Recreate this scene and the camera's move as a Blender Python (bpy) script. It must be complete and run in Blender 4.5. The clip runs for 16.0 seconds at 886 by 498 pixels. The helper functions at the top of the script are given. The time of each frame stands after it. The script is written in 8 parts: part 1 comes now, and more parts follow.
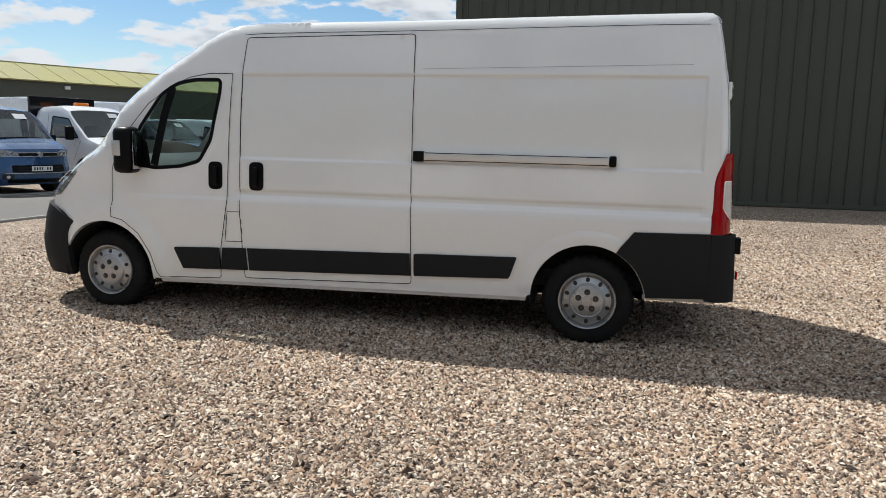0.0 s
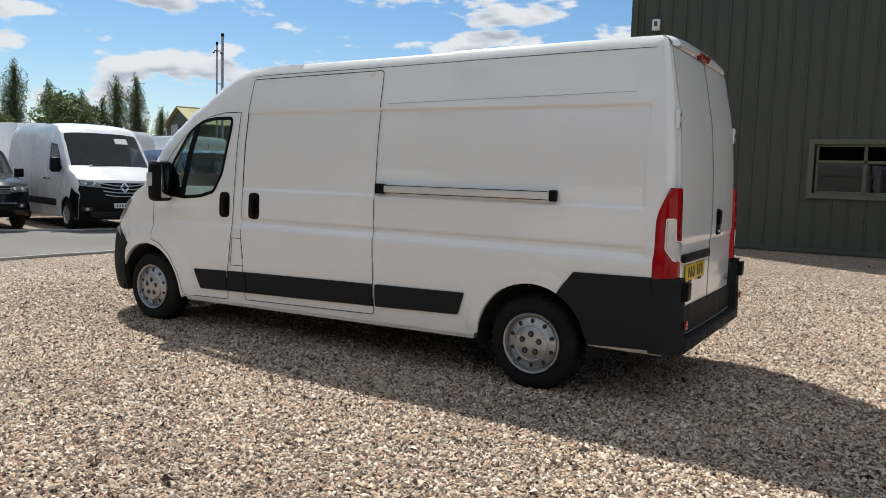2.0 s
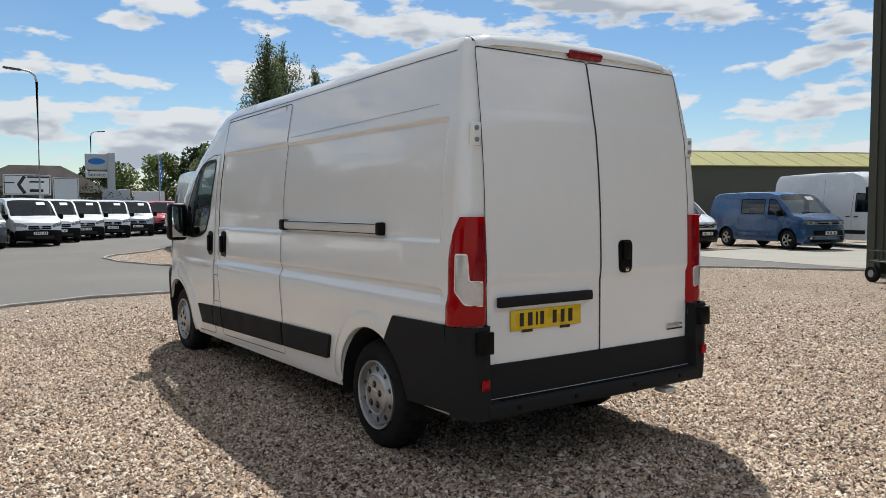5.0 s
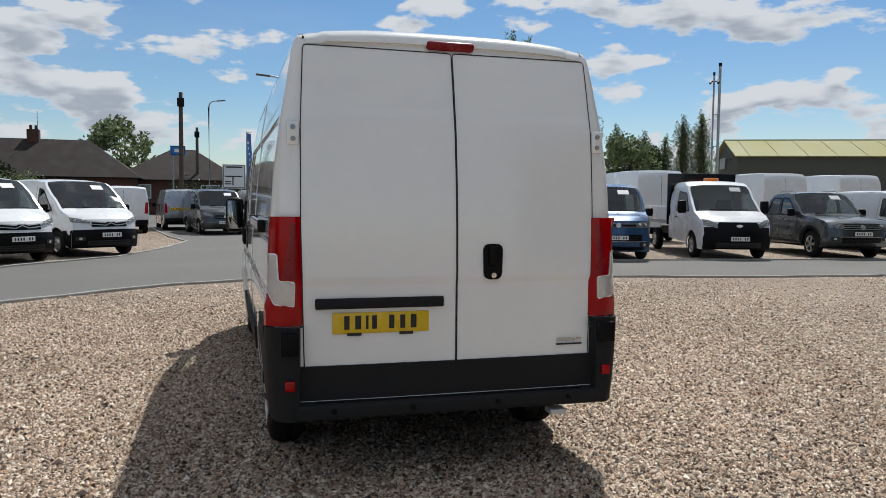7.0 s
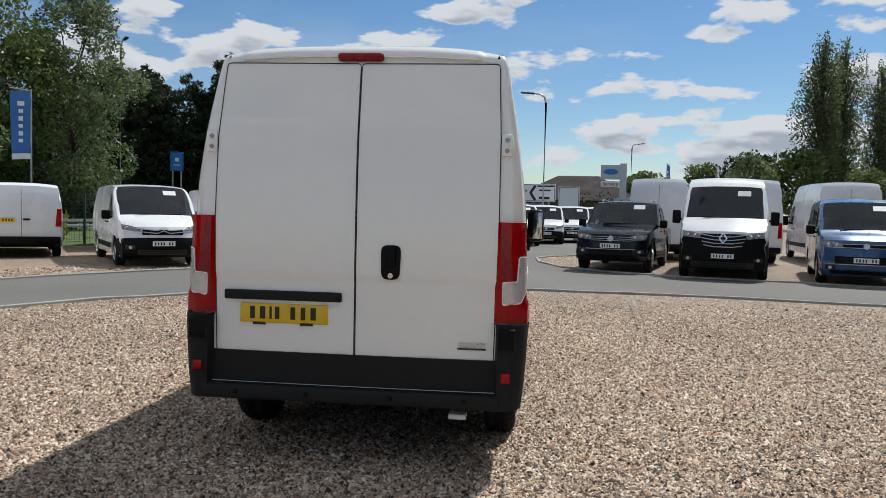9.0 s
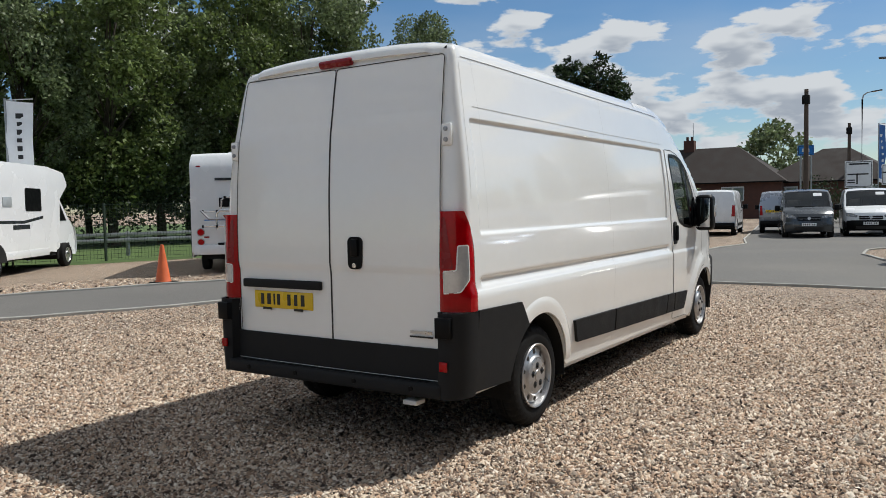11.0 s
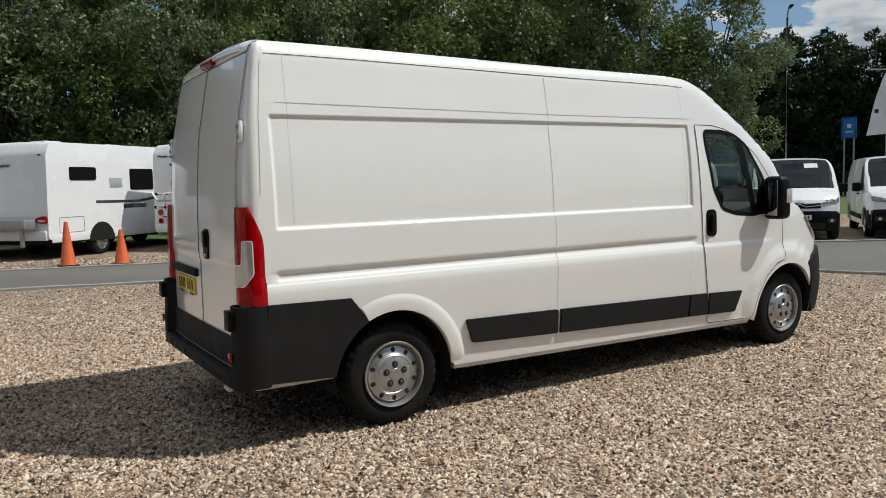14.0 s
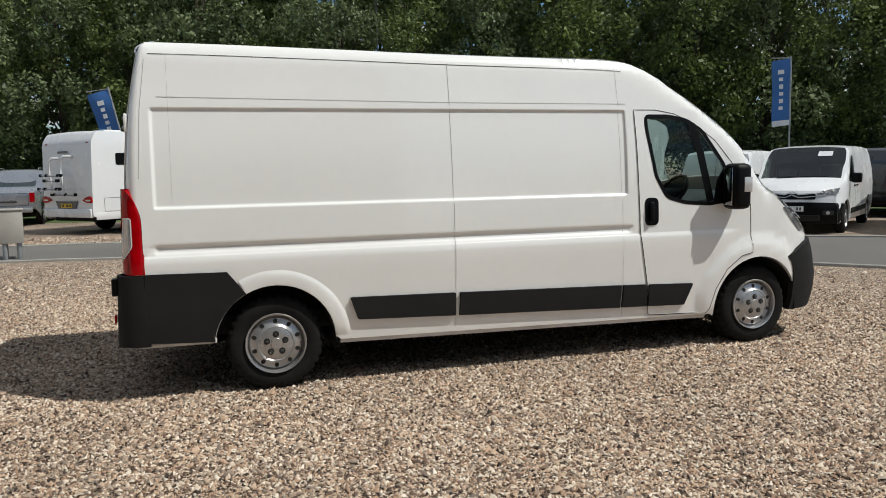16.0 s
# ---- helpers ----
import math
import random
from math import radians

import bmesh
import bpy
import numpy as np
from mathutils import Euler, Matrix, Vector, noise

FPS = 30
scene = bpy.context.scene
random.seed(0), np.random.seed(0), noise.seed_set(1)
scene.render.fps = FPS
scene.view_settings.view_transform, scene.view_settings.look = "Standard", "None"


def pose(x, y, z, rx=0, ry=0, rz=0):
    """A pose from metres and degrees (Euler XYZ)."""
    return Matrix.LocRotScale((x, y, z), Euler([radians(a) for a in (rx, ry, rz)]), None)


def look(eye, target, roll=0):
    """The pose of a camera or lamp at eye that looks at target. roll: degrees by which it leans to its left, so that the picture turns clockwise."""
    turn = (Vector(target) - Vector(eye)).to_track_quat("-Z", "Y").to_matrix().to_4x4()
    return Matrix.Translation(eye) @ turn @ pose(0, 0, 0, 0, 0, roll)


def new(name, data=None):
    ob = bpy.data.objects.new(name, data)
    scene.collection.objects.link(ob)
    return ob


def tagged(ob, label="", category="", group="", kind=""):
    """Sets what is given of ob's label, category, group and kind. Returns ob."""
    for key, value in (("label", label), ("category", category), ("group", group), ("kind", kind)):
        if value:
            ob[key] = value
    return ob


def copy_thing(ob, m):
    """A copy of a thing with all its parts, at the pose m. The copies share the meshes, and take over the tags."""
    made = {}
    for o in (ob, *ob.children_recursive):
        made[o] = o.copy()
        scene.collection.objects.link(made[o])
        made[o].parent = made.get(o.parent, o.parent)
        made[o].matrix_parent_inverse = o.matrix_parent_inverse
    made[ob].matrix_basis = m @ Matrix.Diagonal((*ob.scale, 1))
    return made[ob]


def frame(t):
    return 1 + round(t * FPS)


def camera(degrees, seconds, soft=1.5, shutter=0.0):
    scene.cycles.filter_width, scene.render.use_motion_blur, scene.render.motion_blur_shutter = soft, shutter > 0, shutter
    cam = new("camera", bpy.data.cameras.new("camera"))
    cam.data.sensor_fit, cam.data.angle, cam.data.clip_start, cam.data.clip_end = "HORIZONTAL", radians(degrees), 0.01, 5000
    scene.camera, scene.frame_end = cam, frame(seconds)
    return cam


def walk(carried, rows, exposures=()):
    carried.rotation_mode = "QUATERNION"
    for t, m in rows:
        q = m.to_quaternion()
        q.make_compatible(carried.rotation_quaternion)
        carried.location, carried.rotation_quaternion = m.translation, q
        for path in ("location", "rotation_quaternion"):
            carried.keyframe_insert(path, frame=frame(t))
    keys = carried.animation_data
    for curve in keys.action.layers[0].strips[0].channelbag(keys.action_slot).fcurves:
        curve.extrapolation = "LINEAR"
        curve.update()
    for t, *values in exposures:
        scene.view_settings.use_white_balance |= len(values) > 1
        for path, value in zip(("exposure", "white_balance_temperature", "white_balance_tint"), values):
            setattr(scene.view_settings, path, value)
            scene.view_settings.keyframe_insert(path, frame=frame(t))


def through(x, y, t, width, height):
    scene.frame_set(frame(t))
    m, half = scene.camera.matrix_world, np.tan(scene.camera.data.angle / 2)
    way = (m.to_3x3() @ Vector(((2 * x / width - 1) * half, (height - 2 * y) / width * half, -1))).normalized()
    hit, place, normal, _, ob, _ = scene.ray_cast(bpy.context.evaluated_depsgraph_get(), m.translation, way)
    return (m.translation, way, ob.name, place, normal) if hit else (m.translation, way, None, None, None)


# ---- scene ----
cam = camera(60.0, 16.0, 0.6)

EXPOSURE = [(0.0, 0.66, 6120, 8), (4.5, 0.61, 6160, 8), (7.0, 0.40, 6050, 8), (10.0, 0.44, 6050, 8), (12.5, 0.24, 6230, 7), (16.0, 0.22, 6230, 7)]
PATH = [
    (0, (2.132, -6.598, 1.499), (1.697, -4.667, 1.212), 1.3),
    (0.5, (2.697, -6.433, 1.456), (2.086, -4.544, 1.211), 1.5),
    (1, (3.188, -6.307, 1.457), (2.424, -4.471, 1.243), 1.8),
    (1.5, (3.654, -6.039, 1.465), (2.753, -4.265, 1.268), 2.1),
    (2, (4.136, -5.757, 1.455), (3.104, -4.054, 1.27), 1.8),
    (2.5, (4.477, -5.412, 1.448), (3.331, -3.783, 1.263), 1.3),
    (3, (4.883, -5.033, 1.425), (3.618, -3.494, 1.246), 0.6),
    (3.5, (5.191, -4.623, 1.44), (3.815, -3.181, 1.277), -0.1),
    (4, (5.461, -4.177, 1.465), (3.994, -2.825, 1.328), -0.4),
    (4.5, (5.772, -3.756, 1.496), (4.219, -2.501, 1.384), -0.3),
    (4.7, (5.876, -3.57, 1.483), (4.289, -2.358, 1.374), -0.2),
    (6.8, (6.856, -1.403, 1.54), (4.956, -0.792, 1.408), 0.4),
    (7, (6.883, -1.203, 1.531), (4.964, -0.653, 1.402), 0.6),
    (7.5, (6.959, -0.651, 1.542), (5.0, -0.261, 1.432), 1.0),
    (8, (7.085, -0.13, 1.543), (5.098, 0.078, 1.446), 1.4),
    (8.5, (7.122, 0.419, 1.518), (5.124, 0.427, 1.424), 1.5),
    (9, (7.19, 0.974, 1.495), (5.204, 0.761, 1.394), 1.4),
    (9.5, (7.142, 1.468, 1.482), (5.195, 1.023, 1.371), 0.9),
    (10, (7.026, 2.055, 1.465), (5.15, 1.369, 1.359), 0.1),
    (10.2, (6.941, 2.328, 1.467), (5.109, 1.532, 1.361), -0.1),
    (12.3, (5.533, 4.168, 1.439), (4.075, 2.807, 1.292), -2.0),
    (12.5, (5.382, 4.311, 1.472), (3.967, 2.907, 1.312), -1.8),
    (13, (4.994, 4.595, 1.49), (3.695, 3.086, 1.309), -1.5),
    (13.5, (4.586, 4.911, 1.508), (3.412, 3.301, 1.328), -1.4),
    (14, (4.195, 5.224, 1.538), (3.153, 3.525, 1.369), -1.5),
    (14.5, (3.739, 5.481, 1.549), (2.813, 3.717, 1.384), -1.7),
    (15, (3.343, 5.815, 1.556), (2.523, 3.998, 1.388), -1.8),
    (15.5, (2.903, 6.031, 1.53), (2.183, 4.174, 1.349), -1.5),
    (16, (2.383, 6.337, 1.51), (1.797, 4.436, 1.309), -1.1),
]
walk(cam, [(t, look(eye, target, roll)) for t, eye, target, roll in PATH], EXPOSURE)

# ---- sky, sun ----
SUN_EL, SUN_AZ = radians(54.0), radians(147.3)
world = bpy.data.worlds.new("world")
scene.world = world
world.use_nodes = True
wn, wl = world.node_tree.nodes, world.node_tree.links
wn.clear()
w_out = wn.new("ShaderNodeOutputWorld")
w_bg = wn.new("ShaderNodeBackground")
w_sky = wn.new("ShaderNodeTexSky")
w_sky.sky_type = "NISHITA"
w_sky.sun_disc = False
w_sky.sun_elevation = SUN_EL
w_sky.sun_rotation = math.atan2(math.cos(SUN_AZ), math.sin(SUN_AZ)) % (2 * math.pi)
w_sky.air_density, w_sky.dust_density, w_sky.ozone_density = 1.0, 0.25, 2.0
w_tc = wn.new("ShaderNodeTexCoord")
w_sep = wn.new("ShaderNodeSeparateXYZ")
wl.new(w_tc.outputs["Generated"], w_sep.inputs[0])


def wmath(op, a, b=None, c=None):
    n = wn.new("ShaderNodeMath")
    n.operation = op
    for i, v in enumerate((a, b, c)):
        if v is None:
            continue
        if isinstance(v, (int, float)):
            n.inputs[i].default_value = v
        else:
            wl.new(v, n.inputs[i])
    return n.outputs[0]


# cumulus: billows drawn out sideways, flat and grey below, white on top, thickening overhead
def cloud_noise(scale, detail, off, lift=0.0, tall=2.9, rough=0.52):
    comb = wn.new("ShaderNodeCombineXYZ")
    wl.new(w_sep.outputs["X"], comb.inputs[0])
    wl.new(w_sep.outputs["Y"], comb.inputs[1])
    wl.new(wmath("MULTIPLY", wmath("ADD", w_sep.outputs["Z"], lift), tall), comb.inputs[2])
    m = wn.new("ShaderNodeMapping")
    m.inputs["Location"].default_value = off
    wl.new(comb.outputs[0], m.inputs["Vector"])
    n = wn.new("ShaderNodeTexNoise")
    n.inputs["Scale"].default_value = scale
    n.inputs["Detail"].default_value = detail
    n.inputs["Roughness"].default_value = rough
    wl.new(m.outputs[0], n.inputs["Vector"])
    return n.outputs["Fac"]


def w_range(v, a, b, lo=0.0, hi=1.0):
    n = wn.new("ShaderNodeMapRange")
    n.interpolation_type = "SMOOTHSTEP"
    for i, q in zip((1, 2, 3, 4), (a, b, lo, hi)):
        n.inputs[i].default_value = q
    wl.new(v, n.inputs[0])
    return n.outputs[0]


C_OFF = (3.1, 1.7, 0.4)
# denser cloud added overhead, out of view, as fill light for shaded faces
c_fill = w_range(w_sep.outputs["Z"], 0.32, 0.70, 0.012, 0.200)
c_big = wmath("ADD", cloud_noise(8.6, 9.0, C_OFF), c_fill)
c_over = wmath("ADD", cloud_noise(8.6, 3.0, C_OFF, 0.018), c_fill)
c_mask = w_range(c_big, 0.515, 0.575)
c_core = wmath("MULTIPLY", w_range(c_over, 0.50, 0.66), w_range(c_big, 0.52, 0.62))
c_wisp = w_range(cloud_noise(1.3, 5.0, (8.0, 4.0, 2.0), 0.0, 4.0), 0.50, 0.80, 0.0, 0.25)
c_all = wmath("MAXIMUM", c_mask, c_wisp)
w_shade = wn.new("ShaderNodeMix")
w_shade.data_type = "RGBA"
w_shade.inputs["A"].default_value = (3.4, 3.4, 3.4, 1)
w_shade.inputs["B"].default_value = (1.9, 2.03, 2.25, 1)
wl.new(c_core, w_shade.inputs["Factor"])
w_mix = wn.new("ShaderNodeMix")
w_mix.data_type = "RGBA"
wl.new(c_all, w_mix.inputs["Factor"])
w_tone = wn.new("ShaderNodeHueSaturation")
w_tone.inputs["Saturation"].default_value, w_tone.inputs["Value"].default_value = 1.20, 0.42
wl.new(w_sky.outputs[0], w_tone.inputs["Color"])
wl.new(w_tone.outputs[0], w_mix.inputs["A"])
wl.new(w_shade.outputs["Result"], w_mix.inputs["B"])
wl.new(w_mix.outputs["Result"], w_bg.inputs["Color"])
w_bg.inputs["Strength"].default_value = 0.15
wl.new(w_bg.outputs[0], w_out.inputs["Surface"])

sun_data = bpy.data.lights.new("sun", "SUN")
sun_data.energy, sun_data.angle, sun_data.color = 3.2, radians(0.55), (1.0, 0.94, 0.85)
sun = new("sun", sun_data)
sun.matrix_world = look((math.cos(SUN_AZ) * 40, math.sin(SUN_AZ) * 40, math.tan(SUN_EL) * 40), (0, 0, 0))

# ---- materials ----
def material(name, color, rough=0.5, metal=0.0, var=0.12, scale=6.0, fine=60.0, bump=0.0, bump_scale=80.0,
             coat=0.0, rnd=0.0, island=0.0, spec=0.5, dirt=None, dirt_amount=0.0, rough_var=0.1):
    m = bpy.data.materials.new(name)
    m.use_nodes = True
    n, l = m.node_tree.nodes, m.node_tree.links
    b = n["Principled BSDF"]
    b.inputs["Metallic"].default_value = metal
    b.inputs["Coat Weight"].default_value = coat
    b.inputs["Coat Roughness"].default_value = 0.04
    b.inputs["Specular IOR Level"].default_value = spec
    tc = n.new("ShaderNodeTexCoord")

    def noise_tex(s, d=4.0):
        t = n.new("ShaderNodeTexNoise")
        t.inputs["Scale"].default_value = s
        t.inputs["Detail"].default_value = d
        l.new(tc.outputs["Object"], t.inputs["Vector"])
        return t.outputs["Fac"]

    def rng(v, a, bb, lo, hi):
        r = n.new("ShaderNodeMapRange")
        for i, q in zip((1, 2, 3, 4), (a, bb, lo, hi)):
            r.inputs[i].default_value = q
        l.new(v, r.inputs[0])
        return r.outputs[0]

    def mul(a, bb):
        t = n.new("ShaderNodeMath")
        t.operation = "MULTIPLY"
        for i, q in enumerate((a, bb)):
            if isinstance(q, float):
                t.inputs[i].default_value = q
            else:
                l.new(q, t.inputs[i])
        return t.outputs[0]

    big, small = noise_tex(scale), noise_tex(fine, 3.0)
    k = mul(rng(big, 0.3, 0.7, 1 - var, 1 + var), rng(small, 0.3, 0.7, 1 - var * 0.6, 1 + var * 0.6))
    if rnd:
        oi = n.new("ShaderNodeObjectInfo")
        k = mul(k, rng(oi.outputs["Random"], 0, 1, 1 - rnd, 1 + rnd))
    if island:
        ge = n.new("ShaderNodeNewGeometry")
        k = mul(k, rng(ge.outputs["Random Per Island"], 0, 1, 1 - island, 1 + island))
    hsv = n.new("ShaderNodeHueSaturation")
    hsv.inputs["Color"].default_value = (*color, 1)
    l.new(k, hsv.inputs["Value"])
    out = hsv.outputs[0]
    if dirt:
        mx = n.new("ShaderNodeMix")
        mx.data_type = "RGBA"
        l.new(rng(noise_tex(scale * 0.6, 8.0), 0.48, 0.72, 0.0, dirt_amount), mx.inputs["Factor"])
        l.new(out, mx.inputs["A"])
        mx.inputs["B"].default_value = (*dirt, 1)
        out = mx.outputs["Result"]
    l.new(out, b.inputs["Base Color"])
    l.new(rng(big, 0.3, 0.7, max(0.02, rough - rough_var), min(1, rough + rough_var)), b.inputs["Roughness"])
    if bump:
        bp = n.new("ShaderNodeBump")
        bp.inputs["Strength"].default_value = bump
        bp.inputs["Distance"].default_value = 0.01
        l.new(noise_tex(bump_scale, 4.0), bp.inputs["Height"])
        l.new(bp.outputs[0], b.inputs["Normal"])
    return m


def glass_material(name, tint, rough=0.02, low=0.05, high=0.95):
    """A tinted vehicle pane: partly clear, with a glossy face."""
    m = bpy.data.materials.new(name)
    m.use_nodes = True
    n, l = m.node_tree.nodes, m.node_tree.links
    n.remove(n["Principled BSDF"])
    o = n["Material Output"]
    tr = n.new("ShaderNodeBsdfTransparent")
    tr.inputs[0].default_value = (*tint, 1)
    gl = n.new("ShaderNodeBsdfGlossy")
    gl.inputs["Roughness"].default_value = rough
    lw = n.new("ShaderNodeLayerWeight")
    lw.inputs["Blend"].default_value = 0.5
    pw = n.new("ShaderNodeMath")
    pw.operation = "POWER"
    pw.inputs[1].default_value = 3.2
    l.new(lw.outputs["Facing"], pw.inputs[0])
    fr = n.new("ShaderNodeMapRange")
    fr.inputs[3].default_value, fr.inputs[4].default_value = low, high
    l.new(pw.outputs[0], fr.inputs[0])
    mx = n.new("ShaderNodeMixShader")
    l.new(fr.outputs[0], mx.inputs[0])
    l.new(tr.outputs[0], mx.inputs[1])
    l.new(gl.outputs[0], mx.inputs[2])
    l.new(mx.outputs[0], o.inputs["Surface"])
    return m


M_white = material("white_paint", (0.89, 0.89, 0.87), 0.22, 0, 0.012, 1.2, 14, coat=1.0, rough_var=0.03)
M_white2 = material("white_paint_fleet", (0.78, 0.79, 0.80), 0.25, 0, 0.02, 1.0, 9, coat=0.5, rnd=0.03)
M_sill = material("sill_white", (0.70, 0.69, 0.66), 0.4, 0, 0.04, 3, 30, dirt=(0.32, 0.28, 0.22), dirt_amount=0.35)
M_grey = material("grey_bumper_plastic", (0.022, 0.022, 0.0225), 0.66, 0, 0.10, 5, 200, bump=0.12, bump_scale=500, spec=0.12)
M_black = material("black_plastic", (0.0035, 0.0035, 0.004), 0.42, 0, 0.1, 8, 120, spec=0.14)
M_crease = material("shaded_panel_joint", (0.42, 0.415, 0.40), 0.7, 0, 0.1)
M_wheel = material("silver_painted_wheel", (0.47, 0.47, 0.475), 0.34, 0.75, 0.10, 9, 60, dirt=(0.16, 0.15, 0.135), dirt_amount=0.25)
M_seal = material("rubber_seal", (0.012, 0.012, 0.012), 0.8, 0, 0.1)
M_tyre = material("tyre_rubber", (0.013, 0.013, 0.013), 0.72, 0, 0.18, 9, 90, spec=0.12, bump=0.2, bump_scale=120, dirt=(0.03, 0.028, 0.025), dirt_amount=0.3)
M_steel = material("silver_steel_wheel", (0.50, 0.50, 0.50), 0.30, 0.9, 0.08, 9, 60)
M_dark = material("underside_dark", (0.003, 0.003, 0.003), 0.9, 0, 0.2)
M_red = material("red_lens", (0.35, 0.0, 0.003), 0.14, 0, 0.10, 14, 60, coat=0.2, spec=0.2)
M_redlow = material("dark_red_lens", (0.22, 0.002, 0.008), 0.25, 0, 0.05, 10, 60, coat=0.3, spec=0.25)
M_clear = material("clear_lens", (0.62, 0.61, 0.60), 0.12, 0.3, 0.07, 26, 80, coat=1.0)
M_head = material("headlamp_lens", (0.20, 0.205, 0.21), 0.20, 0.3, 0.6, 14, 45, coat=1.0)
M_bar = material("satin_grille_bar", (0.42, 0.42, 0.42), 0.35, 0.5, 0.05, 20, 90)
M_chrome = material("bright_metal", (0.72, 0.72, 0.72), 0.16, 1.0, 0.05, 20, 90)
M_mirror = material("mirror_silver", (0.45, 0.46, 0.47), 0.03, 1.0, 0.01)
M_yellow = material("yellow_plate", (0.78, 0.52, 0.01), 0.35, 0, 0.03)
M_plate = material("white_plate", (0.80, 0.80, 0.78), 0.35, 0, 0.03)
M_ink = material("black_ink", (0.012, 0.012, 0.012), 0.5)
M_glass = glass_material("window_glass", (0.62, 0.71, 0.68), low=0.03, high=0.8)
M_glassd = glass_material("dark_window_glass", (0.46, 0.52, 0.51), low=0.06)
M_glassk = glass_material("building_window_glass", (0.10, 0.11, 0.11), low=0.03, high=0.4)
M_interior = material("cab_trim", (0.08, 0.08, 0.084), 0.7, 0, 0.15, 6, 80)
M_seat = material("seat_cloth", (0.06, 0.062, 0.07), 0.9, 0, 0.2, 8, 200, bump=0.2, bump_scale=300)
M_orange = material("orange_beacon", (0.75, 0.20, 0.01), 0.25, 0, 0.05, coat=0.6)
M_blue = material("blue_metallic_paint", (0.022, 0.075, 0.185), 0.28, 0.35, 0.03, 2, 40, coat=0.8)
M_darkblue = material("dark_metallic_paint", (0.0035, 0.0045, 0.009), 0.18, 0.1, 0.03, 2, 40, coat=0.35, spec=0.25)
M_greyp = material("grey_metallic_paint", (0.050, 0.056, 0.062), 0.28, 0.4, 0.03, 2, 40, coat=0.8)
M_silver = material("silver_metallic_paint", (0.34, 0.36, 0.40), 0.28, 0.5, 0.03, 2, 40, coat=0.8)
M_redp = material("red_paint", (0.50, 0.02, 0.02), 0.28, 0.0, 0.03, 2, 40, coat=0.8)
M_green_clad = material("green_steel_cladding", (0.062, 0.066, 0.048), 0.50, 0.0, 0.07, 0.6, 25, rough_var=0.06)
M_green_trim = material("pale_green_frame", (0.11, 0.118, 0.075), 0.5, 0, 0.06, 2, 30)
M_roof_y = material("lichen_yellow_roof", (0.33, 0.31, 0.12), 0.8, 0, 0.14, 0.25, 6)
M_conc = material("concrete", (0.34, 0.32, 0.28), 0.85, 0, 0.10, 0.8, 30, bump=0.2, bump_scale=60)
M_kerb = material("concrete_edging", (0.36, 0.35, 0.32), 0.85, 0, 0.15, 2, 40, bump=0.3, bump_scale=90)
M_cone = material("orange_cone_plastic", (0.62, 0.12, 0.03), 0.5, 0, 0.10, 9, 60)
M_conew = material("cone_sleeve", (0.55, 0.54, 0.5), 0.5, 0, 0.10)
M_rail = material("brushed_rail_metal", (0.78, 0.76, 0.73), 0.42, 0.55, 0.05, 3, 60)
M_lamp = material("pale_grey_lamp_column", (0.48, 0.49, 0.50), 0.5, 0.1, 0.08, 2, 30)
M_cab = material("weathered_cabinet_paint", (0.38, 0.365, 0.33), 0.6, 0, 0.10, 3, 40)
M_galv = material("galvanised_steel", (0.36, 0.37, 0.38), 0.45, 0.7, 0.12, 6, 50)
M_brick = material("red_brick", (0.10, 0.048, 0.036), 0.9, 0, 0.2, 3, 40)
M_tile = material("brown_roof_tile", (0.026, 0.018, 0.015), 0.9, 0, 0.25, 1.2, 25, bump=0.4, bump_scale=30)
M_wood = material("weathered_pole_wood", (0.09, 0.065, 0.05), 0.9, 0, 0.2, 4, 60)
M_bark = material("bark", (0.075, 0.06, 0.045), 0.95, 0, 0.25, 6, 40, bump=0.5, bump_scale=40)
M_grass = material("grass", (0.075, 0.12, 0.03), 0.9, 0, 0.3, 1.0, 30, bump=0.6, bump_scale=60)
M_flagb = material("blue_flag_cloth", (0.05, 0.15, 0.40), 0.8, 0, 0.05)
M_flagw = material("white_flag_cloth", (0.74, 0.75, 0.76), 0.8, 0, 0.04)
M_signw = material("white_sign", (0.72, 0.73, 0.74), 0.5, 0, 0.04)
M_signb = material("blue_sign", (0.01, 0.16, 0.5), 0.5, 0, 0.04)
M_signg = material("grey_sign", (0.42, 0.45, 0.47), 0.4, 0.2, 0.04)


def leaf_material(name, color, through=0.42):
    m = material(name, color, 0.55, 0, 0.28, 0.5, 3.0, island=0.48)
    n, l = m.node_tree.nodes, m.node_tree.links
    b, o = n["Principled BSDF"], n["Material Output"]
    b.inputs["Specular IOR Level"].default_value = 0.4
    tr = n.new("ShaderNodeBsdfTranslucent")
    l.new(b.inputs["Base Color"].links[0].from_socket, tr.inputs["Color"])
    mx = n.new("ShaderNodeMixShader")
    mx.inputs[0].default_value = through
    l.new(b.outputs[0], mx.inputs[1])
    l.new(tr.outputs[0], mx.inputs[2])
    l.new(mx.outputs[0], o.inputs["Surface"])
    return m


M_leaf = leaf_material("broad_leaves", (0.125, 0.165, 0.048), 0.33)
M_leaf2 = leaf_material("silver_green_leaves", (0.155, 0.195, 0.090), 0.33)
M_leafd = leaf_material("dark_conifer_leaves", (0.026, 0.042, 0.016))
M_leafy = leaf_material("yellow_green_leaves", (0.30, 0.30, 0.03))
M_leafp = leaf_material("poplar_leaves", (0.125, 0.16, 0.07), 0.55)


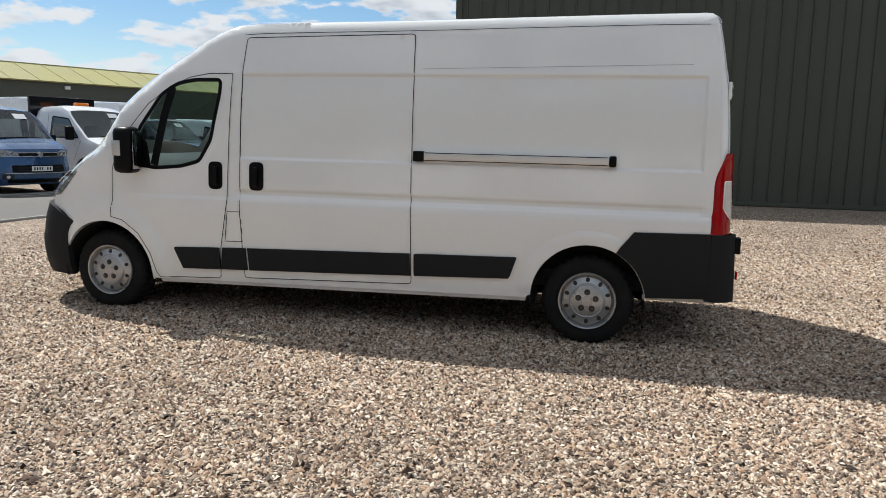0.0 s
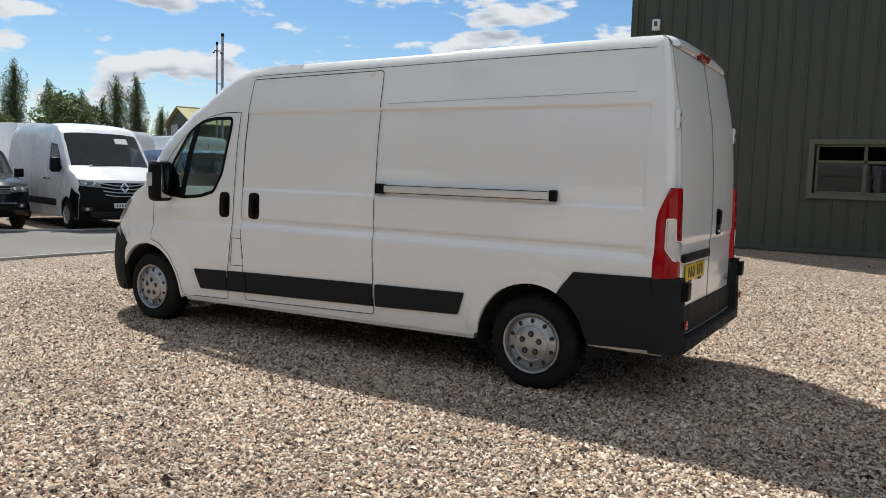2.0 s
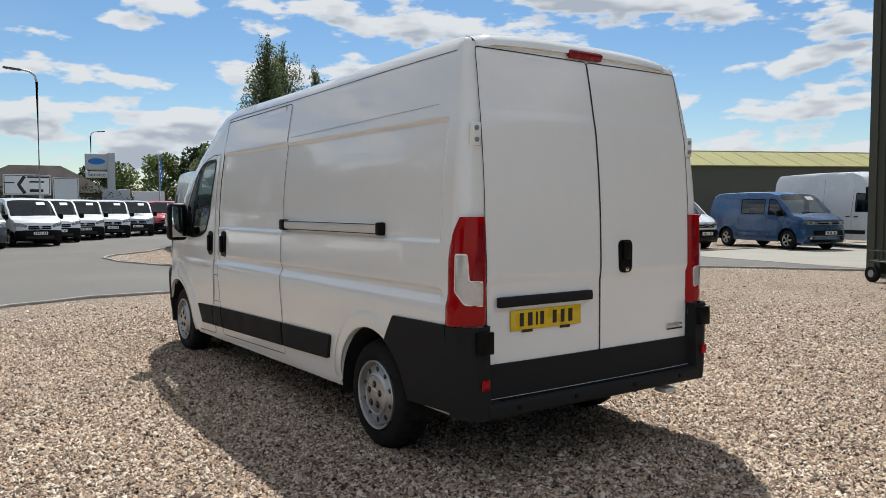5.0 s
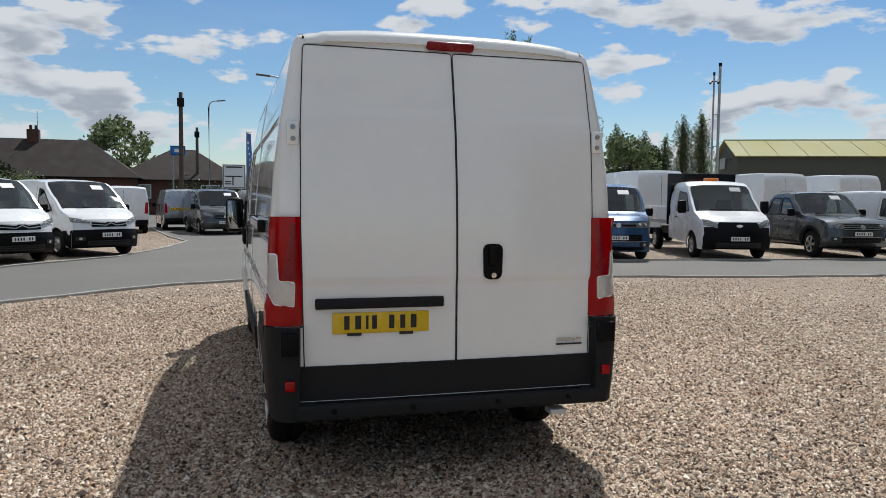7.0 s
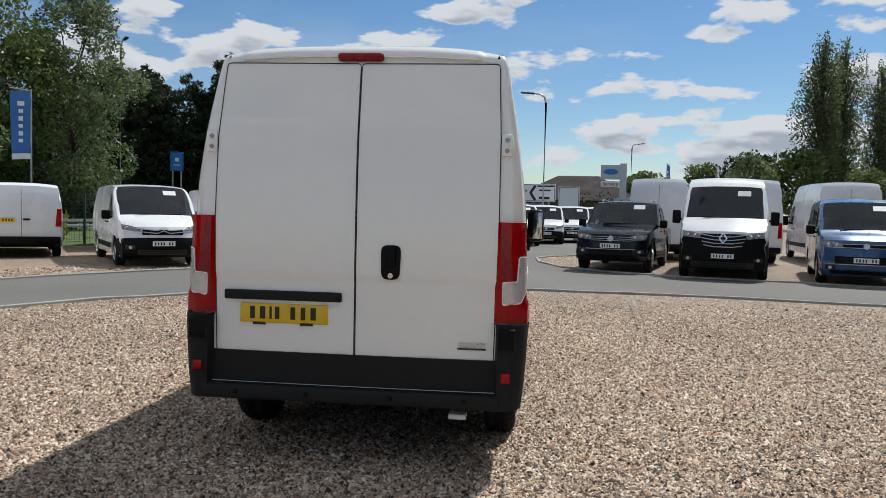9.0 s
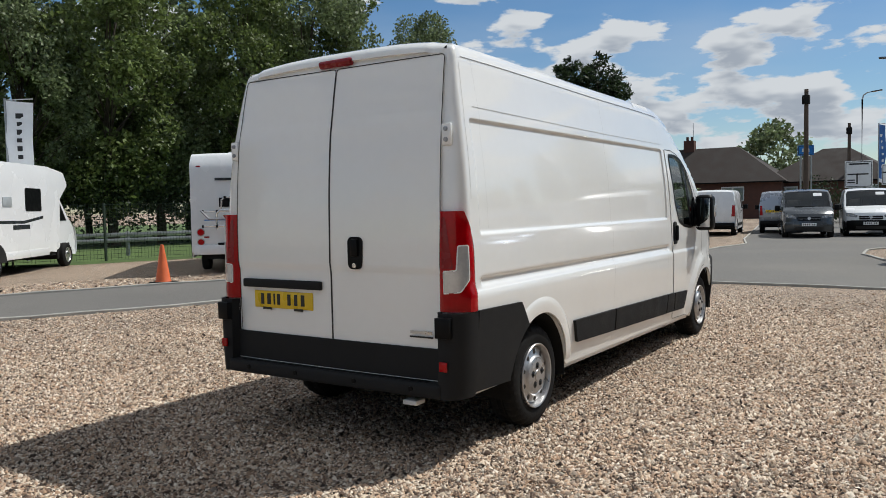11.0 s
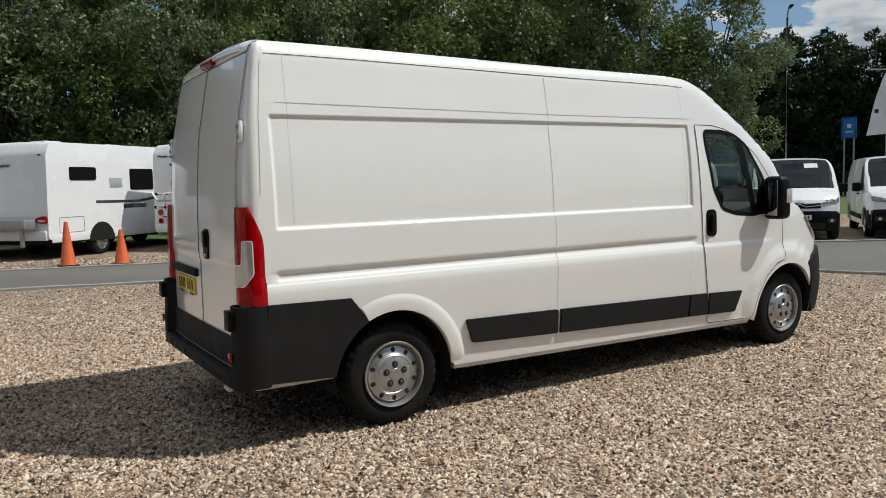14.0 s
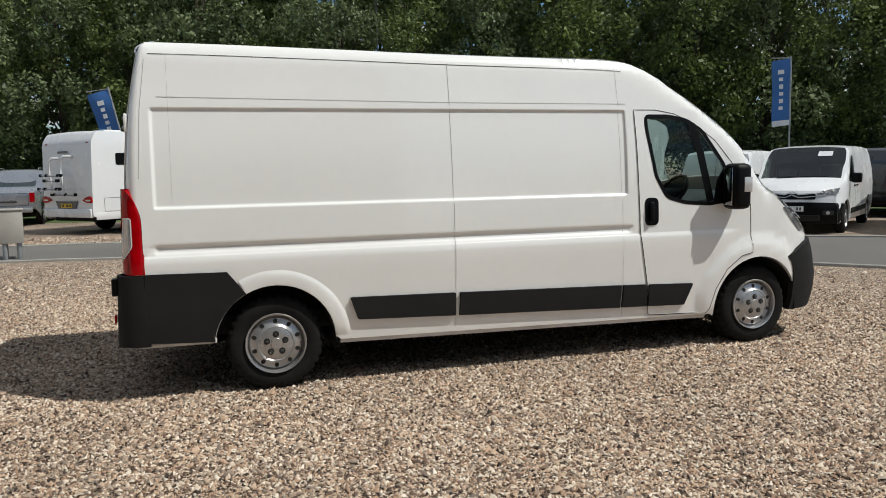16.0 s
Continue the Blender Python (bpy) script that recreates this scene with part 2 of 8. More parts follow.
def gravel_material(name, island):
    m = bpy.data.materials.new(name)
    m.use_nodes = True
    n, l = m.node_tree.nodes, m.node_tree.links
    b = n["Principled BSDF"]
    b.inputs["Roughness"].default_value = 0.85
    b.inputs["Specular IOR Level"].default_value = 0.3
    tc = n.new("ShaderNodeTexCoord")
    ramp = n.new("ShaderNodeValToRGB")
    e = ramp.color_ramp.elements
    cols = [(0.0, (0.026, 0.020, 0.017)), (0.16, (0.155, 0.102, 0.074)), (0.32, (0.43, 0.288, 0.190)), (0.5, (0.52, 0.392, 0.284)),
            (0.64, (0.175, 0.140, 0.115)), (0.80, (0.60, 0.484, 0.366)), (1.0, (0.74, 0.660, 0.555))]
    if not island:
        cols = [(p, tuple(q * 1.36 for q in c)) for p, c in cols]
    e[0].position, e[0].color = cols[0][0], (*cols[0][1], 1)
    e[1].position, e[1].color = cols[-1][0], (*cols[-1][1], 1)
    for p, c in cols[1:-1]:
        q = e.new(p)
        q.color = (*c, 1)
    big = n.new("ShaderNodeTexNoise")
    big.inputs["Scale"].default_value = 0.45
    big.inputs["Detail"].default_value = 6
    l.new(tc.outputs["Object"], big.inputs["Vector"])
    vr = n.new("ShaderNodeMapRange")
    for i, q in zip((1, 2, 3, 4), (0.3, 0.7, 0.86, 1.14)):
        vr.inputs[i].default_value = q
    l.new(big.outputs["Fac"], vr.inputs[0])
    hsv = n.new("ShaderNodeHueSaturation")
    l.new(vr.outputs[0], hsv.inputs["Value"])
    if island:
        g = n.new("ShaderNodeNewGeometry")
        l.new(g.outputs["Random Per Island"], ramp.inputs[0])
        fn = n.new("ShaderNodeTexNoise")
        fn.inputs["Scale"].default_value = 120
        l.new(tc.outputs["Object"], fn.inputs["Vector"])
        bp = n.new("ShaderNodeBump")
        bp.inputs["Strength"].default_value = 0.25
        bp.inputs["Distance"].default_value = 0.004
        l.new(fn.outputs["Fac"], bp.inputs["Height"])
    else:
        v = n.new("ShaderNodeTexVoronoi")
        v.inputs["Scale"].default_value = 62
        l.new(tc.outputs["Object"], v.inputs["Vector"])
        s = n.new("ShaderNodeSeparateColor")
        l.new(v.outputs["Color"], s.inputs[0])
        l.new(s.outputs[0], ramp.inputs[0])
        bp = n.new("ShaderNodeBump")
        bp.inputs["Strength"].default_value = 1.0
        bp.inputs["Distance"].default_value = 0.010
        bp.invert = True
        l.new(v.outputs["Distance"], bp.inputs["Height"])
        # shade between the stones, painted into the bed colour by cell distance
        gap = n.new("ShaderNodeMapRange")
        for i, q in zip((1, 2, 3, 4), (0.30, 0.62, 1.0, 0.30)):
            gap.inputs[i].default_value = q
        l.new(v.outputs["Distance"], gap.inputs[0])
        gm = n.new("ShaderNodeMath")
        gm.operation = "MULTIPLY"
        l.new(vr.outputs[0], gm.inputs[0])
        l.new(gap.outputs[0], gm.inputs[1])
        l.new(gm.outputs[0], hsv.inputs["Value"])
    l.new(bp.outputs[0], b.inputs["Normal"])
    l.new(ramp.outputs[0], hsv.inputs["Color"])
    l.new(hsv.outputs[0], b.inputs["Base Color"])
    return m


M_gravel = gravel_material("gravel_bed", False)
M_stone = gravel_material("gravel_stones", True)
M_road = material("asphalt", (0.135, 0.128, 0.118), 0.85, 0, 0.10, 0.35, 90, bump=0.35, bump_scale=220, dirt=(0.20, 0.185, 0.16), dirt_amount=0.5)

# ---- building tools ----
from mathutils import geometry


def mesh(name, verts, faces, mat, parent=None, label="", smooth=True, kind=""):
    me = bpy.data.meshes.new(name)
    me.from_pydata([tuple(v) for v in verts], [], [tuple(f) for f in faces])
    me.materials.append(mat)
    if smooth:
        me.polygons.foreach_set("use_smooth", [True] * len(me.polygons))
        me.set_sharp_from_angle(angle=radians(38))
    ob = new(name, me)
    if parent is not None:
        ob.parent = parent
    return tagged(ob, label=label, kind=kind)


def part(name, bm, mat, parent, label="", smooth=True):
    me = bpy.data.meshes.new(name)
    bm.to_mesh(me)
    bm.free()
    me.materials.append(mat)
    if smooth:
        me.polygons.foreach_set("use_smooth", [True] * len(me.polygons))
        me.set_sharp_from_angle(angle=radians(38))
    ob = new(name, me)
    ob.parent = parent
    return tagged(ob, label=label)


def empty(name, m=None, label="", category="", group=""):
    ob = new(name)
    ob.empty_display_size = 0.2
    if m is not None:
        ob.matrix_basis = m
    return tagged(ob, label=label, category=category, group=group)


def box_bm(size, at=(0, 0, 0), bevel=0.0, rot=None, bm=None, seg=2):
    own = bm is None
    b = bmesh.new()
    bmesh.ops.create_cube(b, size=1.0)
    bmesh.ops.scale(b, vec=size, verts=b.verts)
    if bevel:
        bmesh.ops.bevel(b, geom=list(b.edges), offset=bevel, segments=seg, affect="EDGES", profile=0.5)
    if rot:
        bmesh.ops.rotate(b, cent=(0, 0, 0), matrix=Euler([radians(a) for a in rot]).to_matrix(), verts=b.verts)
    bmesh.ops.translate(b, vec=at, verts=b.verts)
    if own:
        return b
    join(bm, b)
    return bm


def join(bm, other):
    tmp = bpy.data.meshes.new("tmp")
    other.to_mesh(tmp)
    other.free()
    bm.from_mesh(tmp)
    bpy.data.meshes.remove(tmp)


def tube_bm(points, r, seg=8, caps=True, r_end=None):
    """A tube along a polyline."""
    b = bmesh.new()
    pts = [Vector(p) for p in points]
    rings = []
    for i, p in enumerate(pts):
        d = (pts[min(i + 1, len(pts) - 1)] - pts[max(i - 1, 0)]).normalized()
        side = d.cross(Vector((0, 0, 1)))
        if side.length < 1e-3:
            side = d.cross(Vector((1, 0, 0)))
        side.normalize()
        up = side.cross(d)
        rr = r if r_end is None else r + (r_end - r) * i / (len(pts) - 1)
        rings.append([b.verts.new(p + (side * math.cos(a) + up * math.sin(a)) * rr) for a in [2 * math.pi * k / seg for k in range(seg)]])
    for a, c in zip(rings, rings[1:]):
        for k in range(seg):
            b.faces.new((a[k], a[(k + 1) % seg], c[(k + 1) % seg], c[k]))
    if caps:
        b.faces.new(rings[0][::-1])
        b.faces.new(rings[-1])
    bmesh.ops.recalc_face_normals(b, faces=b.faces)
    return b


def lathe_bm(profile, seg=48, axis="y", wobble=None, caps=True):
    """Turn (radius, along) pairs round an axis."""
    b = bmesh.new()
    rings = []
    for j, (r, a) in enumerate(profile):
        ring = []
        for k in range(seg):
            t = 2 * math.pi * k / seg
            rr = r + (wobble(j, k) if wobble else 0.0)
            u, v = rr * math.cos(t), rr * math.sin(t)
            ring.append(b.verts.new((u, a, v) if axis == "y" else (u, v, a)))
        rings.append(ring)
    for p, q in zip(rings, rings[1:]):
        for k in range(seg):
            b.faces.new((p[k], p[(k + 1) % seg], q[(k + 1) % seg], q[k]))
    if caps and profile[0][0] > 1e-4:
        b.faces.new(rings[0])
    if caps and profile[-1][0] > 1e-4:
        b.faces.new(rings[-1][::-1])
    bmesh.ops.remove_doubles(b, verts=b.verts, dist=1e-5)
    bmesh.ops.recalc_face_normals(b, faces=b.faces)
    return b


def lerp(table, x):
    if x <= table[0][0]:
        return table[0][1]
    for (a, u), (b, v) in zip(table, table[1:]):
        if x <= b:
            return u + (v - u) * (x - a) / (b - a)
    return table[-1][1]


def smooth_lerp(table):
    """A smooth curve through (x, value) pairs."""
    xs, ys = np.array([p[0] for p in table]), np.array([p[1] for p in table])
    d = np.diff(ys) / np.diff(xs)
    m = np.concatenate([[d[0]], np.where(d[:-1] * d[1:] > 0, 2 * d[:-1] * d[1:] / (d[:-1] + d[1:] + 1e-12), 0), [d[-1]]])

    def f(x):
        if x <= xs[0]:
            return float(ys[0])
        if x >= xs[-1]:
            return float(ys[-1])
        i = int(np.searchsorted(xs, x)) - 1
        h = xs[i + 1] - xs[i]
        t = (x - xs[i]) / h
        return float((2 * t**3 - 3 * t**2 + 1) * ys[i] + (t**3 - 2 * t**2 + t) * h * m[i] + (3 * t**2 - 2 * t**3) * ys[i + 1] + (t**3 - t**2) * h * m[i + 1])
    return f


def step(a, b, x):
    t = min(1.0, max(0.0, (x - a) / (b - a)))
    return t * t * (3 - 2 * t)


def arc(cx, cz, r, a0, a1, n=14):
    return [(cx + r * math.cos(radians(a0 + (a1 - a0) * k / n)), cz + r * math.sin(radians(a0 + (a1 - a0) * k / n))) for k in range(n + 1)]


def rounded(poly, r, n=4):
    """A polygon with rounded corners."""
    out = []
    k = len(poly)
    for i in range(k):
        p, a, b = Vector(poly[i]), Vector(poly[i - 1]), Vector(poly[(i + 1) % k])
        u, v = a - p, b - p
        q = min(r, u.length * 0.45, v.length * 0.45)
        s, e = p + u.normalized() * q, p + v.normalized() * q
        for j in range(n + 1):
            t = j / n
            out.append(tuple(s * (1 - t) ** 2 + p * 2 * t * (1 - t) + e * t * t))
    return out


def inside(poly, x, z):
    c = False
    for (x0, z0), (x1, z1) in zip(poly, poly[1:] + poly[:1]):
        if (z0 > z) != (z1 > z) and x < (x1 - x0) * (z - z0) / (z1 - z0) + x0:
            c = not c
    return c


def inside_many(poly, x, z):
    c = np.zeros(len(x), bool)
    for (x0, z0), (x1, z1) in zip(poly, poly[1:] + poly[:1]):
        if z0 != z1:
            c ^= ((z0 > z) != (z1 > z)) & (x < (x1 - x0) * (z - z0) / (z1 - z0) + x0)
    return c


def densify(poly, d, closed=True):
    out = []
    for a, b in zip(poly, poly[1:] + (poly[:1] if closed else [])):
        n = max(1, int(math.hypot(b[0] - a[0], b[1] - a[1]) / d))
        out += [(a[0] + (b[0] - a[0]) * k / n, a[1] + (b[1] - a[1]) * k / n) for k in range(n)]
    if not closed:
        out.append(poly[-1])
    return out


def fill2d(outline, holes=(), d=0.05, xs=(), zs=()):
    """Triangles that fill a flat outline with holes, with grid points inside."""
    loops = [densify(list(outline), d)] + [densify(list(h), d) for h in holes]
    pts, edges = [], []
    for lp in loops:
        k = len(pts)
        pts += lp
        edges += [(k + i, k + (i + 1) % len(lp)) for i in range(len(lp))]
    b = np.array(pts)
    gx = sorted(set(list(np.arange(b[:, 0].min(), b[:, 0].max(), d)) + [x for x in xs if b[:, 0].min() < x < b[:, 0].max()]))
    gz = sorted(set(list(np.arange(b[:, 1].min(), b[:, 1].max(), d)) + [z for z in zs if b[:, 1].min() < z < b[:, 1].max()]))
    px, pz = (q.ravel() for q in np.meshgrid(np.array(gx), np.array(gz), indexing="ij"))
    keep = inside_many(loops[0], px, pz)
    for h in loops[1:]:
        keep &= ~inside_many(h, px, pz)
    px, pz = px[keep], pz[keep]
    near = 0.006 if (xs or zs) else d * 0.4
    for k in range(0, len(px), 4000):
        qx, qz = px[k:k + 4000], pz[k:k + 4000]
        far = np.min((qx[:, None] - b[None, :, 0]) ** 2 + (qz[:, None] - b[None, :, 1]) ** 2, axis=1) > near * near
        pts += [(float(x), float(z)) for x, z in zip(qx[far], qz[far])]
    v, _, f, _, _, _ = geometry.delaunay_2d_cdt([Vector(p) for p in pts], edges, [], 0, 1e-5)
    tris = []
    va = np.array([tuple(q) for q in v])
    f = [t for t in f if len(t) == 3]
    c = va[np.array(f)].mean(axis=1)
    keep = inside_many(loops[0], c[:, 0], c[:, 1])
    for h in loops[1:]:
        keep &= ~inside_many(h, c[:, 0], c[:, 1])
    for t, ok in zip(f, keep):
        if ok:
            p, q, r = (v[i] for i in t)
            tris.append(t if (q - p).cross(r - p) > 0 else t[::-1])
    return [tuple(q) for q in v], tris


def skin(outline, to3d, holes=(), d=0.05, skirt=None, flip=False, xs=(), zs=()):
    """A curved panel: a flat outline laid onto a surface, with its edges turned in by the vector skirt."""
    v, tris = fill2d(outline, holes, d, xs, zs)
    b = bmesh.new()
    vs = [b.verts.new(to3d(*p)) for p in v]
    for t in tris:
        try:
            b.faces.new([vs[i] for i in (t[::-1] if flip else t)])
        except ValueError:
            pass
    if skirt:
        edges = [e for e in b.edges if e.is_boundary]
        r = bmesh.ops.extrude_edge_only(b, edges=edges)
        bmesh.ops.translate(b, vec=skirt, verts=[q for q in r["geom"] if isinstance(q, bmesh.types.BMVert)])
    for q in [q for q in b.verts if not q.link_faces]:
        b.verts.remove(q)
    return b


def strip(points, w, to3d, closed=False):
    """A flat band of width w along a line on a surface."""
    pts = densify(list(points), 0.06, closed)
    b = bmesh.new()
    n = len(pts)
    row = []
    for i, p in enumerate(pts):
        a = pts[i - 1] if (i or closed) else p
        c = pts[(i + 1) % n] if (i < n - 1 or closed) else p
        dx, dz = c[0] - a[0], c[1] - a[1]
        k = math.hypot(dx, dz) or 1.0
        ox, oz = -dz / k * w / 2, dx / k * w / 2
        row.append((b.verts.new(to3d(p[0] + ox, p[1] + oz)), b.verts.new(to3d(p[0] - ox, p[1] - oz))))
    for i in range(n if closed else n - 1):
        (p, q), (r, s) = row[i], row[(i + 1) % n]
        b.faces.new((p, q, s, r))
    return b


def grid_bm(rows, flip=False):
    """A sheet through rows of points."""
    b = bmesh.new()
    vs = [[b.verts.new(p) for p in r] for r in rows]
    for r, s in zip(vs, vs[1:]):
        for k in range(len(r) - 1):
            b.faces.new((r[k], s[k], s[k + 1], r[k + 1]) if flip else (r[k], r[k + 1], s[k + 1], s[k]))
    return b


def thicken(b, t):
    bmesh.ops.recalc_face_normals(b, faces=b.faces)
    bmesh.ops.solidify(b, geom=list(b.faces), thickness=t)
    return b

# ---- ground, road ----
def flat(name, poly, z, mat, label="", category=""):
    v, t = fill2d(poly, d=2.5)
    ob = mesh(name, [(x, y, z) for x, y in v], t, mat, smooth=False, kind="structure")
    return tagged(ob, label=label, category=category)


gx = [-2000, -400, -120] + list(range(-60, 61, 6)) + [120, 400, 2000]
gv = [(x, y, 0.0) for x in gx for y in gx]
gn = len(gx)
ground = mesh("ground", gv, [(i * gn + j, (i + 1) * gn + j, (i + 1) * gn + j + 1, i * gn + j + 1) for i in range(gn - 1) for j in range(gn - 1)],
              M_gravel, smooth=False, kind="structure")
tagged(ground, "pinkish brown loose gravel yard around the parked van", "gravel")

NEAR = [(-1.5, 15.6), (-5.0, 13.2), (-6.1, 12.2), (-6.4, 9.0), (-6.95, 6.5), (-7.4, 4.2), (-7.5, 1.5), (-7.55, 0.2), (-7.5, -0.9), (-7.05, -2.1),
        (-6.3, -2.95), (-5.2, -4.15), (-3.8, -5.45), (-2.3, -6.3), (-0.5, -7.05), (1.8, -8.3), (3.8, -8.95), (12, -10.4), (40, -14)]
FAR_S = [(40, -18.6), (12, -13.6), (3.5, -12.5), (1.1, -11.8), (-1.3, -10.95), (-3.4, -10.05), (-5.5, -9.0), (-7.5, -7.95), (-9.8, -6.5), (-12.0, -5.1), (-13.8, -3.75), (-17.0, -2.9), (-20.5, -2.4), (-24, -3.2), (-60, -9)]
FAR_N = [(-60, 16), (-30, 9), (-24, 5.2), (-20.5, 3.2), (-19.2, 1.9), (-18.0, 1.35), (-16.0, 1.4), (-14.0, 2.0), (-12.6, 3.4), (-11.9, 4.8), (-11.3, 7.2), (-10.8, 8.9), (-10.4, 12), (-9.9, 16), (-9.6, 40)]
road = flat("road", NEAR + FAR_S + FAR_N + [(-2.0, 40)], 0.006, M_road, "worn grey asphalt service road with a pale dusty sheen", "road")
apron = flat("pavement", [(-10.4, 16.3), (-3.2, 15.4), (-1.0, 16.4), (-1.0, 30), (-10.2, 30)], 0.012, M_conc, "pale concrete apron beside the green building", "concrete")


def edging(name, line, w=0.07, h=0.045):
    pts = densify(line, 0.6, False)
    rows = []
    for i, p in enumerate(pts):
        a, c = pts[max(i - 1, 0)], pts[min(i + 1, len(pts) - 1)]
        dx, dy = c[0] - a[0], c[1] - a[1]
        k = math.hypot(dx, dy)
        ox, oy = -dy / k * w / 2, dx / k * w / 2
        j = 0.006 * math.sin(i * 2.3)
        rows.append([(p[0] + ox, p[1] + oy, -0.02), (p[0] + ox, p[1] + oy, h + j - 0.01), (p[0] + ox * 0.8, p[1] + oy * 0.8, h + j),
                     (p[0] - ox * 0.8, p[1] - oy * 0.8, h + j), (p[0] - ox, p[1] - oy, h + j - 0.01), (p[0] - ox, p[1] - oy, -0.02)])
    b = grid_bm(rows)
    bmesh.ops.recalc_face_normals(b, faces=b.faces)
    me = bpy.data.meshes.new(name)
    b.to_mesh(me)
    b.free()
    me.materials.append(M_kerb)
    return tagged(new(name, me), "narrow pale concrete kerb edging along the road", "kerb", kind="structure")


edging("kerb_1", NEAR)
edging("kerb_2", FAR_S)
edging("kerb_3", FAR_N)

# ---- the white panel van (front towards -x) ----
van = empty("panel_van", label="clean white high-roof long panel van with grey bumpers parked on gravel", category="van")
W_side = smooth_lerp([(0.2, 0.93), (0.36, 0.952), (0.55, 0.972), (0.85, 0.985), (1.1, 0.982), (1.4, 0.971), (1.62, 0.957), (1.94, 0.917), (2.21, 0.871), (2.33, 0.852), (2.41, 0.842), (2.47, 0.81)])
T_edge = smooth_lerp([(-2.75, 0.80), (-2.62, 0.90), (-2.47, 1.03), (-2.27, 1.20), (-2.1, 1.36), (-1.87, 1.69), (-1.55, 1.955), (-1.34, 2.10), (-1.04, 2.285), (-0.85, 2.345), (-0.6, 2.36), (0.6, 2.372), (1.5, 2.387), (2.6, 2.40), (2.9, 2.40)])
X_rear = smooth_lerp([(0.3, 2.905), (1.0, 2.903), (1.44, 2.893), (1.86, 2.862), (2.1, 2.825), (2.28, 2.79), (2.38, 2.766), (2.43, 2.755)])
R_corner = smooth_lerp([(0.3, 0.07), (1.4, 0.085), (1.9, 0.068), (2.25, 0.048), (2.38, 0.044)])
P_front = smooth_lerp([(-2.72, 0.80), (-2.62, 0.885), (-2.5, 0.945), (-2.3, 0.985), (-2.0, 1.0)])


def relief(x, z):
    """Pressed panels in the load bay's side."""
    e = 0.0
    for x0, x1, z0, z1, dep, s in ((-0.80, 2.70, 1.305, 1.955, 0.015, 0.012),):
        e -= dep * step(x0 - s, x0 + s, x) * step(x1 + s, x1 - s, x) * step(z0 - s, z0 + s, z) * step(z1 + s, z1 - s, z)
    # long groove at half height, with a soft lower lip
    e -= 0.016 * step(1.066, 1.038, z) * step(0.988, 1.020, z) * step(-0.86, -0.80, x) * step(2.74, 2.69, x)
    e += 0.010 * step(0.99, 0.97, z) * step(0.70, 0.95, z) * step(-1.9, -1.6, x)
    # wheel arch bulges
    for cx, ro in ((-2.045, 0.575),):
        r = math.hypot(x - cx, (z - 0.33))
        e += 0.026 * step(ro, ro - 0.03, r) * step(0.2, 0.36, z)
    return e


def S_out(x, z):
    y = W_side(z) * P_front(x) + relief(x, z)
    t = T_edge(x) - z
    r = 0.10
    if t < r and x > -2.2:
        k = 1 - max(0.0, t) / r
        y -= 0.045 * (1 - math.sqrt(max(0.0, 1 - k * k)))
    return y


def on_side(s, off=0.0):
    return lambda x, z: (x, s * (S_out(x, z) + off), z)


ARCH_F = arc(-2.045, 0.325, 0.425, 172, -8, 22)
ARCH_R = arc(1.95, 0.335, 0.415, 8, 176, 22)
WINDOW = rounded([(-1.765, 1.232), (-1.70, 1.52), (-1.50, 1.80), (-1.36, 1.885), (-1.20, 1.915), (-0.985, 1.915), (-0.99, 1.80), (-1.06, 1.44), (-1.16, 1.27), (-1.32, 1.225), (-1.55, 1.205)], 0.035, 3)
roof_line = [(x, T_edge(x)) for x in np.linspace(-2.62, 2.665, 46)] + [(X_rear(2.396) - R_corner(2.396), 2.396)]
rear_line = [(X_rear(z) - R_corner(z), z) for z in np.linspace(2.375, 0.42, 18)]
SIDE = roof_line + rear_line + [(2.36, 0.40)] + ARCH_R + [(1.50, 0.33), (-1.60, 0.285)] + ARCH_F[::-1] + [(-2.50, 0.60), (-2.60, 0.74)]
EDGE_Z = [0.975, 0.988, 0.996, 1.004, 1.012, 1.020, 1.030, 1.038, 1.045, 1.052, 1.059, 1.066, 1.08, 1.285, 1.293, 1.299, 1.305, 1.311, 1.317, 1.327, 1.935, 1.943, 1.949, 1.955, 1.961, 1.967, 1.98]
EDGE_X = [-0.82, -0.812, -0.806, -0.80, -0.794, -0.788, -0.78, 0.58, 0.588, 0.594, 0.60, 0.606, 0.612, 0.63, 0.648, 0.654, 0.66, 0.666, 0.672, 0.68, 2.68, 2.688, 2.694, 2.70, 2.706, 2.712, 2.72]
for s in (-1, 1):
    part("side_panel", skin(SIDE, on_side(s), [WINDOW], 0.055, (0, -s * 0.03, 0), flip=(s > 0), xs=EDGE_X, zs=EDGE_Z), M_white, van)

# roof, with its crown, and the rounded front above the windscreen
def crown(x, t):
    """A point across the van at x, t from -1 to 1, joining the side's top edges."""
    e = S_out(x, T_edge(x))
    rise = lerp([(-2.7, 0.10), (-2.1, 0.10), (-1.5, 0.11), (-0.9, 0.08), (0, 0.055), (2.9, 0.045)], x)
    ahead = lerp([(-2.7, 0.30), (-2.1, 0.28), (-1.4, 0.16), (-0.9, 0.05), (-0.5, 0.0)], x)
    c = 1 - abs(t) ** 2.4
    return (x - ahead * c, e * t, T_edge(x) + rise * (1 - abs(t) ** 3.2) - (0.0))


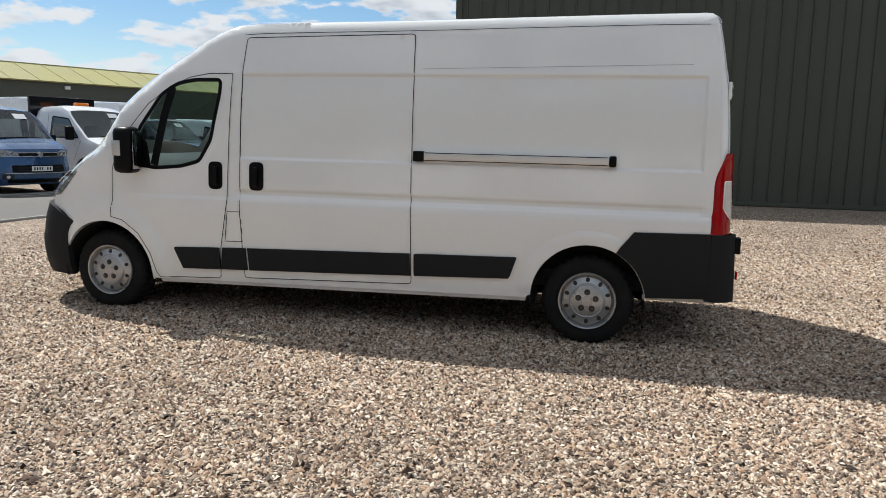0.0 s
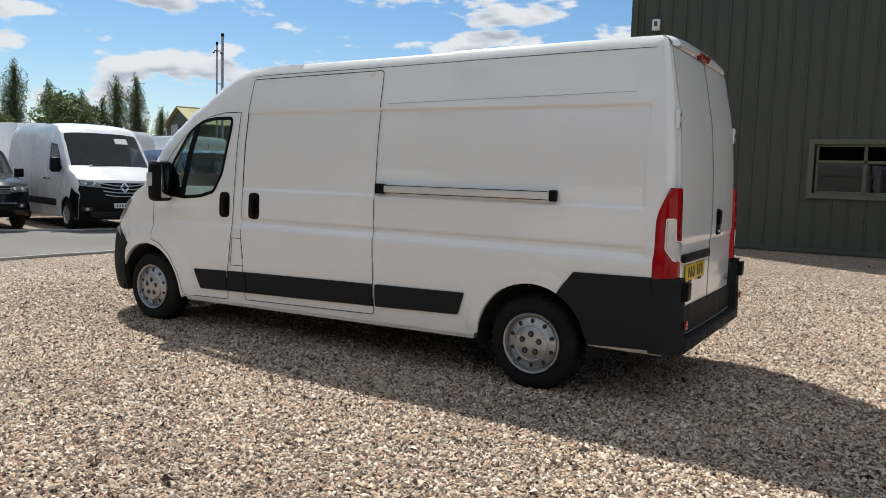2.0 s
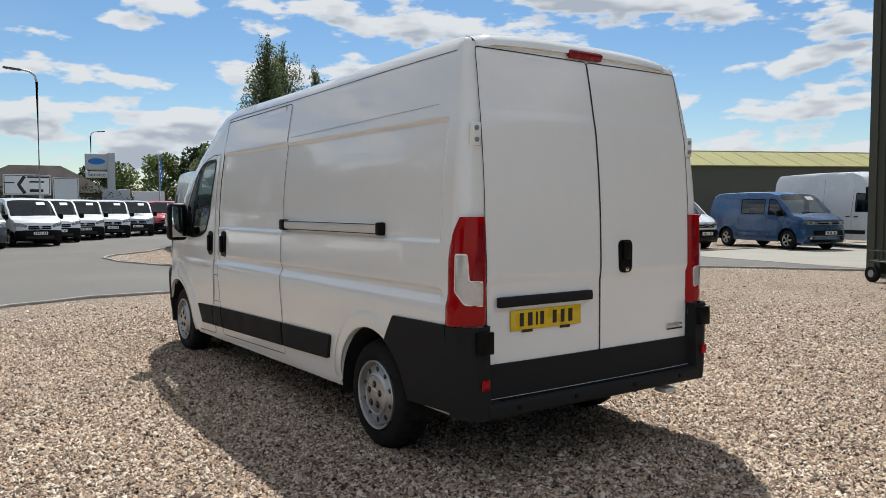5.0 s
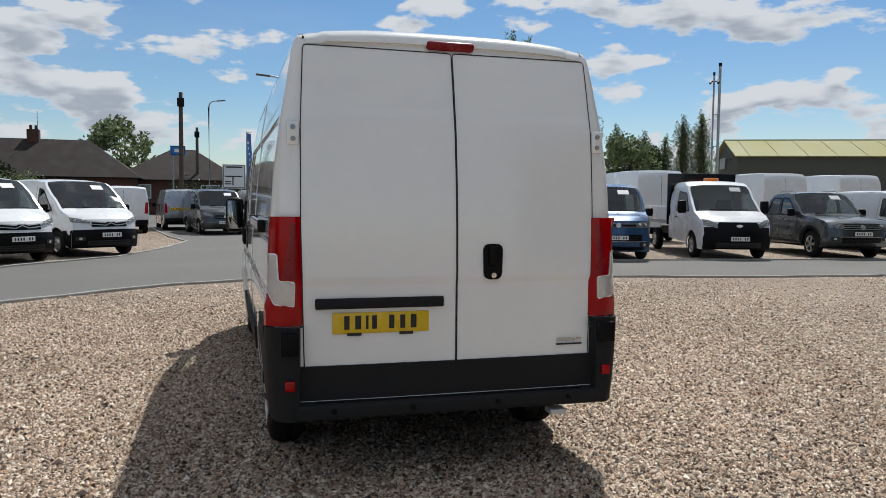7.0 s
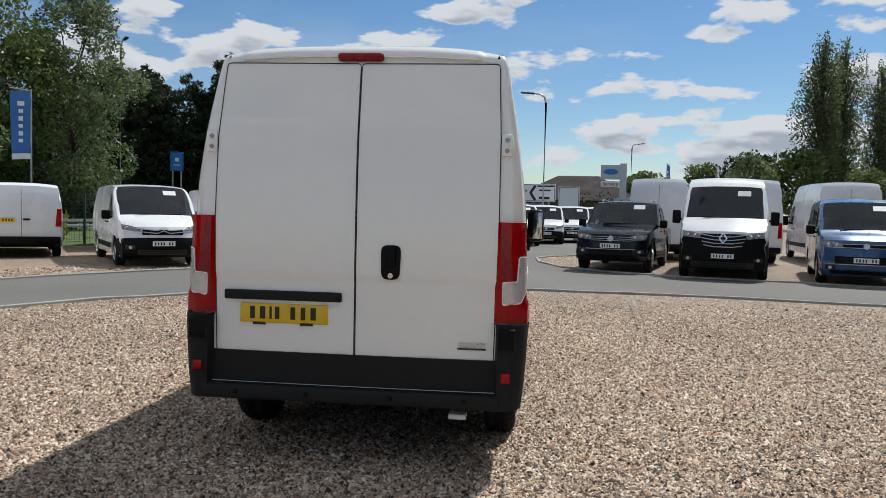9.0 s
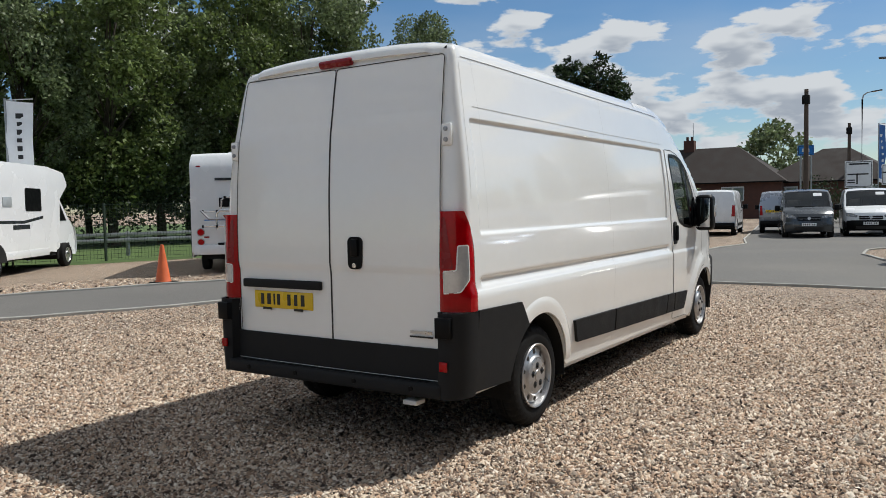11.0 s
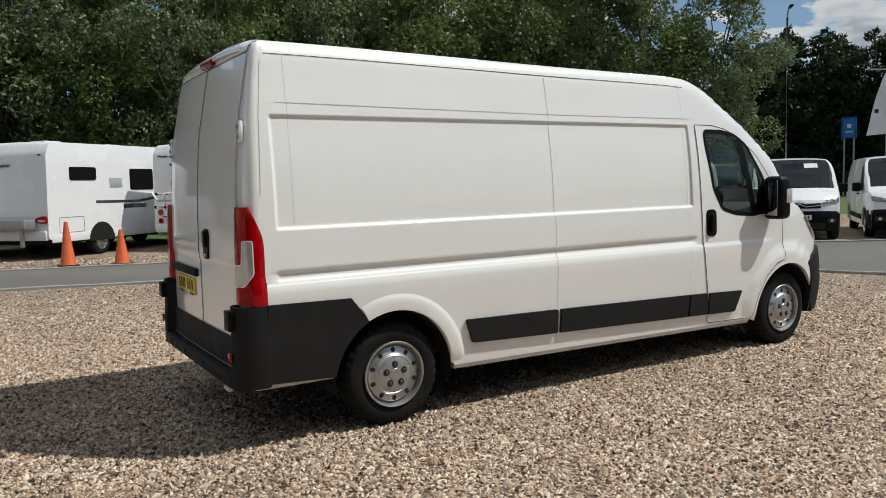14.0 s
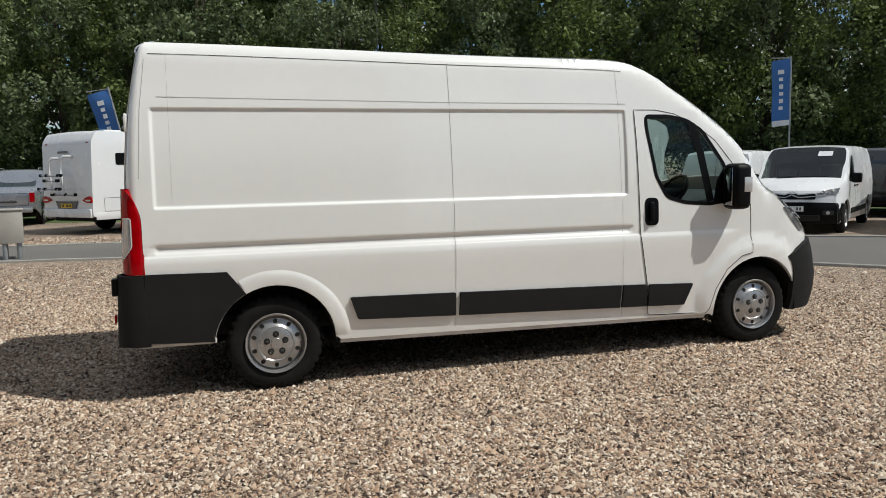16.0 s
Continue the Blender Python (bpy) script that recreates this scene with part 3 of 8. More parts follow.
ts = [-1, -0.985, -0.96, -0.92, -0.86, -0.75, -0.6, -0.4, -0.2, 0, 0.2, 0.4, 0.6, 0.75, 0.86, 0.92, 0.96, 0.985, 1]
part("roof", grid_bm([[crown(x, t) for t in ts] for x in list(np.linspace(-0.92, 2.672, 40))], True), M_white, van)
part("bonnet", grid_bm([[crown(x, t) for t in ts] for x in np.linspace(-2.62, -2.14, 10)], True), M_white, van)
part("windscreen", grid_bm([[crown(x, t) for t in np.linspace(-0.88, 0.88, 13)] for x in np.linspace(-2.13, -0.93, 14)], True), M_glass, van, "curved tinted windscreen")
for s in (-1, 1):
    part("windscreen_pillar", grid_bm([[crown(x, s * t) for t in (0.88, 0.92, 0.96, 0.985, 1)] for x in np.linspace(-2.14, -0.92, 18)], s > 0), M_white, van)
# gutter line where roof meets side
for s in (-1, 1):
    part("roof_gutter", strip([(x, T_edge(x) - 0.082) for x in np.linspace(-0.80, 2.70, 40)], 0.004, on_side(s, 0.0015)), M_seal, van, "thin dark roof gutter line")
# nose behind the bumper
nose = [[(-2.62 - 0.25 * (1 - abs(t) ** 2.4) + 0.0 * z, S_out(-2.62, 0.86) * t, z) for t in ts] for z in (0.3, 0.5, 0.7, 0.86, 0.915)]
part("nose_panel", grid_bm(nose, True), M_white, van)
X_arch = smooth_lerp([(0.24, -2.40), (0.40, -2.425), (0.57, -2.425), (0.68, -2.39), (0.735, -2.345), (1.1, -2.345)])


B_prof = smooth_lerp([(0.24, -0.075), (0.30, -0.035), (0.40, -0.006), (0.50, 0.0), (0.575, -0.004), (0.60, -0.022), (0.66, -0.034), (0.76, -0.065), (0.83, -0.10), (0.90, -0.135)])


def bumper_point(s, c, u, inset=0.0):
    """c runs from the wheel arch round to the middle of the nose, u from the lower lip up."""
    z = 0.262 + (lerp([(0, 0.735), (0.14, 0.815), (0.24, 0.85), (0.42, 0.87), (1, 0.88)], c) - 0.262) * u
    n, D = 2.6, 0.775 + B_prof(z) - inset
    Y = W_side(z) + 0.010 - inset
    th0 = math.asin(((-2.25 - X_arch(z)) / D) ** (n / 2))
    th = th0 + (math.pi / 2 - th0) * c
    return (-2.25 - D * math.sin(th) ** (2 / n), s * Y * math.cos(th) ** (2 / n) if c < 1 else 0.0, z)


for s in (-1, 1):
    cs = [0, 0.03, 0.07, 0.12, 0.17, 0.22, 0.28, 0.34, 0.42, 0.5, 0.6, 0.7, 0.8, 0.9, 1.0]
    us = [0, 0.03, 0.08, 0.16, 0.26, 0.36, 0.44, 0.48, 0.52, 0.56, 0.60, 0.66, 0.74, 0.82, 0.9, 0.96, 1.0]
    rows = [[bumper_point(s, c, u) for c in cs] for u in us]
    rows.append([bumper_point(s, c, 1.0, 0.05) for c in cs])
    rows.insert(0, [bumper_point(s, c, 0.0, 0.06) for c in cs])
    part("front_bumper", grid_bm(rows, s < 0), M_grey, van, "dark grey plastic front bumper")
    edge = [[bumper_point(s, 0, u) for u in us], [Vector(bumper_point(s, 0, u)) + Vector((0, -s * 0.06, 0)) for u in us]]
    part("bumper_return", grid_bm(edge), M_grey, van)
    part("headlamp", skin(rounded([(-2.60, 0.935), (-2.50, 0.95), (-2.40, 1.04), (-2.30, 1.155), (-2.34, 1.155), (-2.50, 1.0)], 0.01), on_side(s, 0.006), (), 0.02, (0, -s * 0.03, 0), flip=(s > 0)), M_head, van, "clear swept-back headlamp")
    rows = []
    for x in np.linspace(-2.61, -2.24, 12):
        t0 = lerp([(-2.61, 0.66), (-2.42, 0.80), (-2.24, 0.965)], x)
        row = []
        for t in np.linspace(t0, 1.0, 7):
            p = crown(x, s * t)
            row.append((p[0] - 0.006, p[1], p[2] + 0.008))
        rows.append(row)
    lamp_top = part("headlamp_lens", grid_bm(rows, s > 0), M_head, van, "dark clear headlamp lens")
    for x, t in ((-2.50, 0.80), (-2.40, 0.90)):
        p = crown(x, s * t)
        part("lamp_reflector", box_bm((0.07, 0.05, 0.012), (p[0] - 0.008, p[1], p[2] + 0.010), 0.004, (0, -40, 0)), M_chrome, lamp_top, "bright inner reflector")

# inner cab
part("bulkhead", box_bm((0.04, 1.76, 1.75), (-0.72, 0, 1.18)), M_interior, van)
part("load_bay_lining", box_bm((3.3, 1.5, 1.6), (1.0, 0, 1.3), 0.05), M_dark, van)
part("headliner", grid_bm([[Vector(crown(x, t)) + Vector((0, 0, -0.05)) for t in np.linspace(-0.97, 0.97, 9)] for x in np.linspace(-1.05, -0.72, 5)]), M_interior, van)
part("cab_floor", box_bm((0.92, 1.7, 0.06), (-1.10, 0, 0.62)), M_interior, van)
part("dashboard", box_bm((0.55, 1.62, 0.42), (-1.93, 0, 1.05), 0.08, (0, 12, 0)), M_interior, van)
for y in (-0.52, -0.12, 0.5):
    part("seat_cushion", box_bm((0.5, 0.46, 0.18), (-1.15, y, 0.93), 0.06), M_seat, van)
    part("seat_back", box_bm((0.16, 0.46, 0.66), (-0.92, y, 1.28), 0.06, (0, 10, 0)), M_seat, van)
    part("headrest", box_bm((0.10, 0.27, 0.19), (-0.85, y, 1.70), 0.04, (0, 10, 0)), M_seat, van)
wheel_ring = lathe_bm([(0.185 + 0.017 * math.cos(a), 0.017 * math.sin(a)) for a in np.linspace(0, 2 * math.pi, 9)], 32)
bmesh.ops.rotate(wheel_ring, cent=(0, 0, 0), matrix=Euler((0, 0, radians(90))).to_matrix(), verts=wheel_ring.verts)
bmesh.ops.rotate(wheel_ring, cent=(0, 0, 0), matrix=Euler((0, radians(-38), 0)).to_matrix(), verts=wheel_ring.verts)
bmesh.ops.translate(wheel_ring, vec=(-1.52, 0.48, 1.28), verts=wheel_ring.verts)
steer = part("steering_wheel", wheel_ring, M_black, van, "black steering wheel")
part("steering_hub", box_bm((0.06, 0.30, 0.10), (-1.53, 0.48, 1.275), 0.02, (0, -38, 0)), M_black, steer)

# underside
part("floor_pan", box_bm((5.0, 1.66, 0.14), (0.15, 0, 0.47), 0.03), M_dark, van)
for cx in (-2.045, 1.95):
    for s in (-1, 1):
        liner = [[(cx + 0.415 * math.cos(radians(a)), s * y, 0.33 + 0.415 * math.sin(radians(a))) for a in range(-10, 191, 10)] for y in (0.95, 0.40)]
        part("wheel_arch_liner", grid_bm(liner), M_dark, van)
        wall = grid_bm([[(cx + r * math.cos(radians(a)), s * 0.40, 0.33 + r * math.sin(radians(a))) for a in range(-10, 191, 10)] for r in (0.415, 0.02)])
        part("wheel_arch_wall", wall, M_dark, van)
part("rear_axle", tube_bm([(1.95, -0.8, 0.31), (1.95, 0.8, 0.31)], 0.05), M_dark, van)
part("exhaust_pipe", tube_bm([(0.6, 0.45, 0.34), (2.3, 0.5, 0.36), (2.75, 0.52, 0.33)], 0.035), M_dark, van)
part("tow_eye", box_bm((0.09, 0.10, 0.03), (2.9, 0.62, 0.335), 0.008), M_sill, van)
for s in (-1, 1):
    part("rear_valance", box_bm((0.50, 0.04, 0.035), (2.60, s * 0.90, 0.382), 0.008), M_sill, van)


# wheels
def road_wheel(parent, cx, cz, s, R=0.338, face=0.945):
    w = 0.215
    prof = [(0.205, -0.02), (0.225, -0.008), (0.27, -0.004), (0.305, -0.012), (0.325, -0.028), (R - 0.004, -0.045), (R, -0.06), (R, -0.085), (R - 0.010, -0.088), (R - 0.010, -0.096), (R, -0.099),
            (R, -0.125), (R - 0.010, -0.128), (R - 0.010, -0.136), (R, -0.139), (R, -0.165), (R - 0.006, -0.185), (0.30, -0.21), (0.2, -0.2)]

    def notch(j, k):
        return -0.014 if (j in (4, 5, 6, 7, 11, 14, 15) and k % 3 == 0) else 0.0
    tyre = lathe_bm(prof, 96, wobble=notch, caps=False)
    rim = lathe_bm([(0.208, -0.03), (0.213, 0.0), (0.209, 0.006), (0.200, 0.003), (0.195, -0.012), (0.192, -0.040), (0.188, -0.046), (0.183, -0.040), (0.178, -0.026), (0.170, -0.021), (0.136, -0.016), (0.130, -0.011), (0.126, -0.002), (0.121, 0.001), (0.116, -0.003), (0.098, 0.004), (0.040, 0.006), (0.036, 0.011), (0.0, 0.013)], 64, caps=False)
    wheel = empty("wheel")
    wheel.parent = van if parent is None else parent
    wheel.matrix_basis = Matrix.Translation((cx, s * face, cz)) @ Matrix.Diagonal((1, s, 1, 1))
    part("tyre", tyre, M_tyre, wheel, "black tyre with blocked tread")
    rim_ob = part("rim", rim, M_wheel, wheel, "silver steel rim with round holes")
    for k in range(10):
        a = 2 * math.pi * (k + 0.5) / 10
        # raised black disc painted for the shade inside an open hole
        h = lathe_bm([(0.0180, -0.024), (0.0165, -0.0205), (0.0, -0.0205)], 12)
        bmesh.ops.scale(h, vec=(0.85, 1, 1.12), verts=h.verts)
        bmesh.ops.rotate(h, cent=(0, 0, 0), matrix=Matrix.Rotation(-a + math.pi / 2, 3, "Y"), verts=h.verts)
        bmesh.ops.translate(h, vec=(0.155 * math.cos(a), 0.0040, 0.155 * math.sin(a)), verts=h.verts)
        part("vent_hole", h, M_ink, rim_ob)
        tick = box_bm((0.016, 0.004, 0.007), (0.108, 0.0015, 0), 0.0015)
        bmesh.ops.rotate(tick, cent=(0, 0, 0), matrix=Matrix.Rotation(-a, 3, "Y"), verts=tick.verts)
        part("cap_rib", tick, M_wheel, rim_ob)
    for k in range(5):
        a = 2 * math.pi * k / 5 + 0.3
        at = Vector((0.066 * math.cos(a), 0, 0.066 * math.sin(a)))
        # flat black disc gives the bolt's recess its shade
        h = lathe_bm([(0.0235, 0.001), (0.0225, 0.0062), (0.0, 0.0064)], 14)
        bmesh.ops.translate(h, vec=at, verts=h.verts)
        part("bolt_recess", h, M_ink, rim_ob, "black disc for the shaded recess round the bolt")
        h = lathe_bm([(0.0125, 0.004), (0.0125, 0.013), (0.010, 0.0155), (0.0, 0.0155)], 6)
        bmesh.ops.translate(h, vec=at, verts=h.verts)
        part("wheel_bolt", h, M_greyp, rim_ob, "", False)
    return wheel


for cx, s, z in ((-2.045, -1, 0.325), (-2.045, 1, 0.335), (1.955, -1, 0.33), (1.955, 1, 0.335)):
    road_wheel(None, cx, z, s)

# doors, seams
FDOOR = [(-0.885, 1.965), (-0.90, 1.40), (-0.915, 0.95), (-0.985, 0.57), (-1.00, 0.335), (-1.02, 0.318), (-1.55, 0.30), (-1.575, 0.34), (-1.62, 0.50), (-1.72, 0.66), (-1.86, 0.765), (-1.965, 0.79),
         (-1.955, 1.18), (-1.93, 1.27), (-1.86, 1.44), (-1.62, 1.72), (-1.42, 1.865), (-1.25, 1.935), (-1.08, 1.965)]
SDOOR = rounded([(-0.775, 2.245), (-0.80, 1.98), (-0.805, 0.86), (-0.785, 0.335), (0.615, 0.375), (0.605, 1.36), (0.595, 2.265)], 0.03, 3)
FLAP = [(-0.915, 0.872), (-0.80, 0.876), (-0.79, 0.635), (-0.945, 0.63)]
for s in (-1, 1):
    door = part("front_door", skin(FDOOR, on_side(s, 0.004), [WINDOW], 0.05, (0, -s * 0.012, 0), flip=(s > 0), zs=EDGE_Z[:8]), M_white, van)
    part("door_gap", strip(FDOOR, 0.0062, on_side(s, 0.0052), True), M_seal, door, "thin dark gap round the door")
    pane = part("door_glass", skin(WINDOW, on_side(s, -0.006), (), 0.06, flip=(s > 0)), M_glass, door, "tinted door glass")
    pane.visible_shadow = False
    part("window_seal", strip(WINDOW, 0.030, on_side(s, 0.006), True), M_black, door, "black rubber window surround")
    part("quarter_pillar", strip([(-1.405, 1.855), (-1.475, 1.62), (-1.565, 1.225)], 0.068, on_side(s, 0.005)), M_black, door, "black quarter-light divider")
    part("door_card", skin([(-1.76, 0.80), (-0.93, 0.66), (-0.96, 1.245), (-1.32, 1.21), (-1.72, 1.22)], on_side(s, -0.045), (), 0.15, flip=(s < 0)), M_interior, door, "dark inner door trim")
    part("mirror_base", skin(rounded([(-1.80, 1.215), (-1.60, 1.20), (-1.635, 1.40), (-1.72, 1.52)], 0.03), on_side(s, 0.012), (), 0.05, (0, -s * 0.02, 0), flip=(s > 0)), M_black, door)
    handle = part("door_handle", skin(rounded([(-1.075, 1.27), (-0.955, 1.27), (-0.955, 1.05), (-1.075, 1.05)], 0.045, 5), on_side(s, 0.010), (), 0.03, (0, -s * 0.012, 0), flip=(s > 0)), M_black, door, "black recessed door handle")
    part("handle_grip", box_bm((0.035, 0.03, 0.15), (-1.005, s * (S_out(-1.0, 1.16) + 0.028), 1.16), 0.012), M_black, handle)
    # mirrors
    mir = part("door_mirror", box_bm((0.17, 0.185, 0.37), (-1.74, s * 1.085, 1.345), 0.05, None, None, 3), M_black, van, "black door mirror housing")
    part("mirror_arm", box_bm((0.10, 0.20, 0.10), (-1.72, s * 0.97, 1.25), 0.03), M_black, mir)
    part("mirror_glass", box_bm((0.006, 0.15, 0.30), (-1.652, s * 1.085, 1.345), 0.002, (0, 0, -s * 12)), M_mirror, mir, "mirror glass")
    part("indicator", box_bm((0.075, 0.012, 0.12), (-1.775, s * 1.176, 1.36), 0.004), M_clear, mir, "clear side indicator")
    # rubbing strips
    RUB1 = rounded([(-1.405, 0.56), (-0.995, 0.575), (-0.995, 0.395), (-1.33, 0.385)], 0.012, 2)
    RUB2 = [(-0.965, 0.576), (-0.765, 0.582), (-0.755, 0.402), (-0.985, 0.396)]
    RUB3 = [(-0.745, 0.583), (0.605, 0.615), (0.61, 0.442), (-0.735, 0.402)]
    RUB4 = rounded([(0.64, 0.616), (1.43, 0.632), (1.375, 0.468), (0.64, 0.443)], 0.012, 2)
    for rb in (RUB1, RUB2, RUB3, RUB4):
        part("rubbing_strip", skin(rb, on_side(s, 0.022), (), 0.06, (0, -s * 0.03, 0), flip=(s > 0)), M_grey, van, "dark grey rubbing strip")
    part("sill", skin([(-1.56, 0.30), (1.50, 0.345), (1.50, 0.30), (-1.55, 0.255)], lambda x, z, s=s: (x, s * (S_out(x, z) - 0.012), z), (), 0.1, (0, -s * 0.05, 0), flip=(s > 0)), M_sill, van, "slightly dirty white sill")
    # upper line of the roof raise: grey strip painted for the pressed panel's shade
    part("body_seam", strip([(0.66 if s < 0 else -0.82, 2.005 if s < 0 else 2.01), (2.58, 2.04), (2.60, 2.04)] if s < 0 else [(-0.82, 2.012), (0.64, 2.012), (2.66, 2.034)], 0.0035, on_side(s, 0.002)), M_crease, van)
    if s > 0:
        part("body_seam", strip([(2.725, 2.28), (2.765, 1.95), (2.790, 1.5)], 0.003, on_side(s, 0.002)), M_crease, van)
    # rear quarter bumper
    QB = [(2.265, 0.862), (2.785, 0.872), (2.80, 0.405), (2.365, 0.385), (2.365, 0.44)] + [p for p in arc(1.95, 0.335, 0.418, 10, 62, 8)] + [(2.19, 0.765)]
    part("quarter_bumper", skin(QB, on_side(s, 0.016), (), 0.06, (0, -s * 0.03, 0), flip=(s > 0)), M_grey, van, "dark grey rear quarter bumper")

for s in (-1, 1):
    rows = []
    for a in list(range(62, 181, 4)):
        row = []
        for r, e in ((0.416, 0.010), (0.418, 0.017), (0.44, 0.019), (0.47, 0.017), (0.490, 0.015), (0.505, 0.009), (0.516, 0.003), (0.528, -0.003)):
            x, z = 1.95 + r * math.cos(radians(a)), 0.335 + r * math.sin(radians(a))
            fade = step(0.33, 0.42, z)
            row.append((x, s * (S_out(x, max(z, 0.30)) + 0.65 * e * fade - 0.004 * (1 - fade)), z))
        rows.append(row)
    b = grid_bm(rows, s > 0)
    bmesh.ops.recalc_face_normals(b, faces=b.faces)
    part("arch_flare", b, M_white, van, "pressed white wheel arch flare")

slide = part("sliding_door", skin(SDOOR, on_side(-1, 0.003), (), 0.055, (0, 0.012, 0), zs=EDGE_Z, xs=EDGE_X), M_white, van)
part("door_gap", strip(SDOOR, 0.0062, on_side(-1, 0.0045), True), M_seal, slide, "thin dark gap round the door")
hs = part("door_handle", skin(rounded([(-0.72, 1.275), (-0.60, 1.275), (-0.60, 1.05), (-0.72, 1.05)], 0.045, 5), on_side(-1, 0.010), (), 0.03, (0, 0.012, 0)), M_black, slide, "black recessed door handle")
part("handle_grip", box_bm((0.035, 0.03, 0.15), (-0.66, -(S_out(-0.66, 1.16) + 0.028), 1.16), 0.012), M_black, hs)
part("fuel_flap", strip(FLAP, 0.006, on_side(-1, 0.003), True), M_seal, van, "outline of the fuel flap")
rail = part("slide_rail", box_bm((1.36, 0.03, 0.062), (1.385, -0.985, 1.357), 0.008), M_rail, van, "bright metal sliding door rail")
for dz in (-0.029, 0.027):
    part("rail_slot", box_bm((1.34, 0.006, 0.005), (1.385, -0.9995, 1.357 + dz)), M_black, rail)
for x, w in ((0.665, 0.085), (2.09, 0.05)):
    part("rail_cap", box_bm((w, 0.05, 0.078), (x, -0.98, 1.357), 0.01), M_black, rail)
# right side seams
part("body_seam", strip([(0.64, 2.30), (0.64, 2.0), (0.635, 0.36)], 0.003, on_side(1, 0.002)), M_crease, van)
part("body_seam", strip([(-0.745, 2.30), (-0.75, 2.0), (-0.765, 0.33)], 0.002, on_side(1, 0.002)), M_crease, van)
part("body_seam", strip([(2.59, 2.32), (2.59, 1.9), (2.59, 1.33)], 0.0012, on_side(1, 0.002)), M_crease, van)


# ---- rear of the van ----
def on_rear(off=0.0):
    return lambda y, z: (X_rear(z) - 0.012 * (abs(y) / 0.8) ** 3 + off, y, z)


rear_frame = [(-W_side(z) + R_corner(z), z) for z in np.linspace(0.64, 2.362, 20)] + [(y, 2.398 - 0.03 * abs(y / 0.78) ** 3) for y in np.linspace(-0.70, 0.70, 12)] + [(W_side(z) - R_corner(z), z) for z in np.linspace(2.362, 0.64, 20)]
part("rear_frame", skin(rear_frame, on_rear(0.0), (), 0.07), M_white, van)
for s in (-1, 1):
    rows = []
    for z in list(np.linspace(0.62, 2.325, 30)) + [2.355, 2.38, 2.397]:
        r = R_corner(z)
        x0, y0, x1, y1 = X_rear(z) - r, S_out(X_rear(z) - r, z), on_rear()(W_side(z) - r, z)[0], W_side(z) - r
        y1 = min(y1, y0 - 0.03)
        if z > 2.339:
            x1 = min(x1, 2.66 + 0.112 * math.sqrt(1 - (1 - (2.403 - z) / 0.065) ** 2))
            x0 = min(x0, x1 - 0.004)
        rows.append([(x0 + (x1 - x0) * math.sin(radians(a)), s * (y1 + (y0 - y1) * math.cos(radians(a))), z) for a in range(0, 91, 9)])
    part("rear_pillar", grid_bm(rows, s < 0), M_white, van, "rounded white rear corner pillar")
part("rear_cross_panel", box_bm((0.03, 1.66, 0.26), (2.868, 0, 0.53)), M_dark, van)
# roof end cap with the high brake lamp
cap = []
for u in np.linspace(0, 1, 9):
    row = []
    for t in np.linspace(-1, 1, 61):
        k = step(0.90, 0.87, abs(t))
        z0 = 2.402 + 0.045 * (1 - abs(t) ** 3.2)
        row.append((2.66 + (0.112 + 0.022 * k) * math.sin(u * math.pi / 2), (S_out(2.66, T_edge(2.66)) + 0.001) * t * (1 - 0.02 * u), z0 + 0.001 + 0.004 * k - (0.085 - 0.02 * abs(t) ** 4) * (1 - math.cos(u * math.pi / 2))))
    cap.append(row)
cap.append([(x - 0.06, y, z - 0.004) for x, y, z in cap[-1]])
part("roof_end_cap", grid_bm(cap, True), M_white, van)
hb = part("high_brake_lamp", box_bm((0.04, 0.27, 0.05), (2.788, 0.0, 2.366), 0.018, (0, 25, 0), None, 3), M_redlow, van, "dark red high-level brake lamp")
LDOOR = rounded([(-0.80, 2.332), (0.003, 2.328), (0.012, 1.4), (0.015, 0.475), (-0.80, 0.475), (-0.822, 1.40), (-0.82, 1.90)], 0.02, 2)
RDOOR2 = rounded([(0.009, 2.328), (0.803, 2.33), (0.822, 1.90), (0.826, 1.40), (0.81, 0.475), (0.021, 0.475), (0.018, 1.4)], 0.02, 2)


def rear_relief(y, z):
    e = 0.004 * step(1.97, 2.0, z) * (-1)
    e -= 0.010 * step(1.12, 1.07, z)
    return e


rear_doors = []
for poly in (LDOOR, RDOOR2):
    rd = part("rear_door", skin(poly, lambda y, z: (on_rear(0.012)(y, z)[0] + rear_relief(y, z), y, z), (), 0.05, (-0.02, 0, 0), zs=(1.06, 1.08, 1.10, 1.12, 1.14, 1.93, 1.95, 1.975, 2.0, 2.02)), M_white, van)
    part("door_gap", strip(poly, 0.0056, lambda y, z: (on_rear(0.0145)(y, z)[0] + rear_relief(y, z), y, z), True), M_seal, rd, "thin dark gap round the door")
    x0, x1 = min(p[0] for p in poly) + 0.006, max(p[0] for p in poly) - 0.006
    part("lower_door_trim", skin([(x0 - 0.012, 0.462), (x1 + 0.012, 0.462), (x1 + 0.012, 0.655), (x0 - 0.012, 0.655)], on_rear(0.0165), (), 0.06, (-0.02, 0, 0)), M_grey, rd, "black plastic lower door trim")
    part("door_lower_edge", strip([(x0 - 0.010, 0.4735), (x1 + 0.010, 0.4735)], 0.004, on_rear(0.0185)), M_sill, rd, "pale exposed lower door edge")
    rear_doors.append(rd)
part("number_plate_lamp_bar", box_bm((0.03, 0.69, 0.055), (2.916, -0.405, 0.982), 0.008), M_grey, rear_doors[0], "dark grey handle bar above the plate")
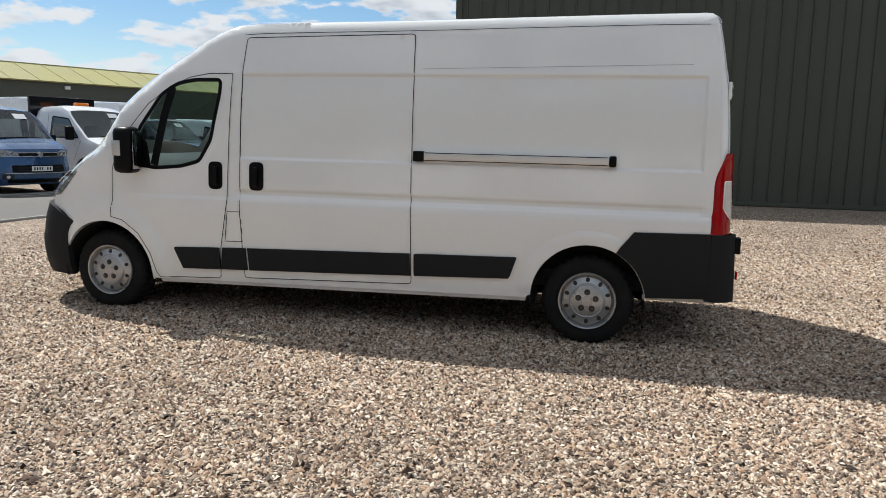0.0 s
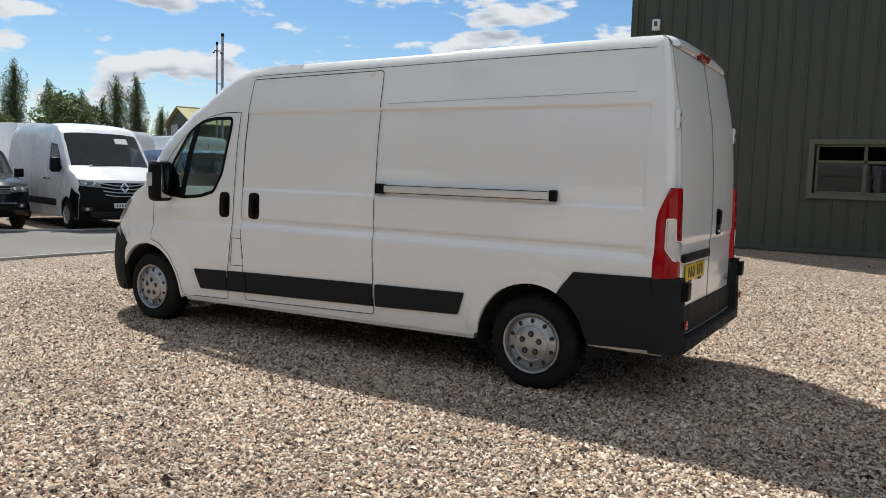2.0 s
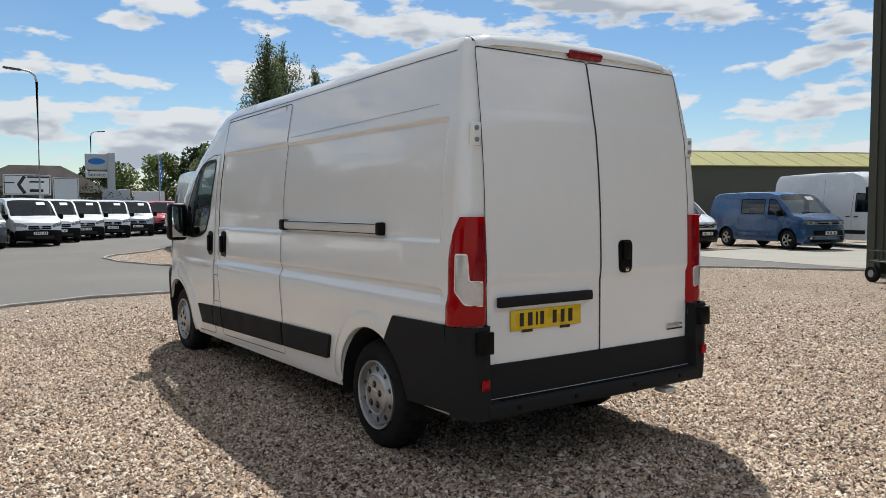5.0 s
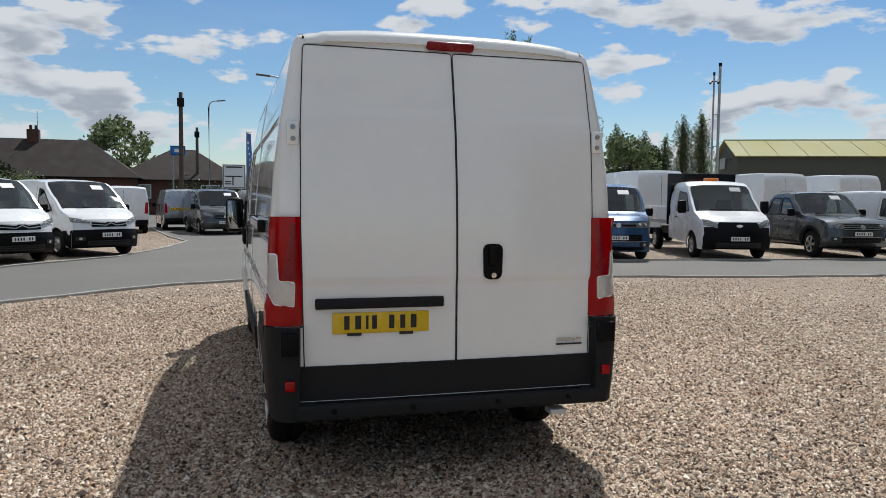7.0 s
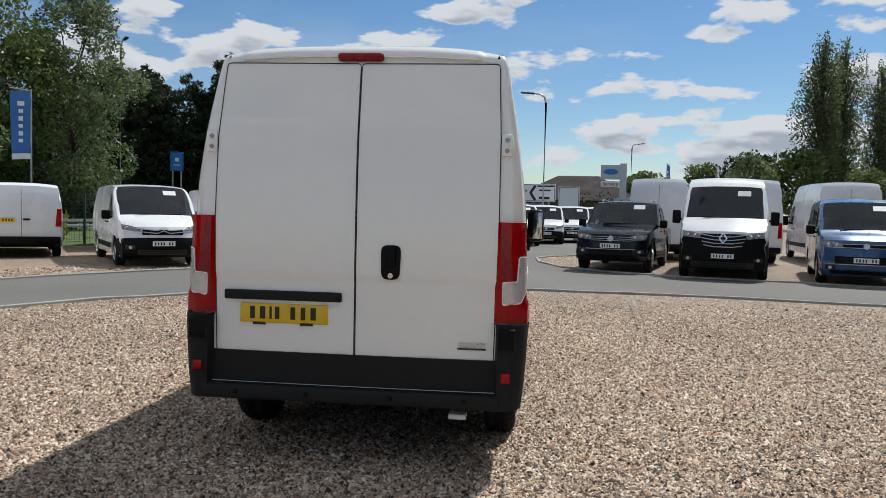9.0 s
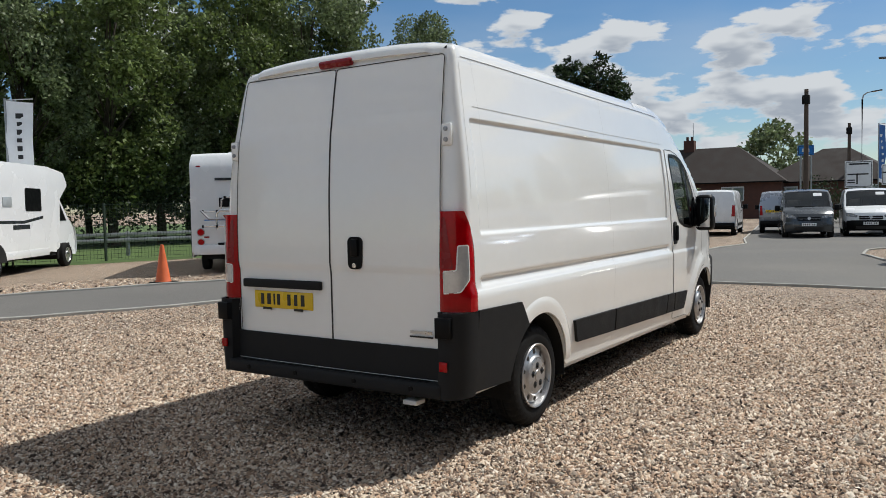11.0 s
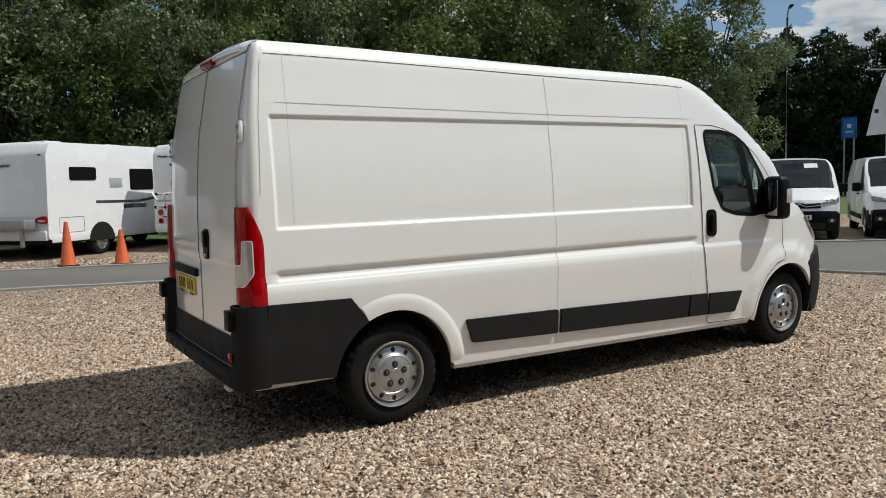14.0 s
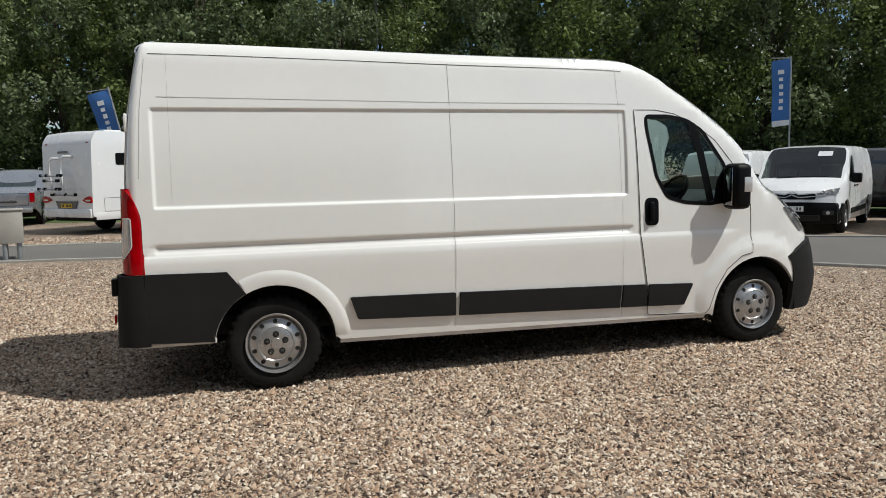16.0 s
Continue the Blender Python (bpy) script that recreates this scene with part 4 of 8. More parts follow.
plate = part("number_plate", box_bm((0.008, 0.52, 0.112), (2.909, -0.40, 0.877), 0.004), M_yellow, rear_doors[0], "yellow rear number plate")
for i, (w, o) in enumerate([(0.045, -0.185), (0.052, -0.125), (0.022, -0.077), (0.042, -0.038), (0.046, 0.055), (0.044, 0.115), (0.05, 0.175)]):
    part("plate_bar", box_bm((0.002, w * 0.62, 0.072), (2.914, -0.40 + o, 0.880)), M_ink, plate)
for y in (-0.545, -0.265):
    part("plate_clip", box_bm((0.006, 0.075, 0.016), (2.912, y, 0.818)), M_ink, plate)
rh = part("rear_door_handle", skin(rounded([(0.163, 1.29), (0.278, 1.29), (0.272, 1.095), (0.168, 1.095)], 0.04, 5), on_rear(0.022), (), 0.03, (-0.02, 0, 0)), M_black, rear_doors[1], "black rear door handle")
part("handle_grip", box_bm((0.025, 0.06, 0.11), (2.925, 0.221, 1.225), 0.012), M_black, rh)
lock = lathe_bm([(0.017, 0.0), (0.015, 0.012), (0.0, 0.013)], 16)
bmesh.ops.rotate(lock, cent=(0, 0, 0), matrix=Euler((0, 0, radians(-90))).to_matrix(), verts=lock.verts)
bmesh.ops.translate(lock, vec=(2.922, 0.222, 1.118), verts=lock.verts)
part("lock", lock, M_chrome, rh, "bright metal lock barrel")
badge = part("badge", skin([(0.615, 0.752), (0.765, 0.752), (0.765, 0.735), (0.615, 0.735)], on_rear(0.0145), (), 0.05), M_steel, rear_doors[1], "small silver stick-on badge")
part("badge_bar", skin([(0.61, 0.722), (0.77, 0.722), (0.77, 0.712), (0.61, 0.712)], on_rear(0.0145), (), 0.05), M_ink, rear_doors[1])
# hinges
for s, yy in ((-1, -0.858), (1, 0.858)):
    for z, m in ((1.865, M_white), (0.80, M_white)):
        h = part("hinge", box_bm((0.024, 0.066, 0.125 if z > 1 else 0.09), (X_rear(z) - 0.004, yy, z), 0.010), m, van, "white door hinge")
        for dz in (-0.03, 0.03):
            bo = lathe_bm([(0.014, 0.0), (0.012, 0.010), (0.0, 0.011)], 10)
            bmesh.ops.rotate(bo, cent=(0, 0, 0), matrix=Euler((0, 0, radians(-90))).to_matrix(), verts=bo.verts)
            bmesh.ops.translate(bo, vec=(X_rear(z) + 0.007, yy, z + dz), verts=bo.verts)
            part("hinge_bolt", bo, M_galv, h)


def turned(b, vec, s):
    """Turn a sheet's edges in."""
    if s > 0:
        bmesh.ops.reverse_faces(b, faces=b.faces)
    r = bmesh.ops.extrude_edge_only(b, edges=[e for e in b.edges if e.is_boundary])
    bmesh.ops.translate(b, vec=vec, verts=[q for q in r["geom"] if isinstance(q, bmesh.types.BMVert)])
    return b


# tail lamps wrap round the corner
def lamp_rows(s, off, z0, z1, u0, u1, n=14, shape=True):
    rows = []
    for z in np.linspace(z0, z1, n):
        xr, wy = X_rear(z), W_side(z)
        xf = 2.775 + (0.105 * ((z - 1.20) / 0.245) ** 2 if (z > 1.20 and shape) else 0.0)
        bl = 0.014 * step(1.02, 0.97, z)
        path = [(xf, wy - 0.012 + bl), (max(xf, 2.81), wy - 0.006 + bl), (max(xf, 2.85), wy - 0.014 + bl), (2.885, wy - 0.045), (xr + 0.004, wy - 0.09), (xr + 0.006, 0.845), (xr + 0.0, 0.822)]
        k = np.linspace(u0, u1, 13) * (len(path) - 1)
        row = []
        for q in k:
            i = min(int(q), len(path) - 2)
            f = q - i
            px = path[i][0] * (1 - f) + path[i + 1][0] * f + off * 0.7
            py = path[i][1] * (1 - f) + path[i + 1][1] * f + off * 0.7
            row.append((px, s * py, z))
        rows.append(row)
    return rows


LU = 0.30


def on_lamp(s, off):
    """Lays (u * LU, z) onto the lamp: u runs from the side's front edge to the inner edge at the rear door."""
    def at(q, z):
        u = min(1.0, max(0.0, q / LU))
        xr, wy = X_rear(z), W_side(z)
        xf = 2.775 + (0.105 * ((z - 1.20) / 0.245) ** 2 if z > 1.20 else 0.0)
        bl = 0.014 * step(1.02, 0.97, z)
        path = [(xf, wy - 0.012 + bl), (max(xf, 2.81), wy - 0.006 + bl), (max(xf, 2.85), wy - 0.014 + bl), (max(xf, 2.885), wy - 0.045), (xr + 0.004, wy - 0.09), (xr + 0.006, 0.845), (xr, 0.822)]
        k = u * (len(path) - 1)
        i = min(int(k), len(path) - 2)
        f = k - i
        return (path[i][0] * (1 - f) + path[i + 1][0] * f + off * 0.7, s * (path[i][1] * (1 - f) + path[i + 1][1] * f + off * 0.7), z)
    return at


def lamp_poly(pts):
    return [(u * LU, z) for u, z in pts]


LENS = rounded(lamp_poly([(0.28, 1.243), (0.52, 1.243), (0.565, 1.105), (0.88, 1.098), (0.86, 0.975), (0.50, 0.985), (0.28, 1.055)]), 0.012, 3)
for s in (-1, 1):
    lamp = part("tail_lamp", turned(grid_bm(lamp_rows(s, 0.018, 0.872, 1.435, 0, 1, 18)), (-0.03, -s * 0.03, 0), s), M_red, van, "tall red tail lamp cluster")
    part("dark_light_guide", skin(rounded(lamp_poly([(0.62, 1.115), (0.95, 1.110), (0.95, 1.405), (0.78, 1.40)]), 0.01, 2), on_lamp(s, 0.0205), (), 0.03, flip=(s > 0)), M_redlow, lamp, "deep red inner light guide")
    lens = part("reversing_lens", skin(LENS, on_lamp(s, 0.0225), (), 0.02, (-0.006, -s * 0.006, 0), flip=(s > 0)), M_clear, lamp, "clear stepped reversing and indicator lens")
    part("lens_rim", strip(LENS, 0.008, on_lamp(s, 0.0245), True), M_plate, lens, "pale bright rim round the clear lens")
    part("lens_divider", strip(lamp_poly([(0.32, 1.083), (0.56, 1.090)]), 0.006, on_lamp(s, 0.0245)), M_bar, lens)
    part("lower_reflector", skin(rounded(lamp_poly([(0.42, 0.895), (0.90, 0.895), (0.90, 0.955), (0.42, 0.955)]), 0.008, 2), on_lamp(s, 0.0205), (), 0.03, flip=(s > 0)), M_red, lamp, "ribbed red lower reflector")
    part("lamp_gasket", strip([(0.0, z) for z in np.linspace(0.874, 1.43, 16)], 0.006, on_lamp(s, 0.019)), M_seal, lamp)
    # bumper corners
    rows = []
    for z in np.linspace(0.385, 0.868, 8):
        fl = 0.012 * step(0.9, 0.4, z)
        rows.append([(2.79, s * (W_side(z) + 0.018), z), (2.86, s * (W_side(z) + 0.016), z), (2.925, s * (W_side(z) - 0.01), z), (2.955 + fl, s * (W_side(z) - 0.05), z), (2.965 + fl, s * 0.885, z), (2.955 + fl, s * 0.835, z), (2.885, s * 0.822, z)])
    part("bumper_corner", turned(grid_bm(rows), (-0.02, -s * 0.02, 0), s), M_grey, van, "dark grey plastic bumper corner")
    part("bumper_buffer", box_bm((0.05, 0.095, 0.115), (2.972, s * 0.885, 0.79), 0.006), M_black, van, "black rubber buffer block")
    part("rear_reflector", box_bm((0.012, 0.05, 0.055), (2.985, s * 0.885, 0.575), 0.004), M_red, van, "small red reflector")
step_b = part("rear_step", box_bm((0.20, 1.72, 0.085), (2.885, 0, 0.425), 0.022, None, None, 3), M_grey, van, "grey plastic rear step bumper")
part("step_tread", box_bm((0.10, 1.5, 0.008), (2.90, 0, 0.468), 0.002), M_black, step_b)
for y in (-0.66, -0.24, 0.24, 0.66):
    sn = lathe_bm([(0.016, 0.0), (0.014, 0.006), (0.0, 0.007)], 12)
    bmesh.ops.rotate(sn, cent=(0, 0, 0), matrix=Euler((0, 0, radians(-90))).to_matrix(), verts=sn.verts)
    bmesh.ops.translate(sn, vec=(2.985, y, 0.43), verts=sn.verts)
    part("parking_sensor", sn, M_black, step_b)

# ---- green steel building ----
BY, BX = 13.45, -2.15
building = empty("industrial_building", label="dark green ribbed steel industrial building with one small window", category="building")
WX0, WX1, WZ0, WZ1 = 2.08, 4.36, 1.25, 2.58
wall_poly = [(BX, -0.05), (34, -0.05), (34, 9.5), (BX, 9.5)]
v, t = fill2d(wall_poly, [[(WX0 + 0.1, WZ0 + 0.1), (WX1 - 0.1, WZ0 + 0.1), (WX1 - 0.1, WZ1 - 0.1), (WX0 + 0.1, WZ1 - 0.1)]], 3.0)
mesh("wall", [(x, BY, z) for x, z in v] + [(x, BY + 0.15, z) for x, z in v], [tuple(f) for f in t] + [tuple(i + len(v) for i in f[::-1]) for f in t], M_green_clad, building, smooth=False)
part("side_wall", box_bm((0.15, 22, 9.5), (BX + 0.075, BY + 11.15, 4.7)), M_green_clad, building, smooth=False)
part("base_plinth", box_bm((36, 0.05, 0.10), (BX + 18, BY - 0.03, 0.07)), M_green_clad, building, smooth=False)
part("corner_flashing", box_bm((0.16, 0.05, 9.55), (BX + 0.06, BY - 0.03, 4.75)), M_green_clad, building, smooth=False)
me_rib = {}


def rib_mesh(z0, z1):
    key = (z0, z1)
    if key not in me_rib:
        b = bmesh.new()
        lo = [b.verts.new((x, y, z0)) for x, y in ((-0.024, 0), (-0.013, -0.034), (0.013, -0.034), (0.024, 0))]
        hi = [b.verts.new((x, y, z1)) for x, y in ((-0.024, 0), (-0.013, -0.034), (0.013, -0.034), (0.024, 0))]
        for k in range(3):
            b.faces.new((lo[k], lo[k + 1], hi[k + 1], hi[k]))
        m = bpy.data.meshes.new("cladding_rib")
        b.to_mesh(m)
        b.free()
        m.materials.append(M_green_clad)
        me_rib[key] = m
    return me_rib[key]


x = BX + 0.28
while x < 33.5:
    spans = ((0.1, 9.4),) if not (WX0 - 0.02 < x < WX1 + 0.02) else ((0.1, WZ0), (WZ1, 9.4))
    for z0, z1 in spans:
        ob = new("cladding_rib", rib_mesh(z0, z1))
        ob.parent = building
        ob.location = (x, BY, 0)
    x += 0.345
win = empty("window", label="")
win.parent = building
fr = bmesh.new()
for sx, sz, cx, cz in ((WX1 - WX0, 0.12, 0, (WZ1 - WZ0) / 2 - 0.06), (WX1 - WX0, 0.12, 0, -(WZ1 - WZ0) / 2 + 0.06), (0.12, WZ1 - WZ0 - 0.24, -(WX1 - WX0) / 2 + 0.06, 0), (0.12, WZ1 - WZ0 - 0.24, (WX1 - WX0) / 2 - 0.06, 0)):
    box_bm((sx, 0.09, sz), ((WX0 + WX1) / 2 + cx, BY - 0.045, (WZ0 + WZ1) / 2 + cz), 0.008, bm=fr)
part("window_surround", fr, M_green_trim, win, "pale green metal window surround", False)
sash = bmesh.new()
for sx, sz, cx, cz in ((0.07, 1.05, 0.0, 0), (1.94, 0.07, 0, 0.16), (1.94, 0.05, 0, 0.52), (1.94, 0.05, 0, -0.52), (0.05, 1.05, -0.95, 0), (0.05, 1.05, 0.95, 0)):
    box_bm((sx, 0.05, sz), ((WX0 + WX1) / 2 + cx, BY + 0.0, (WZ0 + WZ1) / 2 + cz), 0.006, bm=sash)
part("window_frame", sash, M_green_trim, win, "pale green window bars", False)
for cx in (-0.48, 0.48):
    for cz, hh in ((0.34, 0.32), (-0.20, 0.64)):
        part("pane", box_bm((0.90, 0.012, hh), ((WX0 + WX1) / 2 + cx, BY + 0.03, (WZ0 + WZ1) / 2 + cz)), M_glassk, win, "", False)
part("dark_room", box_bm((3.2, 0.05, 2.4), (3.1, BY + 1.6, 1.7)), M_interior, building, "", False)
part("room_floor", box_bm((3.2, 1.5, 0.05), (3.1, BY + 0.9, 0.8)), M_interior, building, "", False)
al = empty("alarm_box", pose(BX + 0.62, BY - 0.05, 5.35), "white wall-mounted alarm box with dark marks", "alarm")
part("housing", box_bm((0.19, 0.09, 0.27), (0, -0.045, 0), 0.02), M_signw, al)
part("emblem", box_bm((0.08, 0.004, 0.12), (0, -0.092, 0.02)), M_greyp, al)
fl = empty("wall_light", pose(BX + 0.6, BY - 0.04, 2.47), "small pale bulkhead light on the green wall", "light")
part("lamp_body", box_bm((0.17, 0.10, 0.15), (0, -0.05, 0), 0.03, None, None, 3), M_signw, fl)
part("lens", box_bm((0.12, 0.02, 0.10), (0, -0.10, -0.01), 0.008), M_clear, fl)
jb = empty("junction_box", pose(BX - 0.04, BY + 0.02, 1.75), "small black box fixed to the building corner", "box")
part("box_body", box_bm((0.10, 0.10, 0.30), (0, 0, 0), 0.01), M_black, jb)

# ---- far green shed with yellowed roof ----
shed = empty("warehouse", pose(-55.6, 45.6, 0, 0, 0, 65), "long low dark green warehouse with a lichen-yellow pitched roof", "building")
SL, SW = 62.0, 10.2
part("wall", box_bm((SL, SW, 5.9), (SL / 2, SW / 2, 2.95)), M_green_clad, shed, "", False)
b = bmesh.new()
for (ya, za), (yb, zb) in (((-0.35, 5.92), (SW / 2, 7.75)), ((SW / 2, 7.75), (SW + 0.35, 5.92))):
    b.faces.new([b.verts.new(p) for p in ((-0.3, ya, za), (SL, ya, za), (SL, yb, zb), (-0.3, yb, zb))])
thicken(b, 0.12)
part("roof", b, M_roof_y, shed, "lichen-yellow corrugated roof", False)
for k in range(24):
    part("roof_rib", tube_bm([(1.0 + 2.6 * k, -0.30, 5.98), (1.0 + 2.6 * k, SW / 2, 7.80)], 0.02, 5), M_roof_y, shed, "", False)
b = bmesh.new()
b.faces.new([b.verts.new(p) for p in ((-0.05, 0, 5.8), (-0.05, SW, 5.8), (-0.05, SW / 2, 7.62))])
thicken(b, 0.1)
part("gable", b, M_green_clad, shed, "", False)
part("gable_sign", box_bm((0.06, 2.6, 1.1), (-0.1, 6.6, 5.5)), M_signg, shed, "pale sign panel", False)
part("wall_lamp", box_bm((0.5, 0.2, 0.3), (14, -0.1, 5.4)), M_signw, shed, "", False)


# ---- trees ----
def leaf_cloud(centers, radii, n, size, squash=1.0, slim=0.55):
    """Many small leaf clumps scattered in blobs; each a bent pair of triangles."""
    rng = np.random.default_rng(int(abs(centers[0][0]) * 100 + n) % 9999)
    centers, radii = np.array(centers), np.array(radii)
    wgt = radii**2
    idx = rng.choice(len(centers), n, p=wgt / wgt.sum())
    d = rng.normal(size=(n, 3))
    d /= np.linalg.norm(d, axis=1)[:, None]
    r = radii[idx] * rng.uniform(0.35, 1.0, n) ** 0.5
    p = centers[idx] + d * r[:, None] * np.array((1, 1, squash))
    a, c = rng.normal(size=(n, 3)), rng.normal(size=(n, 3))
    a = a * 0.6 + d * 0.3
    a /= np.linalg.norm(a, axis=1)[:, None]
    c -= a * (a * c).sum(1)[:, None]
    c /= np.linalg.norm(c, axis=1)[:, None]
    s = size * rng.uniform(0.6, 1.3, n)[:, None]
    v = np.stack([p - a * s, p + c * s * slim, p + a * s, p - c * s * slim + np.cross(a, c) * s * 0.3], 1).reshape(-1, 3)
    f = np.arange(n * 4).reshape(n, 4)
    return v, f


def numpy_mesh(name, v, f, mat, parent=None, smooth=False):
    me = bpy.data.meshes.new(name)
    k = f.shape[1]
    me.vertices.add(len(v))
    me.vertices.foreach_set("co", v.astype(np.float32).ravel())
    me.loops.add(f.size)
    me.loops.foreach_set("vertex_index", f.astype(np.int32).ravel())
    me.polygons.add(len(f))
    me.polygons.foreach_set("loop_start", np.arange(0, f.size, k, dtype=np.int32))
    me.update(calc_edges=True)
    me.validate()
    me.materials.append(mat)
    ob = new(name, me)
    if parent is not None:
        ob.parent = parent
    return ob


def tree(x, y, h, w, mat, style="round", n=5000, size=0.22, label="", seed=0, name="tree", group=""):
    rng = random.Random(seed * 7919 + int(x * 13) + int(y * 7))
    t = empty(name, pose(x, y, 0), label, "tree", group)
    trunk_h = h * (0.9 if style in ("poplar", "conifer") else 0.6)
    b = tube_bm([(rng.uniform(-0.1, 0.1) * k, rng.uniform(-0.1, 0.1) * k, trunk_h * k / 5) for k in range(6)], max(0.12, h * 0.018), 8, True, 0.04)
    cs, rs = [], []
    if style == "poplar":
        for k in range(40):
            z = h * (0.06 + 0.92 * k / 39)
            prof = math.sin(min(1.0, (1.03 - z / h) * 2.9) * math.pi / 2) * (0.75 + 0.25 * min(1, z / h * 5))
            for j in range(4):
                a = rng.uniform(0, 6.28)
                q = w / 2 * prof * rng.uniform(0.15, 0.8)
                cs.append((q * math.cos(a), q * math.sin(a), z + rng.uniform(-0.4, 0.4)))
                rs.append(max(0.16, w * 0.17 * prof * rng.uniform(0.6, 1.3)))
                join(b, tube_bm([(0, 0, max(0.5, z - 1.8)), (cs[-1][0] * 0.7, cs[-1][1] * 0.7, z - 0.4), cs[-1]], 0.035, 5, False, 0.01))
    elif style == "conifer":
        for k in range(30):
            f = k / 29
            z = h * (0.06 + 0.94 * f)
            prof = (1 - f) ** 0.52 + 0.02
            for j in range(4):
                a = rng.uniform(0, 6.28)
                q = w / 2 * prof * rng.uniform(0.35, 0.95)
                cs.append((q * math.cos(a), q * math.sin(a), z + rng.uniform(-0.3, 0.2)))
                rs.append(max(0.22, w * 0.14 * (prof + 0.22) * rng.uniform(0.5, 1.3)))
                join(b, tube_bm([(0, 0, z), cs[-1]], 0.03, 5, False, 0.01))
    else:
        for k in range(78):
            a, u = rng.uniform(0, 6.28), rng.uniform(0, 1)
            z = h * (0.16 + 0.80 * u)
            prof = math.sin(math.pi * min(1, 0.12 + 0.86 * u)) ** 0.55
            q = w / 2 * prof * math.sqrt(rng.uniform(0.1, 0.85))
            cs.append((q * math.cos(a), q * math.sin(a), z))
            rs.append(w * rng.uniform(0.07, 0.155))
            if k % 3 == 0:
                join(b, tube_bm([(0, 0, min(trunk_h, z * 0.6)), (q * 0.5 * math.cos(a), q * 0.5 * math.sin(a), z * 0.85), cs[-1]], 0.05, 5, False, 0.015))
    part("trunk", b, M_bark, t)
    v, f = leaf_cloud(cs, rs, n, size, {"poplar": 2.3, "conifer": 0.6}.get(style, 1.0), {"conifer": 0.26, "poplar": 0.42}.get(style, 0.55))
    numpy_mesh("crown", v, f, mat, t)
    return t




def row_of_trees(variants, spots):
    """The first spots take the variants themselves, the rest are turned and scaled copies."""
    rr = random.Random(11)
    placed = []
    for i, (x, y, k) in enumerate(spots):
        m = pose(x, y, 0, 0, 0, rr.uniform(0, 360)) @ Matrix.Diagonal((k * rr.uniform(0.92, 1.08), k * rr.uniform(0.92, 1.08), k, 1))
        if i < len(variants):
            placed.append(m)
        else:
            copy_thing(variants[i % len(variants)], m)
    for v, m in zip(variants, placed):
        v.matrix_basis = m


R = random.Random(5)
BELT = "roadside tree belt"
belt = [tree(0, 0, 14.5, 8.1, mt, "round", 24000, 0.112, "tall dense leafy broadleaf tree in a roadside belt", i, group=BELT) for i, mt in enumerate((M_leaf2, M_leaf, M_leaf2, M_leaf))]
spots = [(-30.4, -22.6, 0.86)]
for i in range(20):
    x = -27.5 + i * 3.3
    spots.append((x, -25.2 - 0.30 * (x + 27.5) + R.uniform(-1.1, 1.1), R.uniform(0.82, 1.02)))
row_of_trees(belt, spots)
back = [tree(0, 0, 14.5, 9.2, mt, "round", 4500, 0.32, "tall broadleaf tree at the back of a roadside belt", 40 + i, group=BELT) for i, mt in enumerate((M_leaf, M_leaf2))]
row_of_trees(back, [(-29.0 + i * 5.2, -33.5 - 0.30 * (-1.5 + i * 5.2) + R.uniform(-1.1, 1.1), R.uniform(0.92, 1.10)) for i in range(14)])
CON = "dark conifer hedge"
con = [tree(0, 0, 12.4, 8.4, M_leafd, "conifer", 18000, 0.22, "dark dense conifer in a tall hedge", 90 + i, group=CON) for i in range(2)]
row_of_trees(con, [(x, y + R.uniform(-0.5, 0.5), k) for x, y, k in ((-46.0, -33.5, 0.96), (-47.6, -30.6, 0.98), (-49.2, -28.0, 0.95), (-50.6, -25.6, 0.92), (-52.6, -23.4, 1.07), (-54.2, -21.4, 1.10), (-55.6, -19.8, 0.96),
                                                                 (-43.5, -37.0, 0.95), (-50, -34, 0.95), (-53, -29.5, 0.95), (-56.5, -24.5, 0.98), (-40.5, -40.0, 0.95))])
POP = "tall poplars"
pop = [tree(0, 0, 10, 2.7, M_leafp, "poplar", 12500, 0.085, "tall slender poplar with dense upright foliage", 200 + i, group=POP) for i in range(2)]
row_of_trees(pop, [(-95, 37.6, 2.42), (-100.5, 42.4, 2.5), (-90.7, 43.1, 2.0), (-89.7, 47.6, 1.40), (-80.5, 46.5, 1.09), (-80, 50, 1.03), (-84, 55.5, 1.02), (-94, 64.7, 1.42), (-91, 65.9, 1.44), (-82, 63, 0.95)])
far = [tree(0, 0, 8, 7.5, mt, "round", 4500, 0.22, "rounded broadleaf tree in the distance", 300 + i, group="distant trees") for i, mt in enumerate((M_leaf2, M_leafd, M_leaf))]
row_of_trees(far, [(-77.6, -11.0, 1.14), (-95, 29.3, 1.18), (-96, 24.1, 1.0), (-80, 25, 1.0), (-90, 15, 0.8), (-72, 13, 0.7), (-74, 44, 1.1), (-78, 49, 1.0), (-62, 30, 0.7), (-95, 5, 0.7), (-100, -8, 0.8), (-92, 34, 1.2)])


def hedge(name, pts, w, h, mat, label, n):
    cs, rs = [], []
    q = densify(pts, 0.8, False)
    rr = random.Random(len(q))
    for x, y in q:
        for k in range(3):
            cs.append((x + rr.uniform(-w, w) / 2, y + rr.uniform(-w, w) / 2, h * (0.25 + 0.5 * rr.random())))
            rs.append(h * rr.uniform(0.3, 0.5))
    v, f = leaf_cloud(cs, rs, n, 0.09)
    v[:, 2] = np.maximum(v[:, 2], 0.0)
    return tagged(numpy_mesh(name, v, f, mat), label, "hedge", kind="stuff")


